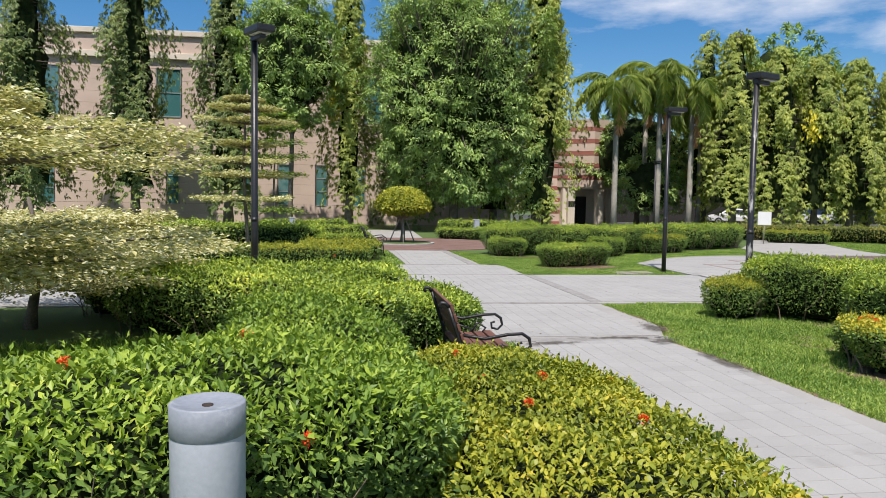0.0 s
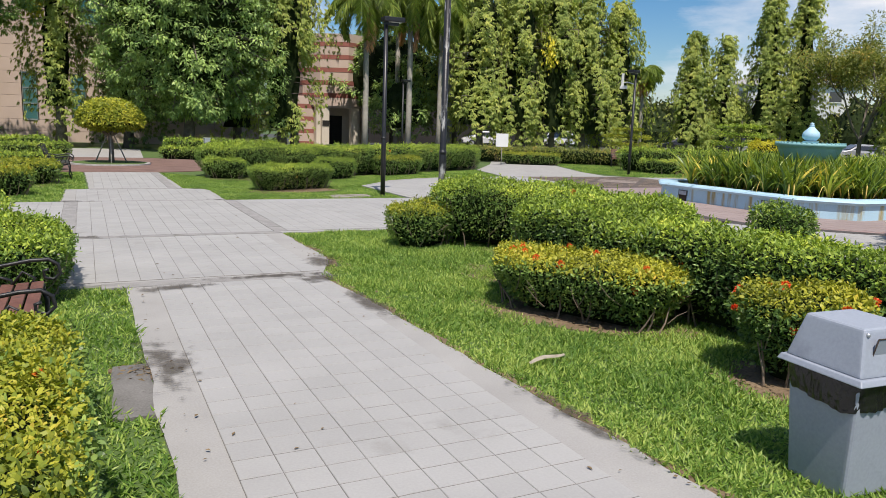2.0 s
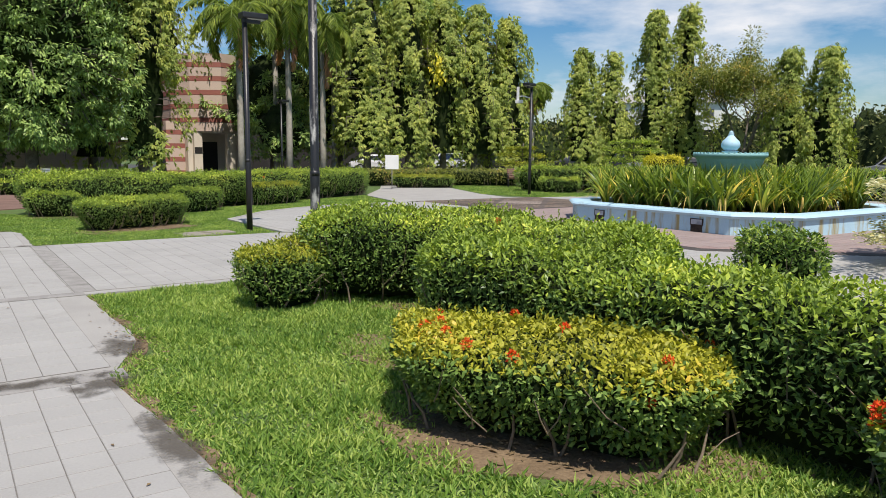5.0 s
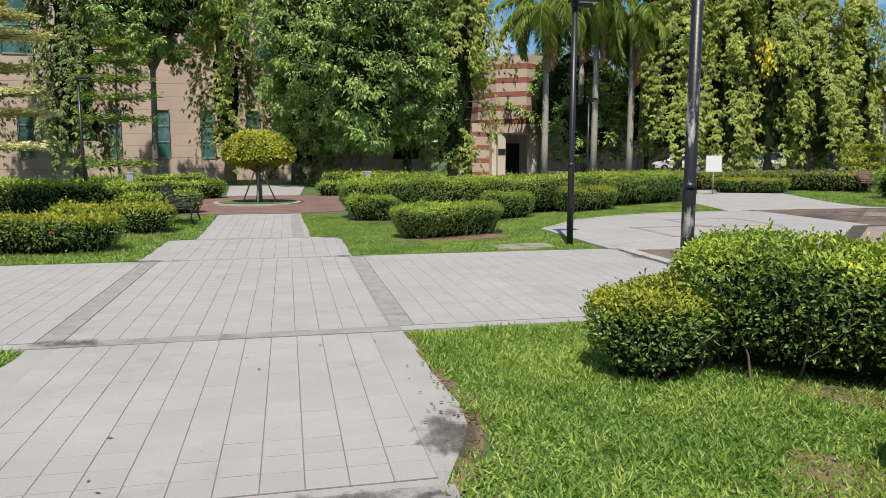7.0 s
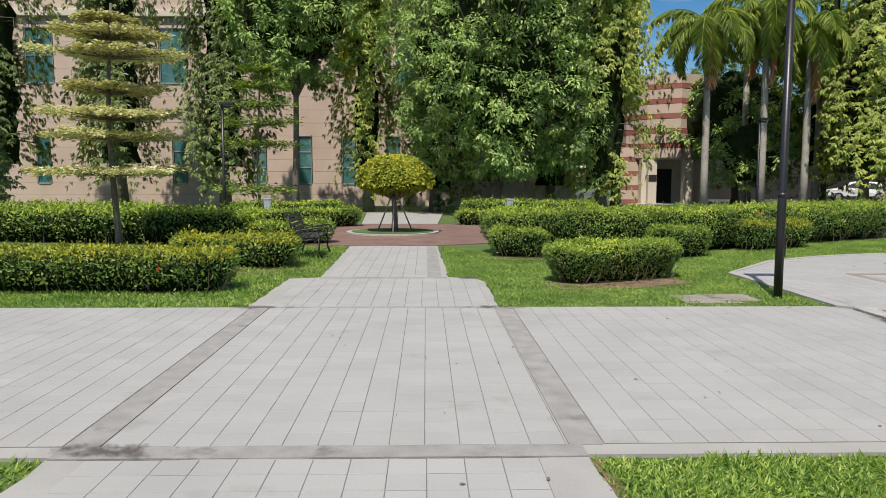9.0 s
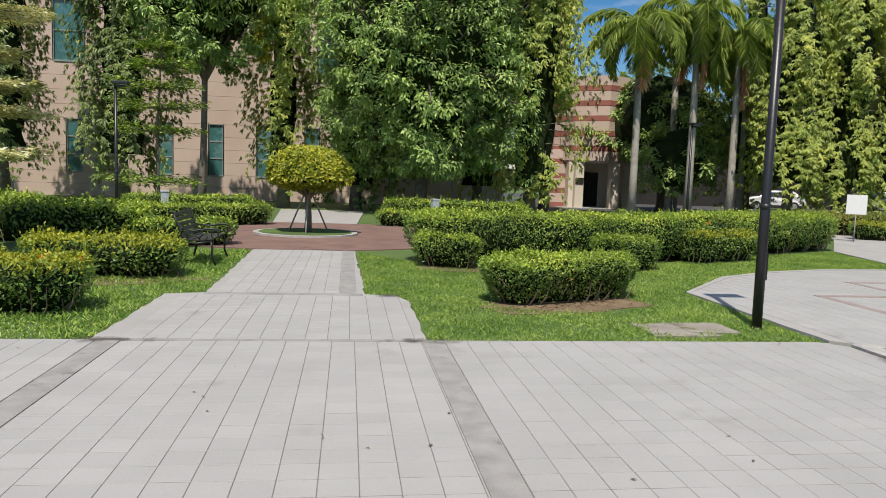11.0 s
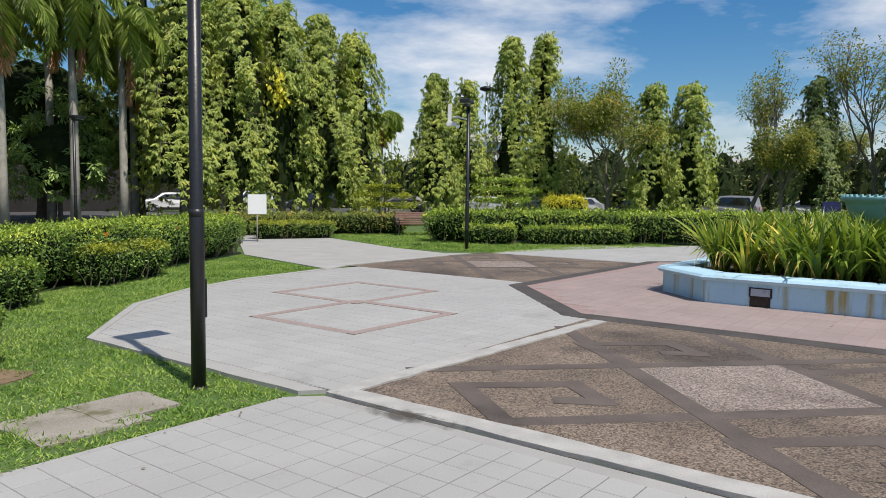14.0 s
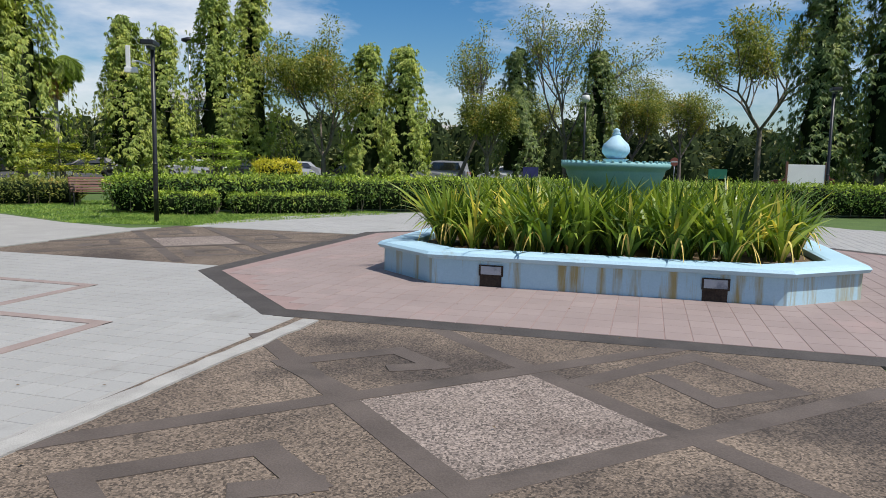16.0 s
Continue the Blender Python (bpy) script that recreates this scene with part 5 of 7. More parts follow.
def fountain():
    ob = thing("fountain", "teal-painted bowl fountain with a ball finial", "fountain", FX, FY, 0.35, 0)
    lathe("pedestal", [(0.42, 0.0), (0.40, 0.08), (0.26, 0.20), (0.22, 0.45), (0.28, 0.62), (0.36, 0.72)], TEAL, ob, 32)
    lathe("basin", [(0.30, 0.70), (0.50, 0.76), (0.66, 0.90), (0.73, 1.08), (0.74, 1.12), (0.80, 1.15), (0.815, 1.20), (0.79, 1.23), (0.73, 1.215), (0.68, 1.12), (0.10, 1.06)], TEAL, ob, 48)
    lathe("stem", [(0.16, 1.06), (0.13, 1.20), (0.16, 1.25), (0.20, 1.28)], BLUE, ob, 24)
    lathe("ball", [(0.06, 1.27), (0.14, 1.30), (0.20, 1.37), (0.21, 1.43), (0.185, 1.50), (0.11, 1.57), (0.055, 1.635)], BLUE, ob, 32, "pale blue ball finial")
    lathe("tip", [(0.055, 1.63), (0.065, 1.66), (0.04, 1.69), (0.055, 1.71), (0.01, 1.74)], BLUE, ob, 16)
    for k in range(44):
        a = 2 * math.pi * k / 44
        bm = bmesh.new()
        add_box(bm, -0.022, 0.022, -0.018, 0.018, 1.225, 1.25, 0.004, pose(0.785 * math.cos(a), 0.785 * math.sin(a), 0, 0, 0, math.degrees(a)))
        part("rim_bead", bm, TEAL, ob)


fountain()


def lilies():
    """Strap-leaved plants that fill the planter, each a tuft of arching blades."""
    rng = np.random.default_rng(5)
    count = 0
    while count < 290:
        x, y = rng.uniform(-2.42, 2.42, 2)
        if abs(x) + abs(y) > 4.0 or math.hypot(x, y) < 0.55:
            continue
        count += 1
        n = rng.integers(24, 36)
        sets = []
        az = rng.uniform(0, 2 * math.pi, n)
        tall = rng.uniform(0.66, 1.10, n)
        out = rng.uniform(0.05, 0.80, n)
        w = rng.uniform(0.030, 0.056, n)
        steps = 5
        co = np.empty((n, steps + 1, 2, 3))
        d = np.column_stack([np.cos(az), np.sin(az), np.zeros(n)])
        s = np.column_stack([-np.sin(az), np.cos(az), np.zeros(n)])
        droop = rng.uniform(0.0, 0.62, n) ** 1.3 * 1.5
        curl = rng.normal(0, 0.10, n)
        twist = rng.normal(0, 0.6, n)
        s = s * np.cos(twist)[:, None] + d * np.sin(twist)[:, None]
        for k in range(steps + 1):
            t = k / steps
            c = d * (out * t ** 1.5)[:, None] * tall[:, None] * 1.1
            c += s * (curl * t * t)[:, None]
            c[:, 2] = tall * (t - droop * t ** 3)
            ww = w * (1 - t) ** 0.55 * (0.55 + 0.9 * min(t * 2.5, 1)) * 0.62
            co[:, k, 0] = c + s * ww[:, None] + d * 0
            co[:, k, 1] = c - s * ww[:, None]
        idx = np.arange(n)[:, None] * (steps + 1) * 2
        tri = []
        for k in range(steps):
            a = 2 * k
            tri.append(idx + np.array([[a, a + 1, a + 3]]))
            tri.append(idx + np.array([[a, a + 3, a + 2]]))
        ob = arrays("lily_plant", co.reshape(-1, 3), np.concatenate(tri), LILY)
        ob.location = (FX + x, FY + y, 0.352)
        tagged(ob, "strap-leaved green and yellowing lily plant in a planter", "plant", "planter lilies")
        if max(abs(x), abs(y), (abs(x) + abs(y)) * 0.66) > 2.05:
            bm, a0 = bmesh.new(), math.atan2(y, x) + rng.normal(0, 0.5)
            e, f = Vector((math.cos(a0), math.sin(a0), 0)), Vector((-math.sin(a0), math.cos(a0), 0))
            reach, low, last = rng.uniform(0.25, 0.5), rng.uniform(-0.05, 0.25), None
            for k in range(7):
                t = k / 6
                c = e * reach * t + Vector((0, 0, 0.42 * math.sin(t * 2.4) + (low - 0.28) * t * t + 0.02))
                wd = 0.016 * (1.05 - t) ** 0.5
                row = (bm.verts.new(c + f * wd), bm.verts.new(c - f * wd))
                if last:
                    bm.faces.new((last[0], last[1], row[1], row[0]))
                last = row
            part("dry_blade", bm, LILY_DRY, ob, "dry yellow-brown hanging blade")


lilies()


# ---- benches ----


def park_bench(x, y, rz, slat, label, length=1.15):
    """A cast-iron bench with scrolled arms and wooden slats; it faces local +x, its length runs along local y."""
    ob = thing("park_bench", label, "bench", x, y, 0, rz, "park benches")
    h = length / 2
    for sy in (-h + 0.04, h - 0.04):
        end = tube("end_frame", [(-0.30, sy, 0.0), (-0.24, sy, 0.22), (-0.22, sy, 0.42), (-0.30, sy, 0.66), (-0.36, sy, 0.83)], [0.022, 0.020, 0.021, 0.018, 0.018], IRON, ob, 8, "black cast-iron bench end")
        tube("front_leg", [(0.30, sy, 0.0), (0.24, sy, 0.16), (0.25, sy, 0.30), (0.22, sy, 0.40)], [0.021, 0.018, 0.018, 0.019], IRON, end, 8)
        tube("seat_rail", [(-0.23, sy, 0.38), (0.0, sy, 0.36), (0.24, sy, 0.40)], 0.020, IRON, end, 8)
        arm = [(-0.25, sy, 0.60), (-0.05, sy, 0.565), (0.15, sy, 0.60), (0.27, sy, 0.605), (0.33, sy, 0.565), (0.345, sy, 0.50), (0.30, sy, 0.455), (0.24, sy, 0.47), (0.235, sy, 0.52), (0.27, sy, 0.53)]
        tube("armrest", arm, [0.0145] * 5 + [0.012] * 5, IRON, end, 8, "scrolled iron armrest")
        tube("arm_scroll", [(-0.2, sy, 0.42), (-0.08, sy, 0.50), (0.03, sy, 0.46), (0.02, sy, 0.40), (-0.05, sy, 0.42)], 0.011, IRON, end, 6)
        tube("arm_scroll", [(0.02, sy, 0.41), (0.10, sy, 0.52), (0.18, sy, 0.47), (0.14, sy, 0.42)], 0.011, IRON, end, 6)
        tube("back_scroll", [(-0.36, sy, 0.83), (-0.385, sy, 0.865), (-0.42, sy, 0.87), (-0.435, sy, 0.845), (-0.415, sy, 0.83)], 0.017, IRON, end, 8)
    for k in range(5):
        xx = -0.19 + k * 0.096
        box("seat_slat", xx - 0.040, xx + 0.040, -h + 0.015, h - 0.015, 0.405 + 0.006 * abs(k - 2), 0.430 + 0.006 * abs(k - 2), slat, ob, 0.006)
    for k in range(5):
        f = k / 4
        z = 0.50 + 0.33 * f
        xx = -0.215 - 0.12 * f + (0.01 if k == 0 else 0)
        bm = bmesh.new()
        add_box(bm, -0.012, 0.012, -h + 0.015, h - 0.015, -0.032, 0.032, 0.006, pose(xx, 0, z, 0, -18, 0))
        part("back_slat", bm, slat, ob)
    tube("stretcher", [(0.0, -h + 0.04, 0.36), (0.0, h - 0.04, 0.36)], 0.012, IRON, ob, 6)
    return ob


park_bench(1.87, 7.14, 0, SLAT, "park bench of worn red-brown slats with black iron arms")
park_bench(1.78, 23.3, 0, DARK_SLAT, "dark green slatted park bench with black iron arms beside a path", 1.3)
park_bench(26.3, 30.3, 235, SLAT, "red-brown slatted park bench before a hedge", 1.45)


# ---- bin, pipe, sign, small things ----


def waste_bin(x, y, rz):
    ob = thing("waste_bin", "grey plastic bin with a hooded lid and black bag", "bin", x, y, 0, rz)

    def taper(name, w0, d0, z0, w1, d1, z1, material, bev=0.015, parent=ob, label=""):
        bm = bmesh.new()
        vs = add_box(bm, -0.5, 0.5, -0.5, 0.5, 0, 1)
        for v in vs:
            f = v.co.z
            v.co = Vector((v.co.x * (w0 + (w1 - w0) * f), v.co.y * (d0 + (d1 - d0) * f), z0 + (z1 - z0) * f))
        bmesh.ops.bevel(bm, geom=bm.edges[:], offset=bev, segments=3, affect="EDGES", profile=0.6)
        return part(name, bm, material, parent, label)

    taper("body", 0.35, 0.35, 0.0, 0.425, 0.425, 0.61, BIN_GREY, 0.022)
    bm = bmesh.new()
    n, rings = 96, []
    rng = random.Random(3)
    for j, (z, s) in enumerate(((0.485, 0.436), (0.53, 0.446), (0.57, 0.454), (0.61, 0.462), (0.645, 0.455))):
        row = []
        for k in range(n):
            a = 2 * math.pi * k / n
            c, q = math.cos(a), math.sin(a)
            m = (abs(c) ** 7 + abs(q) ** 7) ** (-1 / 7)
            dz = 0.0 if j > 1 else -0.02 * max(0, math.sin(a * 2 + 0.7)) - 0.007 * math.sin(a * 9)
            rr = s / 2 * m + 0.006 * math.sin(a * 31 + j * 1.4) + rng.uniform(-0.002, 0.002)
            row.append(bm.verts.new((c * rr, q * rr, z + dz)))
        rings.append(row)
    for a, b in zip(rings, rings[1:]):
        for k in range(n):
            bm.faces.new((a[k], a[(k + 1) % n], b[(k + 1) % n], b[k])).smooth = True
    part("bin_bag", bm, BAG, ob, "black plastic bag folded over the rim")
    lid = taper("lid", 0.455, 0.455, 0.655, 0.345, 0.345, 0.89, BIN_GREY, 0.018)
    taper("lid_rim", 0.515, 0.515, 0.625, 0.485, 0.485, 0.658, BIN_GREY, 0.010, lid)
    bm = bmesh.new()
    add_box(bm, -0.128, 0.128, -0.006, 0.006, -0.072, 0.072, 0.004, pose(0, -0.1975, 0.775, 13.2, 0, 0))
    part("flap", bm, BIN_GREY, lid, "swing flap of the hooded lid")
    bm = bmesh.new()
    for p, q in (((-0.133, -0.078), (-0.133, 0.078)), ((-0.133, 0.078), (0.133, 0.078)), ((0.133, 0.078), (0.133, -0.078))):
        a, b = Vector((p[0], -0.008, p[1])), Vector((q[0], -0.008, q[1]))
        tube_into(bm, [a, b], 0.004, 5)
    bmesh.ops.transform(bm, matrix=pose(0, -0.1945, 0.775, 13.2, 0, 0), verts=bm.verts)
    # raised dark lines drawn for the shade in the gap round the flap
    part("flap_gap_shade", bm, CAVITY, lid)
    bm = bmesh.new()
    bmesh.ops.create_circle(bm, cap_ends=True, radius=0.032, segments=18)
    for v in bm.verts:
        v.co *= 1 + 0.25 * math.sin(v.co.x * 300)
    bmesh.ops.transform(bm, matrix=pose(0.0, -0.2055, 0.78, 103.2, 0, 0), verts=bm.verts)
    part("sticker", bm, WHITE, lid, "worn round white sticker")
    for sx in (-0.19, 0.19):
        bm = bmesh.new()
        bmesh.ops.create_icosphere(bm, subdivisions=2, radius=0.012)
        bmesh.ops.translate(bm, vec=(sx * 0.83, -0.180, 0.862), verts=bm.verts)
        part("pivot_bolt", bm, STEEL, lid)
    return ob


waste_bin(5.70, 3.86, -4).scale = (0.93, 0.93, 0.93)


def pipe_post(x, y):
    ob = thing("pipe_post", "grey painted pipe post with a capped top in a hedge", "post", x, y, 0, 20)
    lathe("pipe", [(0.119, -0.05), (0.119, 0.90), (0.119, 0.955), (0.118, 0.965)], PIPE, ob, 40)
    lathe("cap", [(0.118, 0.945), (0.1215, 0.948), (0.1215, 1.046), (0.117, 1.05), (0.108, 1.05), (0.100, 1.043), (0.02, 1.036)], PIPE_TOP, ob, 40, "darker grey cap with a small hole")
    # dark disc on the cap, painted as the shade in a small hole
    lathe("hole", [(0.018, 1.030), (0.018, 1.040), (0.001, 1.040)], CAVITY, ob, 16)


pipe_post(0.17, 3.10)


def sign_board(x, y, rz, w, h, z, label, board=WHITE):
    ob = thing("sign_board", label, "sign", x, y, 0, rz)
    box("board", -w / 2, w / 2, -0.012, 0.012, z, z + h, board, ob, 0.004)
    tube("post", [(0, 0.022, -0.05), (0, 0.022, z + h * 0.5)], 0.018, PALE_BARK, ob, 8)
    return ob


sign_board(19.7, 31.1, -30, 0.56, 0.60, 0.86, "blank white board on a thin post by a path")
sb = thing("notice_board", "white notice board on two dark legs", "sign", 38.5, 8.0, 0, -75)
box("board", -0.75, 0.75, -0.02, 0.02, 0.75, 1.75, WHITE, sb, 0.01)
box("leg", -0.8, -0.72, -0.04, 0.04, 0, 1.85, SLAT, sb, 0.008)
box("leg", 0.72, 0.8, -0.04, 0.04, 0, 1.85, SLAT, sb, 0.008)
sign_board(56.3, 9.7, -88, 1.1, 0.6, 0.9, "small green board on a post", surface("green_board", (0.02, 0.16, 0.09), (0.04, 0.22, 0.13), 3, 0.5, 0.05, 40))
sign_board(50, 20.5, -80, 0.9, 0.7, 0.7, "small dark blue board on a post", surface("navy_board", (0.02, 0.02, 0.10), (0.04, 0.04, 0.16), 3, 0.5, 0.05, 40))


def garden_box(x, y, h, label, material=CREAM):
    ob = thing("garden_post", label, "post", x, y, 0, 15)
    box("body", -0.11, 0.11, -0.09, 0.09, -0.03, h, material, ob, 0.012)
    box("cap", -0.125, 0.125, -0.105, 0.105, h, h + 0.05, material, ob, 0.01)


garden_box(6.9, 33.1, 0.85, "small grey garden service post beside a hedge", PIPE)
garden_box(-1.3, 33.5, 0.85, "small grey garden service post beside a hedge", PIPE)
pp = thing("standpipe", "short white plastic standpipe by a hedge", "pipe", 1.30, 21.3, 0, 0)
tube("pipe", [(0, 0, -0.02), (0, 0, 0.20)], 0.022, WHITE, pp, 10)
tube("cap", [(0, 0, 0.20), (0, 0, 0.23)], 0.028, WHITE, pp, 10)
st = thing("dry_frond_piece", "dry cream-coloured strip of palm sheath on the grass", "litter", 5.31, 5.84, 0.045, 18)
bm = bmesh.new()
for k in range(9):
    f = k / 8
    a = bm.verts.new((-0.20 + 0.40 * f, -0.020 * math.sin(0.3 + 2.6 * f), 0.018 + 0.014 * math.sin(f * 5)))
    b = bm.verts.new((-0.20 + 0.40 * f, 0.020 * math.sin(0.3 + 2.6 * f), 0.030 + 0.014 * math.sin(f * 5)))
    if k:
        bm.faces.new((pa, a, b, pb))
    pa, pb = a, b
bmesh.ops.solidify(bm, geom=bm.faces[:], thickness=0.006)
part("sheath", bm, CREAM, st)


# ---- hedges ----
GH = "low clipped hedge with small yellow-green leaves and orange flowers"
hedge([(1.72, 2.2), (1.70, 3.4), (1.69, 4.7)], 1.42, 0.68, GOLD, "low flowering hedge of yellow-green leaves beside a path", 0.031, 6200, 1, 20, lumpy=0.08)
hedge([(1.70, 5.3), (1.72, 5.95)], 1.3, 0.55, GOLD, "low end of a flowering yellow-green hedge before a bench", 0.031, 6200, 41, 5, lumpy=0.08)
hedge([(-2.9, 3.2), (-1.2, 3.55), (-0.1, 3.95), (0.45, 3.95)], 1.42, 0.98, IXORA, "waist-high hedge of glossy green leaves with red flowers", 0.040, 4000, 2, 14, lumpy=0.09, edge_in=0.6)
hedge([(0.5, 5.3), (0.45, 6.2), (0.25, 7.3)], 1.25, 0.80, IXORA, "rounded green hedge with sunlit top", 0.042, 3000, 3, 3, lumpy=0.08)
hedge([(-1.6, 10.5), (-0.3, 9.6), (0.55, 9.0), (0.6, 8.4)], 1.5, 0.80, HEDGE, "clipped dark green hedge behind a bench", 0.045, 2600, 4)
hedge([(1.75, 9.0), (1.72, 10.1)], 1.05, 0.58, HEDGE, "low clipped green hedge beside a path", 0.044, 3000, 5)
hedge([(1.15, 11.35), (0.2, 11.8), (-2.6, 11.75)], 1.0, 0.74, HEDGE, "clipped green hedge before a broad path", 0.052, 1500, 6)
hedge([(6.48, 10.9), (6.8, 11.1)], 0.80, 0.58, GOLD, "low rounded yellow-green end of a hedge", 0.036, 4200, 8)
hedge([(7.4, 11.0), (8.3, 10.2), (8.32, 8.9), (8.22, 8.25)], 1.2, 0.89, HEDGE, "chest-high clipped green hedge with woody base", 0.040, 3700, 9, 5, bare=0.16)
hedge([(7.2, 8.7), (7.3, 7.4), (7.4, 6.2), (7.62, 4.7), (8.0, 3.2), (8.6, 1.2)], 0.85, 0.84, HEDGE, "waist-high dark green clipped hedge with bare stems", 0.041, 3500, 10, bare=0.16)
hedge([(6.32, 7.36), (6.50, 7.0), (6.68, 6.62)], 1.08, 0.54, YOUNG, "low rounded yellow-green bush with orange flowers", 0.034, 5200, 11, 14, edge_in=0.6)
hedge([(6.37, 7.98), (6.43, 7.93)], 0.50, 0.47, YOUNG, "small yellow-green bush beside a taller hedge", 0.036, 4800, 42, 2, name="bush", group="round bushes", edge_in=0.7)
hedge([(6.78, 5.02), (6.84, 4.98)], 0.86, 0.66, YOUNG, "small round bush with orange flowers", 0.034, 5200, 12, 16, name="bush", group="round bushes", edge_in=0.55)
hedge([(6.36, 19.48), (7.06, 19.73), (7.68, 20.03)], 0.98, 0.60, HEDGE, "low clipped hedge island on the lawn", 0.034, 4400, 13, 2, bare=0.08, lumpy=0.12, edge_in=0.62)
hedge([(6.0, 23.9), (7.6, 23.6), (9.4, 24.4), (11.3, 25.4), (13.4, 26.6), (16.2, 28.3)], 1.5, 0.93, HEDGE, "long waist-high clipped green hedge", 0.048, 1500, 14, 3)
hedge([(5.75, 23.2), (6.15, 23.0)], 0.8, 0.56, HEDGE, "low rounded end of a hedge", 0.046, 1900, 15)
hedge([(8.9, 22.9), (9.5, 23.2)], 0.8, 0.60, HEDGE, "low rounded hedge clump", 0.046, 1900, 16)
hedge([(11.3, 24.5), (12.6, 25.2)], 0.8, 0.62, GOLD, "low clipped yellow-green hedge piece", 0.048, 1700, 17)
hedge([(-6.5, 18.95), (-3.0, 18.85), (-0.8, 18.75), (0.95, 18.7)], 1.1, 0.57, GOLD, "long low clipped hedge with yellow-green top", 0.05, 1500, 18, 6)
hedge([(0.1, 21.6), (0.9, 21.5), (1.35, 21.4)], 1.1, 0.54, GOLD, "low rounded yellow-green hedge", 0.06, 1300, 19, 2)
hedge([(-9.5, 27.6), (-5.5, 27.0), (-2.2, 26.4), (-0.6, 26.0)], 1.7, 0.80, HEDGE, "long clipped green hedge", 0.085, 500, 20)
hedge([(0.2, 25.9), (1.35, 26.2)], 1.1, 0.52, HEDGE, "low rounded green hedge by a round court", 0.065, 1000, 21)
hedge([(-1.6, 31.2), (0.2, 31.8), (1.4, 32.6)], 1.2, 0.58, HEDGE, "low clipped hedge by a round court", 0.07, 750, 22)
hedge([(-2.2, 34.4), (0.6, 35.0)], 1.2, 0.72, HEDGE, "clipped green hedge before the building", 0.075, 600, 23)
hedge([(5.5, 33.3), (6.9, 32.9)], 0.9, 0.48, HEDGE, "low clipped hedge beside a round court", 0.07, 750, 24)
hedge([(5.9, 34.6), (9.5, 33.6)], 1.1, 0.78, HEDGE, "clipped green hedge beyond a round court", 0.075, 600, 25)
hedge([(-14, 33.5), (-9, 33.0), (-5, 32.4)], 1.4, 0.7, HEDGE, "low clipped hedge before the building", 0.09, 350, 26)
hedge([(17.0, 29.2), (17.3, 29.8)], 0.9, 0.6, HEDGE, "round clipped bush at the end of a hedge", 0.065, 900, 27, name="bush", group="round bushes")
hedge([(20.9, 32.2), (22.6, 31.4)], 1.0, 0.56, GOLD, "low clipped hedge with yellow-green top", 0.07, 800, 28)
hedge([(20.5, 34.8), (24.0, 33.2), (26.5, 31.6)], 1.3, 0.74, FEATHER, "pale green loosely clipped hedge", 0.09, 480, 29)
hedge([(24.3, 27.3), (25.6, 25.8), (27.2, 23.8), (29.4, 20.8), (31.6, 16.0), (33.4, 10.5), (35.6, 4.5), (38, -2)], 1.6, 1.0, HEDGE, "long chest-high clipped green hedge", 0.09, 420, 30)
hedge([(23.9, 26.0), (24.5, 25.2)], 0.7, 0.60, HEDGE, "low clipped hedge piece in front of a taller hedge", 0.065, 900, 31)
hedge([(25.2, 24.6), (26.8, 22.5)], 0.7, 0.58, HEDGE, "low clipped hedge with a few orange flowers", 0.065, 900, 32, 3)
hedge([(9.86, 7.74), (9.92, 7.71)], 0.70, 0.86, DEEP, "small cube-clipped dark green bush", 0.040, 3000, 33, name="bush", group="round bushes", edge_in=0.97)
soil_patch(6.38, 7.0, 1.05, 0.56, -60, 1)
soil_patch(6.72, 4.95, 0.52, 0.46, 0, 2)
soil_patch(6.95, 19.40, 1.15, 0.66, 20, 3)
soil_patch(7.75, 10.1, 0.55, 0.30, -40, 4)
soil_patch(7.0, 7.9, 1.6, 0.55, -75, 9)
soil_patch(5.00, 10.08, 0.10, 0.55, -15, 5, "strip of brown dry leaves along a path edge")
edge_of_walk = [(5.0, 2.0), (4.99, 4.0), (4.86, 6.0), (4.82, 7.6), (4.70, 9.2), (4.77, 9.42), (4.86, 9.64), (4.97, 9.9), (5.06, 10.18), (5.09, 10.5), (5.06, 11.0), (5.02, 11.6), (5.02, 12.38)]
tagged(slab("soil_edge", wobble([(x - 0.03, y) for x, y in edge_of_walk] + [(x + 0.05, y) for x, y in edge_of_walk[::-1]], 0.04, 0.07, 31), -0.03, 0.017, SOIL), "crumbling brown soil edge between path and lawn", "soil", kind="structure")
tagged(slab("drain_cover", wobble([(2.49, 5.86), (2.735, 5.86), (2.735, 6.80), (2.52, 6.80)], 0.012, 0.15, 33), -0.05, 0.018, JOINT), "dark grey drain cover beside a path", "cover")
soil_patch(2.70, 6.66, 0.21, 0.15, -20, 6, "clod of brown soil washed onto a path edge")
soil_patch(0.9, 20.9, 1.3, 0.5, 5, 7)
soil_patch(6.3, 22.7, 1.0, 0.35, -10, 8)


# ---- topiary ----


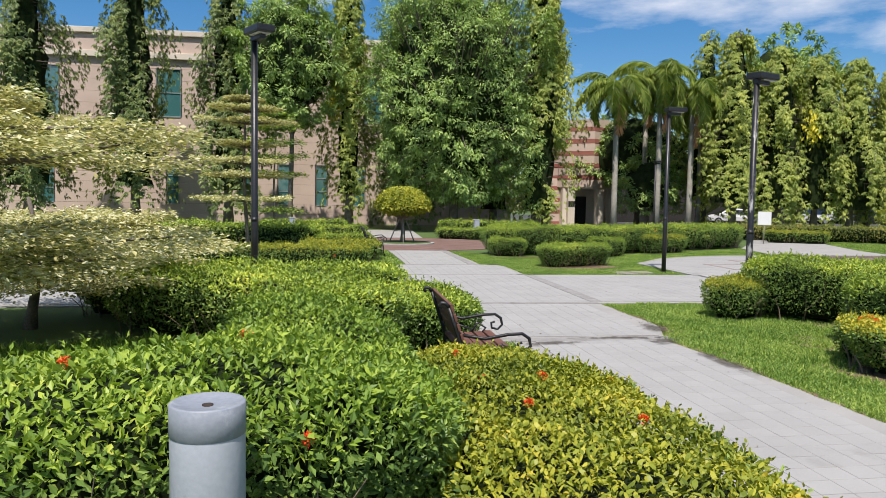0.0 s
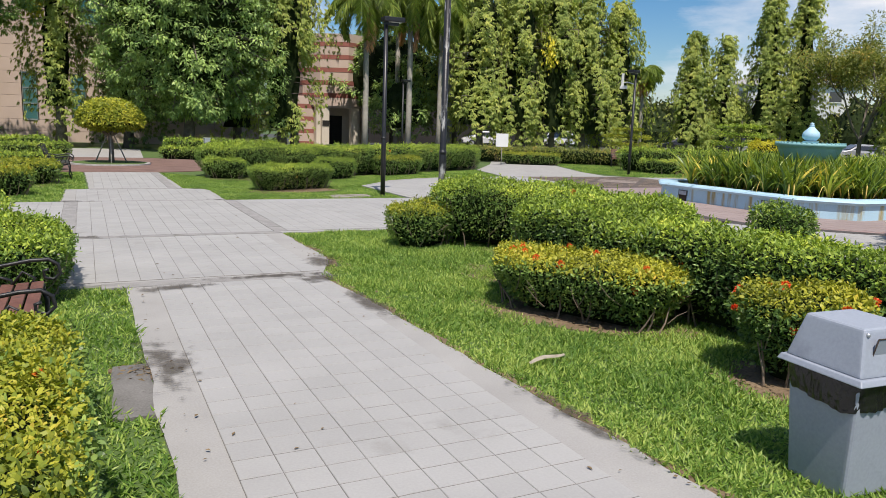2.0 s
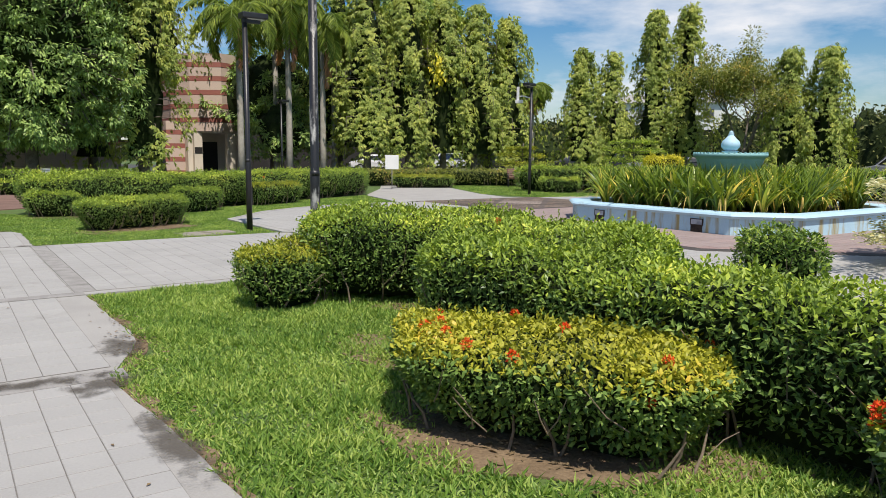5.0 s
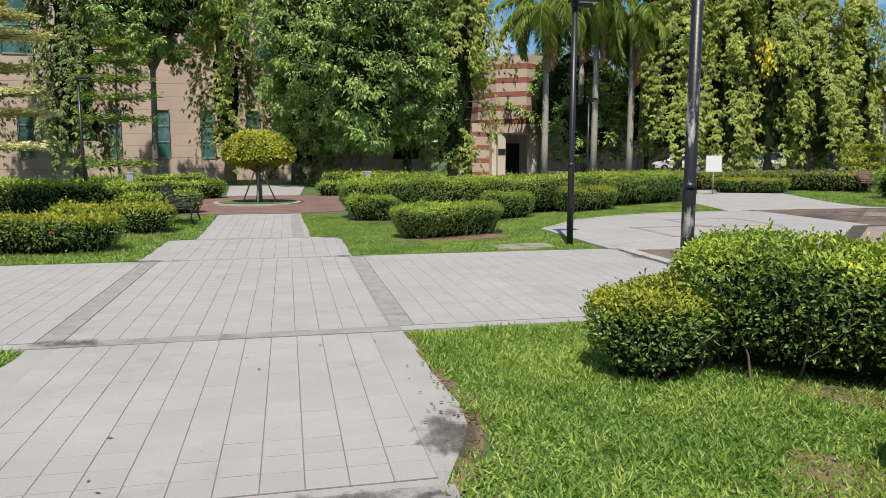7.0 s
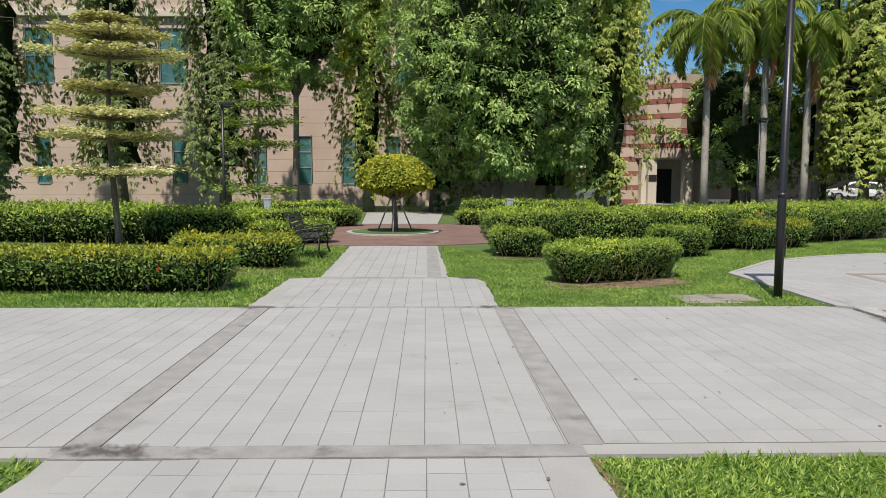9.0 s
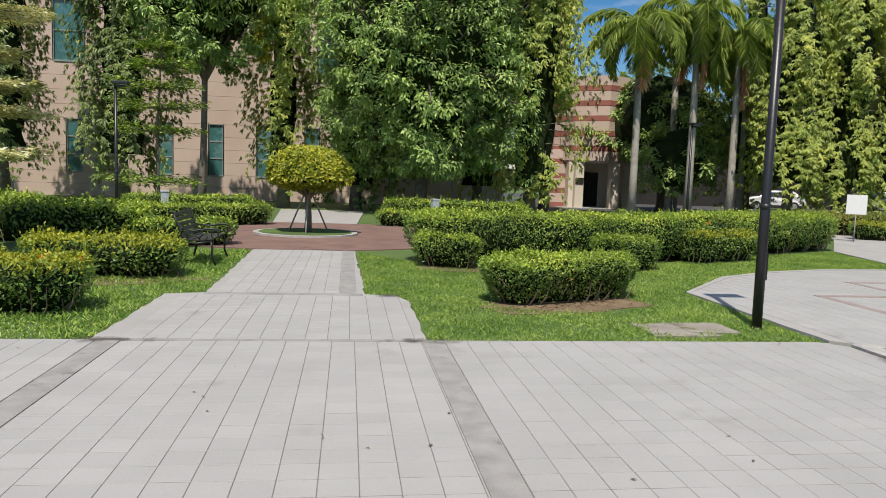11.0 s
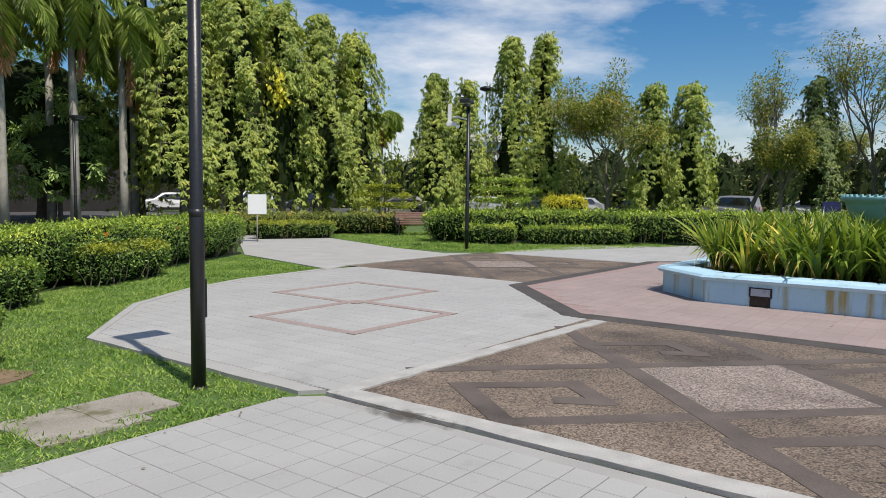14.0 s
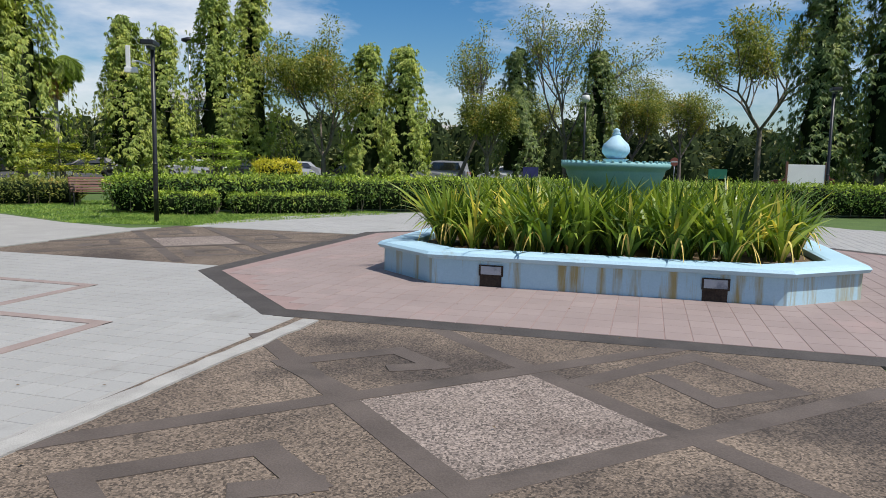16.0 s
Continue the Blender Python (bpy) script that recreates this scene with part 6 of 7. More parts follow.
def topiary(x, y):
    rng = np.random.default_rng(9)
    ob = thing("topiary_tree", "mushroom-clipped golden-leaved tree with support stakes", "tree", x, y, 0, 0)
    tube("trunk", [(0, 0, -0.02), (0.02, 0.0, 0.5), (-0.01, 0.02, 0.95), (0.0, 0.0, 1.35)], [0.11, 0.08, 0.075, 0.06], BARK, ob, 10)
    for k in range(3):
        a = 2 * math.pi * k / 3 + 0.5
        tube("stake", [(0.62 * math.cos(a), 0.62 * math.sin(a), -0.03), (0.06 * math.cos(a), 0.06 * math.sin(a), 1.15)], 0.022, PALE_BARK, ob, 6)
    bm = bmesh.new()
    for k in range(14):
        a = 2 * math.pi * k / 14
        tube_into(bm, [(0, 0, 0.95), (0.45 * math.cos(a), 0.45 * math.sin(a), 1.22), (0.85 * math.cos(a), 0.85 * math.sin(a), 1.42)], [0.035, 0.02, 0.008], 5, False)
    part("branch_growth", bm, BARK, ob)
    n = 9000
    az, f = rng.uniform(0, 2 * math.pi, n), rng.random(n)
    low = f < 0.22
    r = np.where(low, 0.98 * np.sqrt(rng.random(n)), 0)
    th = np.arccos(1 - rng.random(n) * 0.97)
    px = np.where(low, r, 1.02 * np.sin(th) ** 0.8)
    lump = 1 + 0.05 * np.sin(az * 5 + 1) + 0.04 * np.sin(az * 9 + th * 6)
    pz = np.where(low, 1.16 + 0.20 * (r / 0.98) ** 2, 1.36 + 0.82 * np.cos(th) ** 0.9) + rng.normal(0, 0.025, n)
    pos = np.column_stack([np.cos(az) * px * lump, np.sin(az) * px * lump, pz])
    nm = unit(pos - np.array([0, 0, 1.35]) + np.array([0, 0, 0.25]) + rng.normal(0, 0.35, (n, 3)))
    ax = unit(np.cross(nm, rng.normal(0, 1, (n, 3))) + nm * 0.4)
    Ls = rng.uniform(0.07, 0.14, n)
    co, tri = leaf_mesh(pos, ax, nm, Ls, Ls * 0.5)
    arrays("crown", co, tri, TOPIARY, ob)
    # near-black core paints the shade seen between the crown leaves
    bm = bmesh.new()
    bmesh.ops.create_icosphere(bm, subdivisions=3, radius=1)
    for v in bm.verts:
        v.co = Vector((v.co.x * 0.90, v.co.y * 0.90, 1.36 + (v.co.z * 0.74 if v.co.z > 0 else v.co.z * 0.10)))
    part("shade_core", bm, SHADE, ob)


topiary(3.2, 29.3)
ring_o = [(3.15 + 1.32 * math.cos(a), 29.4 + 1.32 * math.sin(a)) for a in (2 * math.pi * k / 40 for k in range(40))]
tagged(slab("tree_ring", ring_o, -0.06, 0.07, KERB), "raised round concrete kerb round a small tree", "kerb", kind="structure")
ring_i = [(3.15 + 1.18 * math.cos(a), 29.4 + 1.18 * math.sin(a)) for a in (2 * math.pi * k / 40 for k in range(40))]
tagged(slab("tree_bed", ring_i, -0.06, 0.078, EARTH), "round bed of sparse grass under a small tree", "ground", kind="structure")


# ---- trees ----
ML = "tall drooping mast tree with long hanging leaves"
for k, (x, y, h, r, n, yel) in enumerate([
    (-15.8, 43.0, 16.0, 2.5, 15000, 0), (-10.7, 44.5, 16.5, 2.2, 16000, 0),
    (-5.4, 43.5, 15.5, 1.9, 14000, 0), (1.3, 43.5, 15.0, 1.35, 10000, 1), (4.6, 44.5, 13.5, 1.8, 9000, 0),
    (12.1, 41.5, 15.0, 2.0, 14000, 0), (10.6, 46.5, 14.5, 1.9, 8000, 0),
    (25.0, 43.0, 12.5, 2.4, 13000, 0), (27.4, 42.2, 11.5, 2.4, 13000, 0), (29.8, 42.0, 11.0, 2.4, 13000, 1),
    (32.2, 41.8, 10.8, 2.4, 13000, 0), (34.6, 41.6, 10.4, 2.0, 11000, 0), (25.4, 47.5, 13.5, 2.2, 9000, 0),
    (39.4, 39.7, 8.6, 1.6, 9000, 0), (40.9, 39.0, 8.5, 1.45, 8000, 0), (43.2, 36.9, 11.0, 1.74, 12000, 0), (44.9, 35.6, 11.4, 1.74, 12000, 0),
    (46.2, 29.2, 8.0, 1.65, 10000, 0), (47.2, 27.4, 8.2, 1.7, 10000, 0), (52.7, 21.9, 8.7, 1.7, 9000, 0), (53.4, 17.1, 8.6, 1.5, 8000, 0),
    (42.0, 6.9, 10.5, 1.74, 10000, 0), (41.5, 4.6, 10.5, 1.74, 10000, 0), (40.5, 1.6, 10.0, 1.7, 9000, 0),
    (-22, 42.5, 12.5, 2.0, 7000, 0), (-28, 42.5, 12.5, 2.2, 6000, 0)]):
    lean = 0.05 if k == 14 else 0.0
    # trees that stand in shade get the darker leaf copy
    mast_tree(x, y, h, r, 300 + k, ML + (" with yellowed sprays" if yel else (", leaning at the top" if lean else "")), int(n * (2.3 if x < 6 else 1.75 if x < 36 else 1.7)), 0.15 if x < 2 else 0.10 if x < 20 else 0.17, lean, SHADED_MAST if (x < 6 and not yel) or (x > 36 and y < 25) else MAST, yel)
clump_tree(7.4, 42.5, 14.6, 4.9, 6.8, 41, "large dense dark green broadleaf tree before the building", 2800, 36, 0.18)
clump_tree(-1.9, 42.6, 13.0, 3.0, 3.6, 42, "tall broadleaf tree with bright green upper leaves", 520, 70, 0.19, base_z=4.0, trunk_r=0.16)
clump_tree(21.6, 47.8, 5.0, 1.9, 2.1, 43, "small dark broadleaf tree under palms", 90, 60, 0.24, base_z=0.8, trunk_r=0.12)
clump_tree(30.5, 47.0, 13.0, 4.0, 4.5, 44, "large dark green tree behind mast trees", 210, 65, 0.28, base_z=3.0)
clump_tree(23.0, 52.5, 9.0, 4.0, 4.0, 45, "large dark green tree behind palms", 200, 65, 0.28, base_z=3.0)
clump_tree(36.5, 46.0, 7.5, 3.0, 3.0, 46, "dark green tree behind mast trees", 120, 60, 0.28, base_z=2.0)
mast_tree(13.9, 46.0, 13.5, 2.5, 390, "tall drooping mast tree with high hanging yellow-green foliage", 16000, 0.45)
royal_palm(17.65, 44.0, 8.0, 61, "royal palm with smooth pale trunk and hanging dead frond")
royal_palm(20.7, 44.5, 8.9, 62, "royal palm with smooth pale trunk and arching fronds")
royal_palm(22.6, 44.0, 7.8, 63, "royal palm with smooth pale trunk and hanging dead frond")
royal_palm(21.4, 48.2, 9.3, 64, "royal palm with smooth pale trunk and arching fronds")
royal_palm(24.8, 47.0, 7.6, 66, "royal palm with smooth pale trunk and arching fronds")
royal_palm(36.6, 41.4, 5.0, 65, "slender palm among mast trees", 13, 1.9, 0.13)
tiered_tree(-2.05, 23.2, [(1.70, 1.45), (2.40, 1.3), (2.80, 1.15), (3.30, 0.95), (4.0, 1.2), (4.35, 0.9), (4.62, 0.55)], 71, "variegated tree in level pale cream tiers among hedges", per=5200, leaf=0.085, thick=0.5)
tiered_tree(-2.3, 37.0, [(1.15, 1.8), (2.9, 1.5), (3.7, 1.6), (4.4, 1.4), (5.1, 1.1), (5.7, 0.7)], 72, "slender tree with level green tiers", DEEP, 0.15, 900, thick=1.2)
tiered_tree(-2.8, 6.7, [(1.20, 2.45), (1.34, 2.1), (2.02, 2.1), (2.24, 1.9), (2.42, 1.3)], 73, "low variegated tree with wide pale level tiers", per=14000, leaf=0.060, trunk_r=0.09, thick=0.45)
tiered_tree(-3.2, 10.6, [(0.72, 2.2), (1.02, 2.3), (1.22, 2.2), (1.38, 1.7)], 74, "low variegated tree with wide pale level tiers", per=12000, leaf=0.07, thick=0.5)
tiered_tree(15.4, 7.6, [(0.45, 2.0), (0.85, 1.7), (1.25, 2.0), (1.55, 1.3)], 75, "low variegated tree with pale level tiers beside the court", per=10000, leaf=0.08, thick=0.6)
tiered_tree(37.5, 33.5, [(1.3, 1.8), (1.8, 1.7), (2.3, 1.2)], 76, "small spreading tree with light green tiers", HEDGE, 0.12, 1800)
tiered_tree(32.2, 37.2, [(1.0, 1.7), (1.5, 1.5), (1.9, 0.9)], 77, "small spreading tree with yellow-green tiers", GOLD, 0.12, 1600)
open_tree(45.6, 31.6, 9.2, 81, "spreading open-crowned tree with olive leaves", per=120, depth=4, size=0.8, flat=0.8, spread=0.72, trunk_share=0.2, reach=0.34)
open_tree(50.8, 25.3, 9.8, 82, "leaning half-bare tree with thin twigs", per=44, depth=4, lean=(0.5, -1.4), share=0.6, size=0.55, flat=1.2, spread=0.38)
open_tree(54.0, 19.0, 11.5, 83, "tall half-bare tree with upright branches", per=46, depth=4, spread=0.40, share=0.7, trunk_share=0.28, size=0.6, flat=1.2)
open_tree(76.0, 16.0, 11.5, 84, "wide rain tree far across the road", per=67, depth=4, spread=0.9, flat=0.35, size=1.1)
open_tree(62.0, 11.8, 7.0, 85, "low tree with dark red and green leaves", per=75, depth=4, flat=0.7)
open_tree(47.5, 8.6, 10.0, 86, "tree with long branch and rust-tinged leaves", per=72, depth=4, spread=0.75)
open_tree(58.0, 15.0, 6.5, 87, "small open-crowned tree beside the road", per=82, depth=4)
open_tree(49.5, 23.0, 6.0, 88, "small light green tree beside the road", per=82, depth=4)
open_tree(70.0, 24.0, 8.0, 89, "open-crowned tree across the road", per=75, depth=4)
hedge([(33.0, 27.9), (33.4, 27.7)], 1.5, 1.45, YELLOWED, "round golden-yellow clipped bush", 0.10, 420, 40, name="bush", group="round bushes")


def far_trees():
    """A belt of distant trees round the place."""
    rng = np.random.default_rng(8)
    sets, domes = [], []
    for k in range(330):
        a = 2 * math.pi * k / 330 + rng.normal(0, 0.01)
        r = rng.uniform(105, 135)
        c = np.array([20 + r * math.cos(a), 25 + r * math.sin(a), 0])
        h = rng.uniform(3.0, 7.5)
        m = 90
        w = unit(rng.normal(0, 1, (m, 3)))
        w[:, 2] = np.abs(w[:, 2])
        pos = c + w * np.array([3.2, 3.2, h])
        Ls = rng.uniform(0.8, 1.4, m)
        sets.append(leaf_mesh(pos, unit(w + rng.normal(0, 0.5, (m, 3)) - np.array([0, 0, 0.4])), unit(w + rng.normal(0, 0.4, (m, 3))), Ls, Ls * 0.5))
    for k in range(150):
        a = -1.0 + 2.35 * (k + rng.random()) / 150
        r = rng.uniform(64, 82)
        c = np.array([14 + r * math.cos(a), 20 + r * math.sin(a), 0])
        h = rng.uniform(4.0, 7.4)
        m = 380
        w = unit(rng.normal(0, 1, (m, 3)))
        w[:, 2] = np.abs(w[:, 2])
        pos = c + w * np.array([2.6, 2.6, h]) * rng.uniform(0.8, 1.05, m)[:, None]
        domes.append((c, h))
        Ls = rng.uniform(0.34, 0.64, m)
        sets.append(leaf_mesh(pos, unit(w + rng.normal(0, 0.5, (m, 3)) - np.array([0, 0, 0.4])), unit(w + rng.normal(0, 0.4, (m, 3))), Ls, Ls * 0.5))
    ang, ring = np.linspace(0, 2 * math.pi, 11)[:-1], []
    for f, q in ((1.0, 0.0), (0.95, 0.4), (0.72, 0.72), (0.35, 0.94)):
        ring.append(np.column_stack([np.cos(ang) * f, np.sin(ang) * f, np.full(10, q)]))
    dome = np.concatenate(ring + [np.array([[0, 0, 1.0]])])
    dt = [t for q in range(3) for k in range(10) for t in ((q * 10 + k, q * 10 + (k + 1) % 10, q * 10 + 10 + (k + 1) % 10), (q * 10 + k, q * 10 + 10 + (k + 1) % 10, q * 10 + 10 + k))] + [(30 + k, 30 + (k + 1) % 10, 40) for k in range(10)]
    # near-black domes stand in for the shade within the far trees
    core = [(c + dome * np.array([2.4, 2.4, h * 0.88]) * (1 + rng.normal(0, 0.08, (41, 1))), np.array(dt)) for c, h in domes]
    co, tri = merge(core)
    tagged(arrays("far_tree_shade", co, tri, TREE_SHADE), "near-black cores that paint shade into distant trees", "trees", kind="stuff")
    co, tri = merge(sets)
    tagged(arrays("far_trees", co, tri, FAR_LEAF), "belt of distant green trees", "trees", kind="stuff")
    bm = bmesh.new()
    n = 160
    lo = [bm.verts.new((20 + 138 * math.cos(2 * math.pi * k / n), 25 + 138 * math.sin(2 * math.pi * k / n), -1)) for k in range(n)]
    hi = [bm.verts.new((v.co.x, v.co.y, 3.8 + 1.4 * noise.noise(Vector((v.co.x * 0.06, v.co.y * 0.06, 0))))) for v in lo]
    for k in range(n):
        bm.faces.new((lo[k], lo[(k + 1) % n], hi[(k + 1) % n], hi[k]))
    tagged(part("backdrop", bm, SHADE), "dark distant woodland", "backdrop", kind="structure")


far_trees()


# ---- cars ----


def car(x, y, rz, paint, label, tall=False):
    ob = thing("car", label, "car", x, y, 0, rz, "parked cars")
    H = 1.72 if tall else 1.46
    prof = [(-2.1, 0.35), (-2.15, 0.70), (-2.05, 0.95), (-1.75 if not tall else -2.0, 1.0), (-1.3 if not tall else -1.85, H - 0.05), (-0.2, H), (0.45, H - 0.05), (1.15, 0.98), (1.95, 0.82), (2.15, 0.62), (2.12, 0.32)]
    bm = bmesh.new()
    sides = []
    for s in (-1, 1):
        sides.append([bm.verts.new((px, s * (0.84 if pz < 1.02 else 0.66), pz)) for px, pz in prof])
    bm.faces.new(sides[0])
    bm.faces.new(sides[1][::-1])
    n = len(prof)
    for k in range(n):
        bm.faces.new((sides[0][k], sides[1][k], sides[1][(k + 1) % n], sides[0][(k + 1) % n]))
    bmesh.ops.recalc_face_normals(bm, faces=bm.faces)
    bmesh.ops.bevel(bm, geom=bm.edges[:], offset=0.05, segments=2, affect="EDGES")
    body = part("body", bm, paint, ob)
    for s in (-1, 1):
        bm = bmesh.new()
        back = -1.35 if not tall else -1.8
        q = [(back + 0.12, 1.03), (back + 0.35, H - 0.14), (0.40, H - 0.14), (0.95, 1.03)]
        f = bm.faces.new([bm.verts.new((px, s * (0.835 if pz < 1.1 else 0.70), pz)) for px, pz in q])
        r = bmesh.ops.extrude_face_region(bm, geom=[f])
        bmesh.ops.translate(bm, vec=(0, s * 0.015, 0), verts=[v for v in r["geom"] if isinstance(v, bmesh.types.BMVert)])
        part("side_window", bm, CAR_GLASS, body)
        for wx in (-1.30, 1.32):
            bm = bmesh.new()
            bmesh.ops.create_cone(bm, cap_ends=True, segments=20, radius1=0.32, radius2=0.32, depth=0.2)
            bmesh.ops.transform(bm, matrix=pose(wx, s * 0.76, 0.32, 90, 0, 0), verts=bm.verts)
            wheel = part("wheel", bm, RUBBER, ob)
            bm = bmesh.new()
            bmesh.ops.create_cone(bm, cap_ends=True, segments=16, radius1=0.20, radius2=0.20, depth=0.215)
            bmesh.ops.transform(bm, matrix=pose(wx, s * 0.76, 0.32, 90, 0, 0), verts=bm.verts)
            part("rim", bm, STEEL, wheel)
        box("headlight", 2.04, 2.14, s * 0.50 - 0.16, s * 0.50 + 0.16, 0.62, 0.74, LENS, body, 0.02)
        box("tail_light", -2.16, -2.06, s * 0.62 - 0.13, s * 0.62 + 0.13, 0.70, 0.92, ROOF_RED, body, 0.02)
    bm = bmesh.new()
    bm.faces.new([bm.verts.new(v) for v in ((0.52, -0.62, H - 0.07), (0.52, 0.62, H - 0.07), (1.14, 0.74, 1.03), (1.14, -0.74, 1.03))])
    bmesh.ops.translate(bm, vec=(0.035, 0, 0.03), verts=bm.verts)
    part("windscreen", bm, CAR_GLASS, body)
    return ob


def car_paint(name, c):
    return surface(name, tuple(v * 0.92 for v in c), c, 1, 0.28, 0.0, 30, gloss=0.7)


PW, PB, PS, PR = car_paint("white_car_paint", (0.72, 0.72, 0.72)), car_paint("black_car_paint", (0.02, 0.02, 0.024)), car_paint("silver_car_paint", (0.36, 0.37, 0.39)), car_paint("maroon_car_paint", (0.18, 0.03, 0.03))
for x, y, rz, p, tall, lab in ((46.6, 66.4, 160, PW, True, "white car parked across the lawn"), (47.6, 59.4, 150, PB, True, "black car parked under trees"), (50.9, 52.3, 140, PB, False, "dark saloon car parked under trees"), (52.9, 49.6, 150, PB, True, "dark car parked beside the road"), (55.2, 47.2, 140, PS, False, "silver car parked beside the road"), (56.5, 43.5, 145, PB, False, "dark car parked beside the road"), (58.0, 40.0, 150, PS, False, "silver car parked beside the road"), (57.5, 34.5, 95, PB, False, "dark car parked beside the road"), (59.3, 28.6, 95, PS, True, "silver people carrier parked beside the road"), (59.5, 23.6, 95, PW, False, "white saloon car parked beside the road"), (60.5, 4.0, 80, PR, False, "maroon car parked beside the road"), (36.0, 62.0, 160, PW, False, "white car parked in shade")):
    car(x, y, rz, p, lab, tall)


# ---- distant buildings ----


def block(x, y, rz, w, d, h, label, wall=WHITE, roof=ROOF_RED):
    ob = thing("house", label, "building", x, y, 0, rz)
    box("wall", -w / 2, w / 2, -d / 2, d / 2, 0, h, wall, ob)
    bm = bmesh.new()
    v = [bm.verts.new(q) for q in ((-w / 2 - 0.5, -d / 2 - 0.5, h), (w / 2 + 0.5, -d / 2 - 0.5, h), (w / 2 + 0.5, d / 2 + 0.5, h), (-w / 2 - 0.5, d / 2 + 0.5, h), (-w / 2 + 2, 0, h + 1.6), (w / 2 - 2, 0, h + 1.6))]
    for f in ((0, 1, 5, 4), (1, 2, 5), (2, 3, 4, 5), (3, 0, 4), (3, 2, 1, 0)):
        bm.faces.new([v[i] for i in f])
    part("roof", bm, roof, ob)
    for fl in range(int(h // 3)):
        for k in range(int(w // 3)):
            xx = -w / 2 + 1.5 + 3 * k
            wn = box("window", xx - 0.75, xx + 0.75, -d / 2 - 0.06, -d / 2 + 0.02, 0.9 + 3 * fl, 2.3 + 3 * fl, CAR_GLASS, ob)
            box("sill", xx - 0.85, xx + 0.85, -d / 2 - 0.14, -d / 2 - 0.061, 0.78 + 3 * fl, 0.9 + 3 * fl, wall, wn)


block(58, 84, -35, 18, 10, 6.2, "white two-storey building with red roof beyond the road")
block(122, 52, -70, 22, 10, 6.2, "white low building beyond the road", roof=CONCRETE)
block(118, 12, -90, 26, 10, 4.2, "long white single-storey building beyond the road", roof=CONCRETE)
block(96, 78, -50, 16, 10, 9.2, "pale three-storey building among trees", roof=CONCRETE)
mast = thing("light_mast", "tall slim mast with a ring of floodlights", "mast", 64.5, 53.2, 0, 0)
tube("pole", [(0, 0, -0.05), (0, 0, 6.0), (0, 0, 11.9)], [0.16, 0.12, 0.07], STEEL, mast, 10)
lathe("ring", [(0.2, 11.5), (0.65, 11.65), (0.65, 11.85), (0.2, 12.0)], BLACK_PAINT, mast, 20)


# ---- dirt on the paving ----
def dirt_material():
    m = bpy.data.materials.new("damp_dirt")
    m.use_nodes = True
    N, L = m.node_tree.nodes, m.node_tree.links
    p = N["Principled BSDF"]
    p.inputs["Base Color"].default_value, p.inputs["Roughness"].default_value = (0.075, 0.062, 0.045, 1), 0.85
    co, g = N.new("ShaderNodeTexCoord"), N.new("ShaderNodeNewGeometry")
    d = N.new("ShaderNodeVectorMath")
    d.operation = "DISTANCE"
    d.inputs[1].default_value = (0.5, 0.5, 0.0)
    flat = N.new("ShaderNodeVectorMath")
    flat.operation = "MULTIPLY"
    flat.inputs[1].default_value = (1, 1, 0)
    L.new(co.outputs["Generated"], flat.inputs[0])
    L.new(flat.outputs["Vector"], d.inputs[0])
    n = N.new("ShaderNodeTexNoise")
    n.inputs["Scale"].default_value, n.inputs["Detail"].default_value, n.inputs["Roughness"].default_value = 7.0, 6, 0.68
    L.new(g.outputs["Position"], n.inputs["Vector"])
    a = N.new("ShaderNodeMath")
    a.operation = "MULTIPLY_ADD"
    a.inputs[1].default_value = -0.75
    L.new(d.outputs["Value"], a.inputs[0])
    L.new(n.outputs["Fac"], a.inputs[2])
    r = N.new("ShaderNodeValToRGB")
    r.color_ramp.elements[0].position, r.color_ramp.elements[1].position = 0.27, 0.44
    r.color_ramp.elements[1].color = (0.62, 0.62, 0.62, 1)
    L.new(a.outputs[0], r.inputs["Fac"])
    t, x = N.new("ShaderNodeBsdfTransparent"), N.new("ShaderNodeMixShader")
    L.new(r.outputs["Color"], x.inputs["Fac"])
    L.new(t.outputs["BSDF"], x.inputs[1])
    L.new(p.outputs["BSDF"], x.inputs[2])
    L.new(x.outputs["Shader"], N["Material Output"].inputs["Surface"])
    return m


DIRT = dirt_material()
for k, (x, y, rx, ry, rz) in enumerate(((4.62, 9.1, 0.45, 0.30, 20), (4.90, 10.0, 0.28, 0.60, -15), (2.86, 6.7, 0.28, 0.85, 0), (3.1, 9.05, 0.6, 0.22, 0), (4.1, 9.32, 0.9, 0.16, 0), (4.72, 7.9, 0.18, 0.9, 4), (4.96, 17.1, 0.6, 0.16, 0), (2.3, 12.5, 0.5, 0.18, 0), (2.1, 17.12, 0.6, 0.14, 0), (4.90, 5.0, 0.14, 0.9, 3), (9.12, 16.2, 0.16, 0.7, 0), (4.75, 19.7, 0.35, 0.2, 0))):
    c, s = math.cos(radians(rz)), math.sin(radians(rz))
    ring = [(rx * math.cos(q), ry * math.sin(q)) for q in (2 * math.pi * i / 28 for i in range(28))]
    bm = bmesh.new()
    bm.faces.new([bm.verts.new((u, v, 0)) for u, v in ring])
    ob = part("dirt_stain", bm, DIRT)
    ob.location, ob.rotation_euler = (x, y, TOP + 0.009 + 0.0004 * k), (0, 0, radians(rz))
    tagged(ob, "dark damp dirt washed over the paving", "stain", kind="structure")

# ---- fallen leaves ----


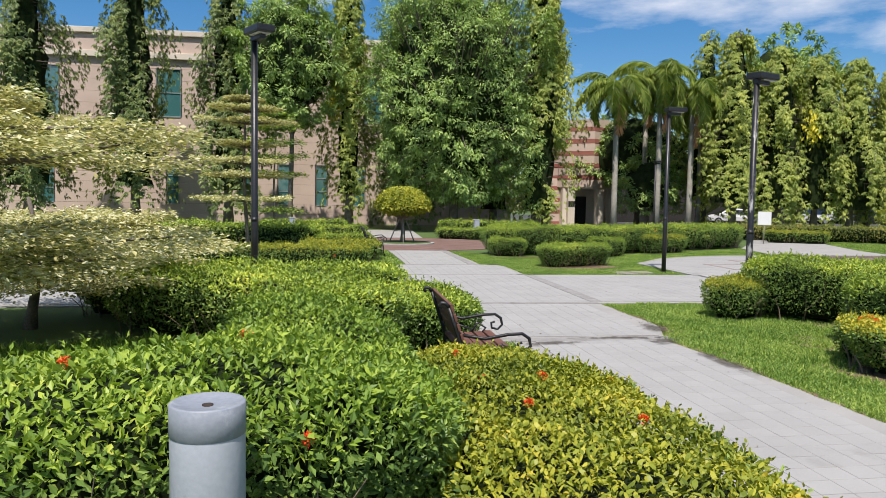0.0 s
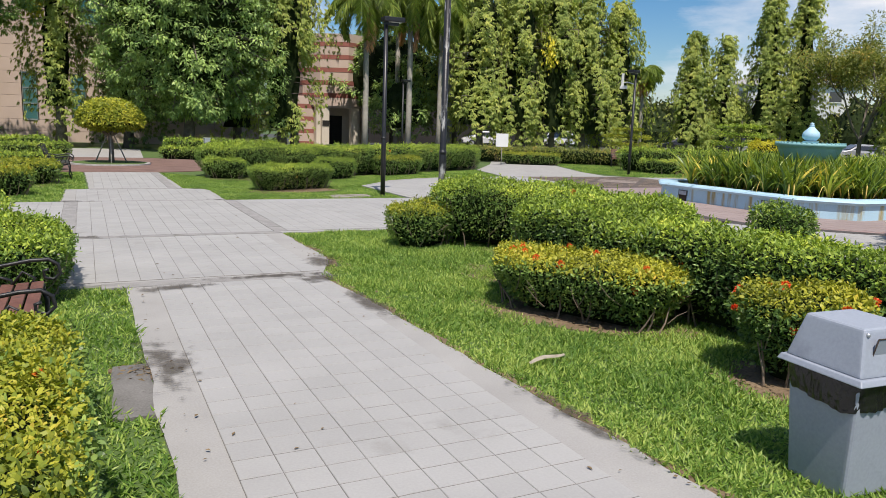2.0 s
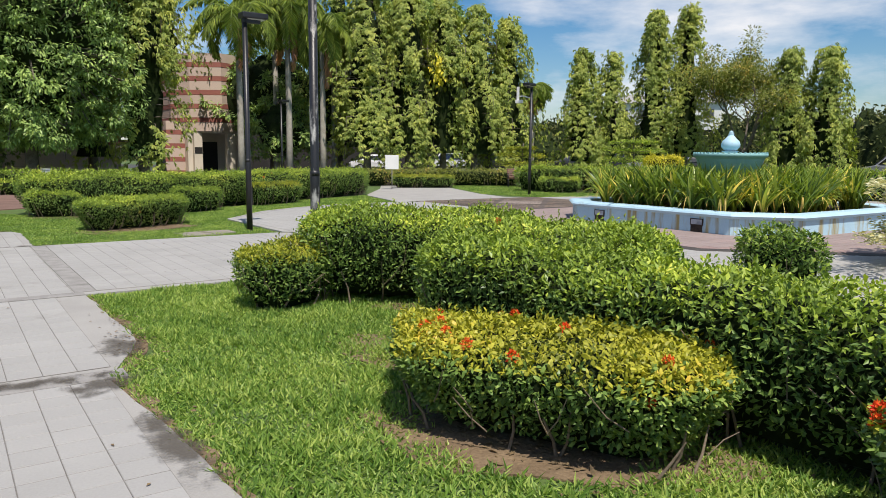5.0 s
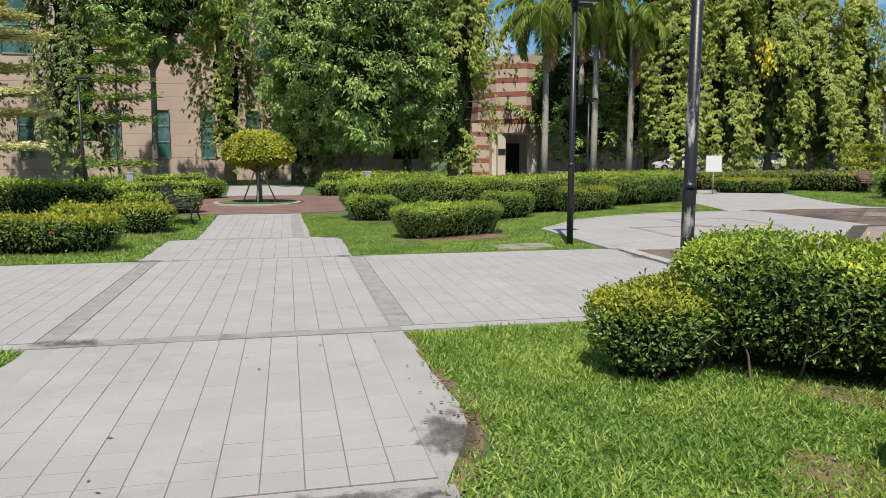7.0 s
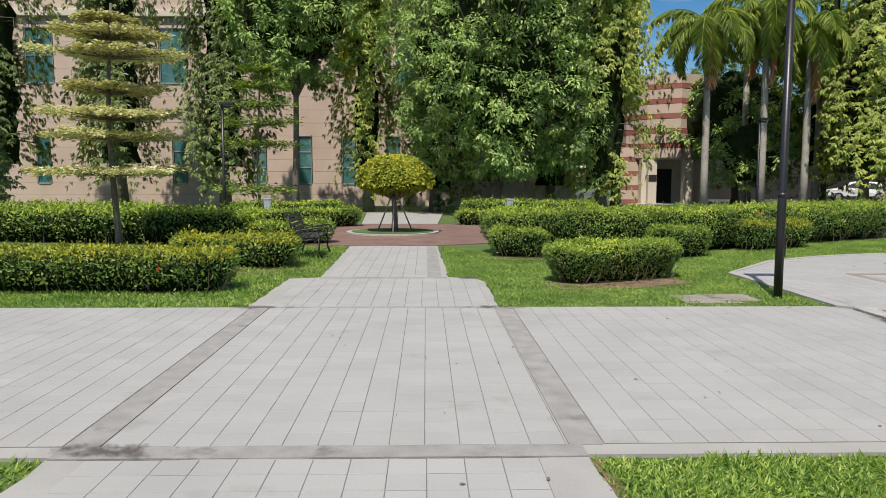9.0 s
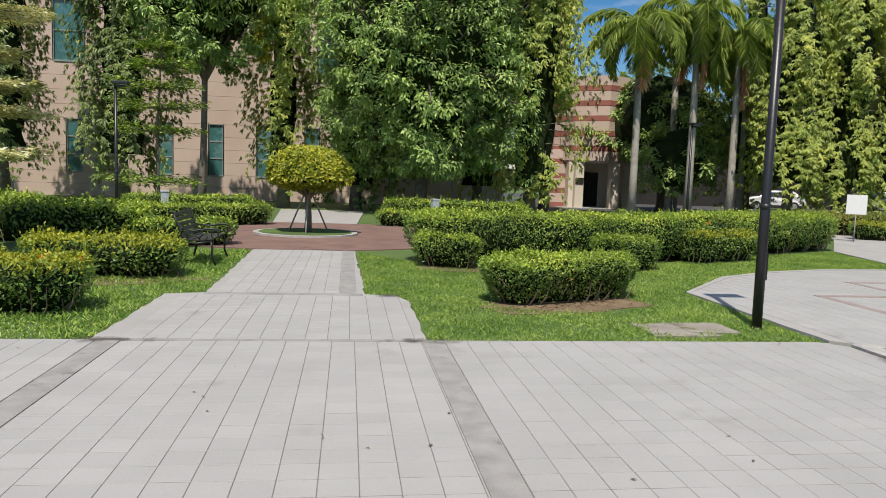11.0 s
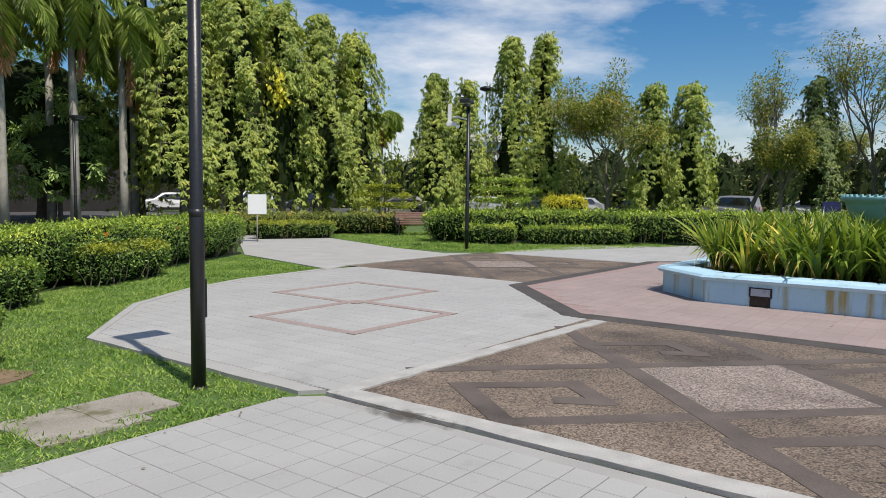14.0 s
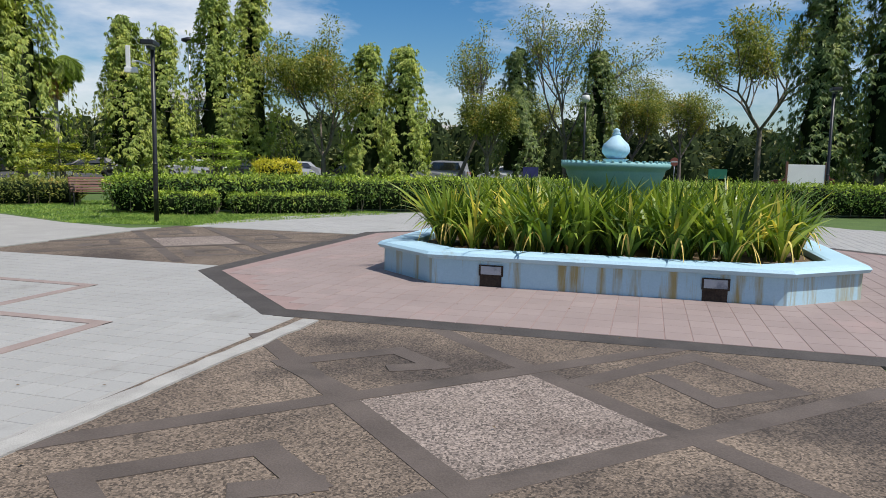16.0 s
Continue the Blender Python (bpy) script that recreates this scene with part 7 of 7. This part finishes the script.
def fallen_leaves():
    rng = np.random.default_rng(77)
    spots = np.concatenate([rng.uniform((2.75, 1.5), (5.0, 12.3), (34, 2)), np.column_stack([rng.normal(2.85, 0.10, 14), rng.uniform(2, 9, 14)]), np.column_stack([rng.normal(4.95, 0.05, 50), rng.uniform(3, 11.5, 50)]), np.column_stack([rng.normal(5.06, 0.09, 110), rng.uniform(9.6, 11.2, 110)]), rng.uniform((-3, 12.6), (9, 17), (45, 2)), rng.uniform((9.5, 12.2), (15, 22), (30, 2)), np.column_stack([rng.uniform(5, 9, 40), rng.normal(17.15, 0.06, 40)])])
    lit = []
    for x, y, rx, ry, rz in SOILS:
        q = rng.normal(0, 0.52, (int(520 * rx * ry) + 60, 2)) * (rx, ry)
        c, s = math.cos(radians(rz)), math.sin(radians(rz))
        lit.append(np.column_stack([x + q[:, 0] * c - q[:, 1] * s, y + q[:, 0] * s + q[:, 1] * c]))
    far = len(spots)
    spots = np.concatenate([spots] + lit)
    n = len(spots)
    base = np.column_stack([spots, np.where(np.arange(n) < far, TOP + 0.008, 0.017)])
    ax = np.column_stack([rng.normal(0, 1, (n, 2)), rng.uniform(-0.02, 0.12, n)])
    Ls = rng.uniform(0.015, 0.042, n) * np.where(np.arange(n) < far, 1.0, 1.5)
    co, tri = leaf_mesh(base, ax, unit(np.array([0, 0, 1.0]) + rng.normal(0, 0.25, (n, 3))), Ls, Ls * 0.5)
    tagged(arrays("fallen_leaves", co, tri, surface("dry_leaf", (0.06, 0.042, 0.022), (0.26, 0.18, 0.09), 9, 0.8, 0.2, 60)), "scattered dry brown leaves on the paving", "leaves", kind="stuff")


fallen_leaves()

# ---- lawn grass ----
grass_stuff("grass", [(5.0, 2.0), (7.9, 2.0), (7.3, 5.5), (7.3, 8.0), (8.0, 9.2), (7.9, 11.6), (8.9, 12.40), (5.02, 12.40), (5.03, 11.0), (5.05, 10.5), (5.0, 10.1), (4.85, 9.65), (4.74, 9.42), (4.68, 9.2), (4.80, 7.6), (4.85, 6.0), (4.97, 4.0)], 125000, 1, 0.075, holes=((6.40, 7.0, 0.56, 0.72), (6.72, 4.95, 0.40, 0.36), (7.15, 7.7, 0.35, 1.0), (5.02, 10.05, 0.07, 0.4)))
grass_stuff("grass", [(5.02, 17.2), (9.05, 17.2), (9.1, 20.4), (10.6, 22.2), (13.3, 23.5), (15.5, 23.7), (16.4, 27.5), (13, 26), (9.5, 23.6), (5.6, 23.4), (4.45, 25.2), (4.46, 19.9), (4.98, 19.5)], 125000, 2, 0.062, holes=((7.0, 19.42, 1.05, 0.62), (7.72, 17.8, 0.30, 0.27), (8.1, 17.9, 0.22, 0.19)))
grass_stuff("grass", [(-6, 17.2), (1.94, 17.2), (1.96, 19.75), (2.4, 19.9), (2.3, 25.2), (0.5, 25.0), (-1, 20), (-6, 19.5)], 36000, 3, 0.09)
grass_stuff("grass", [(2.36, 1.6), (2.73, 1.6), (2.73, 9.2), (2.0, 9.3), (2.0, 12.4), (0.9, 12.4), (2.1, 8.4), (2.36, 6.0)], 20000, 4, 0.08, holes=((2.62, 6.33, 0.16, 0.52),))
grass_stuff("grass", [(-3.0, 4.2), (0.2, 4.0), (-0.6, 8.0), (-1.5, 9.6), (-4, 9)], 18000, 5, 0.17, label="long bright grass between hedges")
grass_stuff("grass", [(20.9, 26.5), (21.6, 23.4), (25, 22.0), (27.4, 20.7), (28.2, 21.6), (24, 27)], 22000, 6, 0.1)
grass_stuff("grass", [(21.1, 26.6), (22.7, 30.5), (24.3, 34.0), (29.0, 31.0), (26.0, 27.0), (24.0, 27.0)], 14000, 7, 0.1)
lay_tiles()
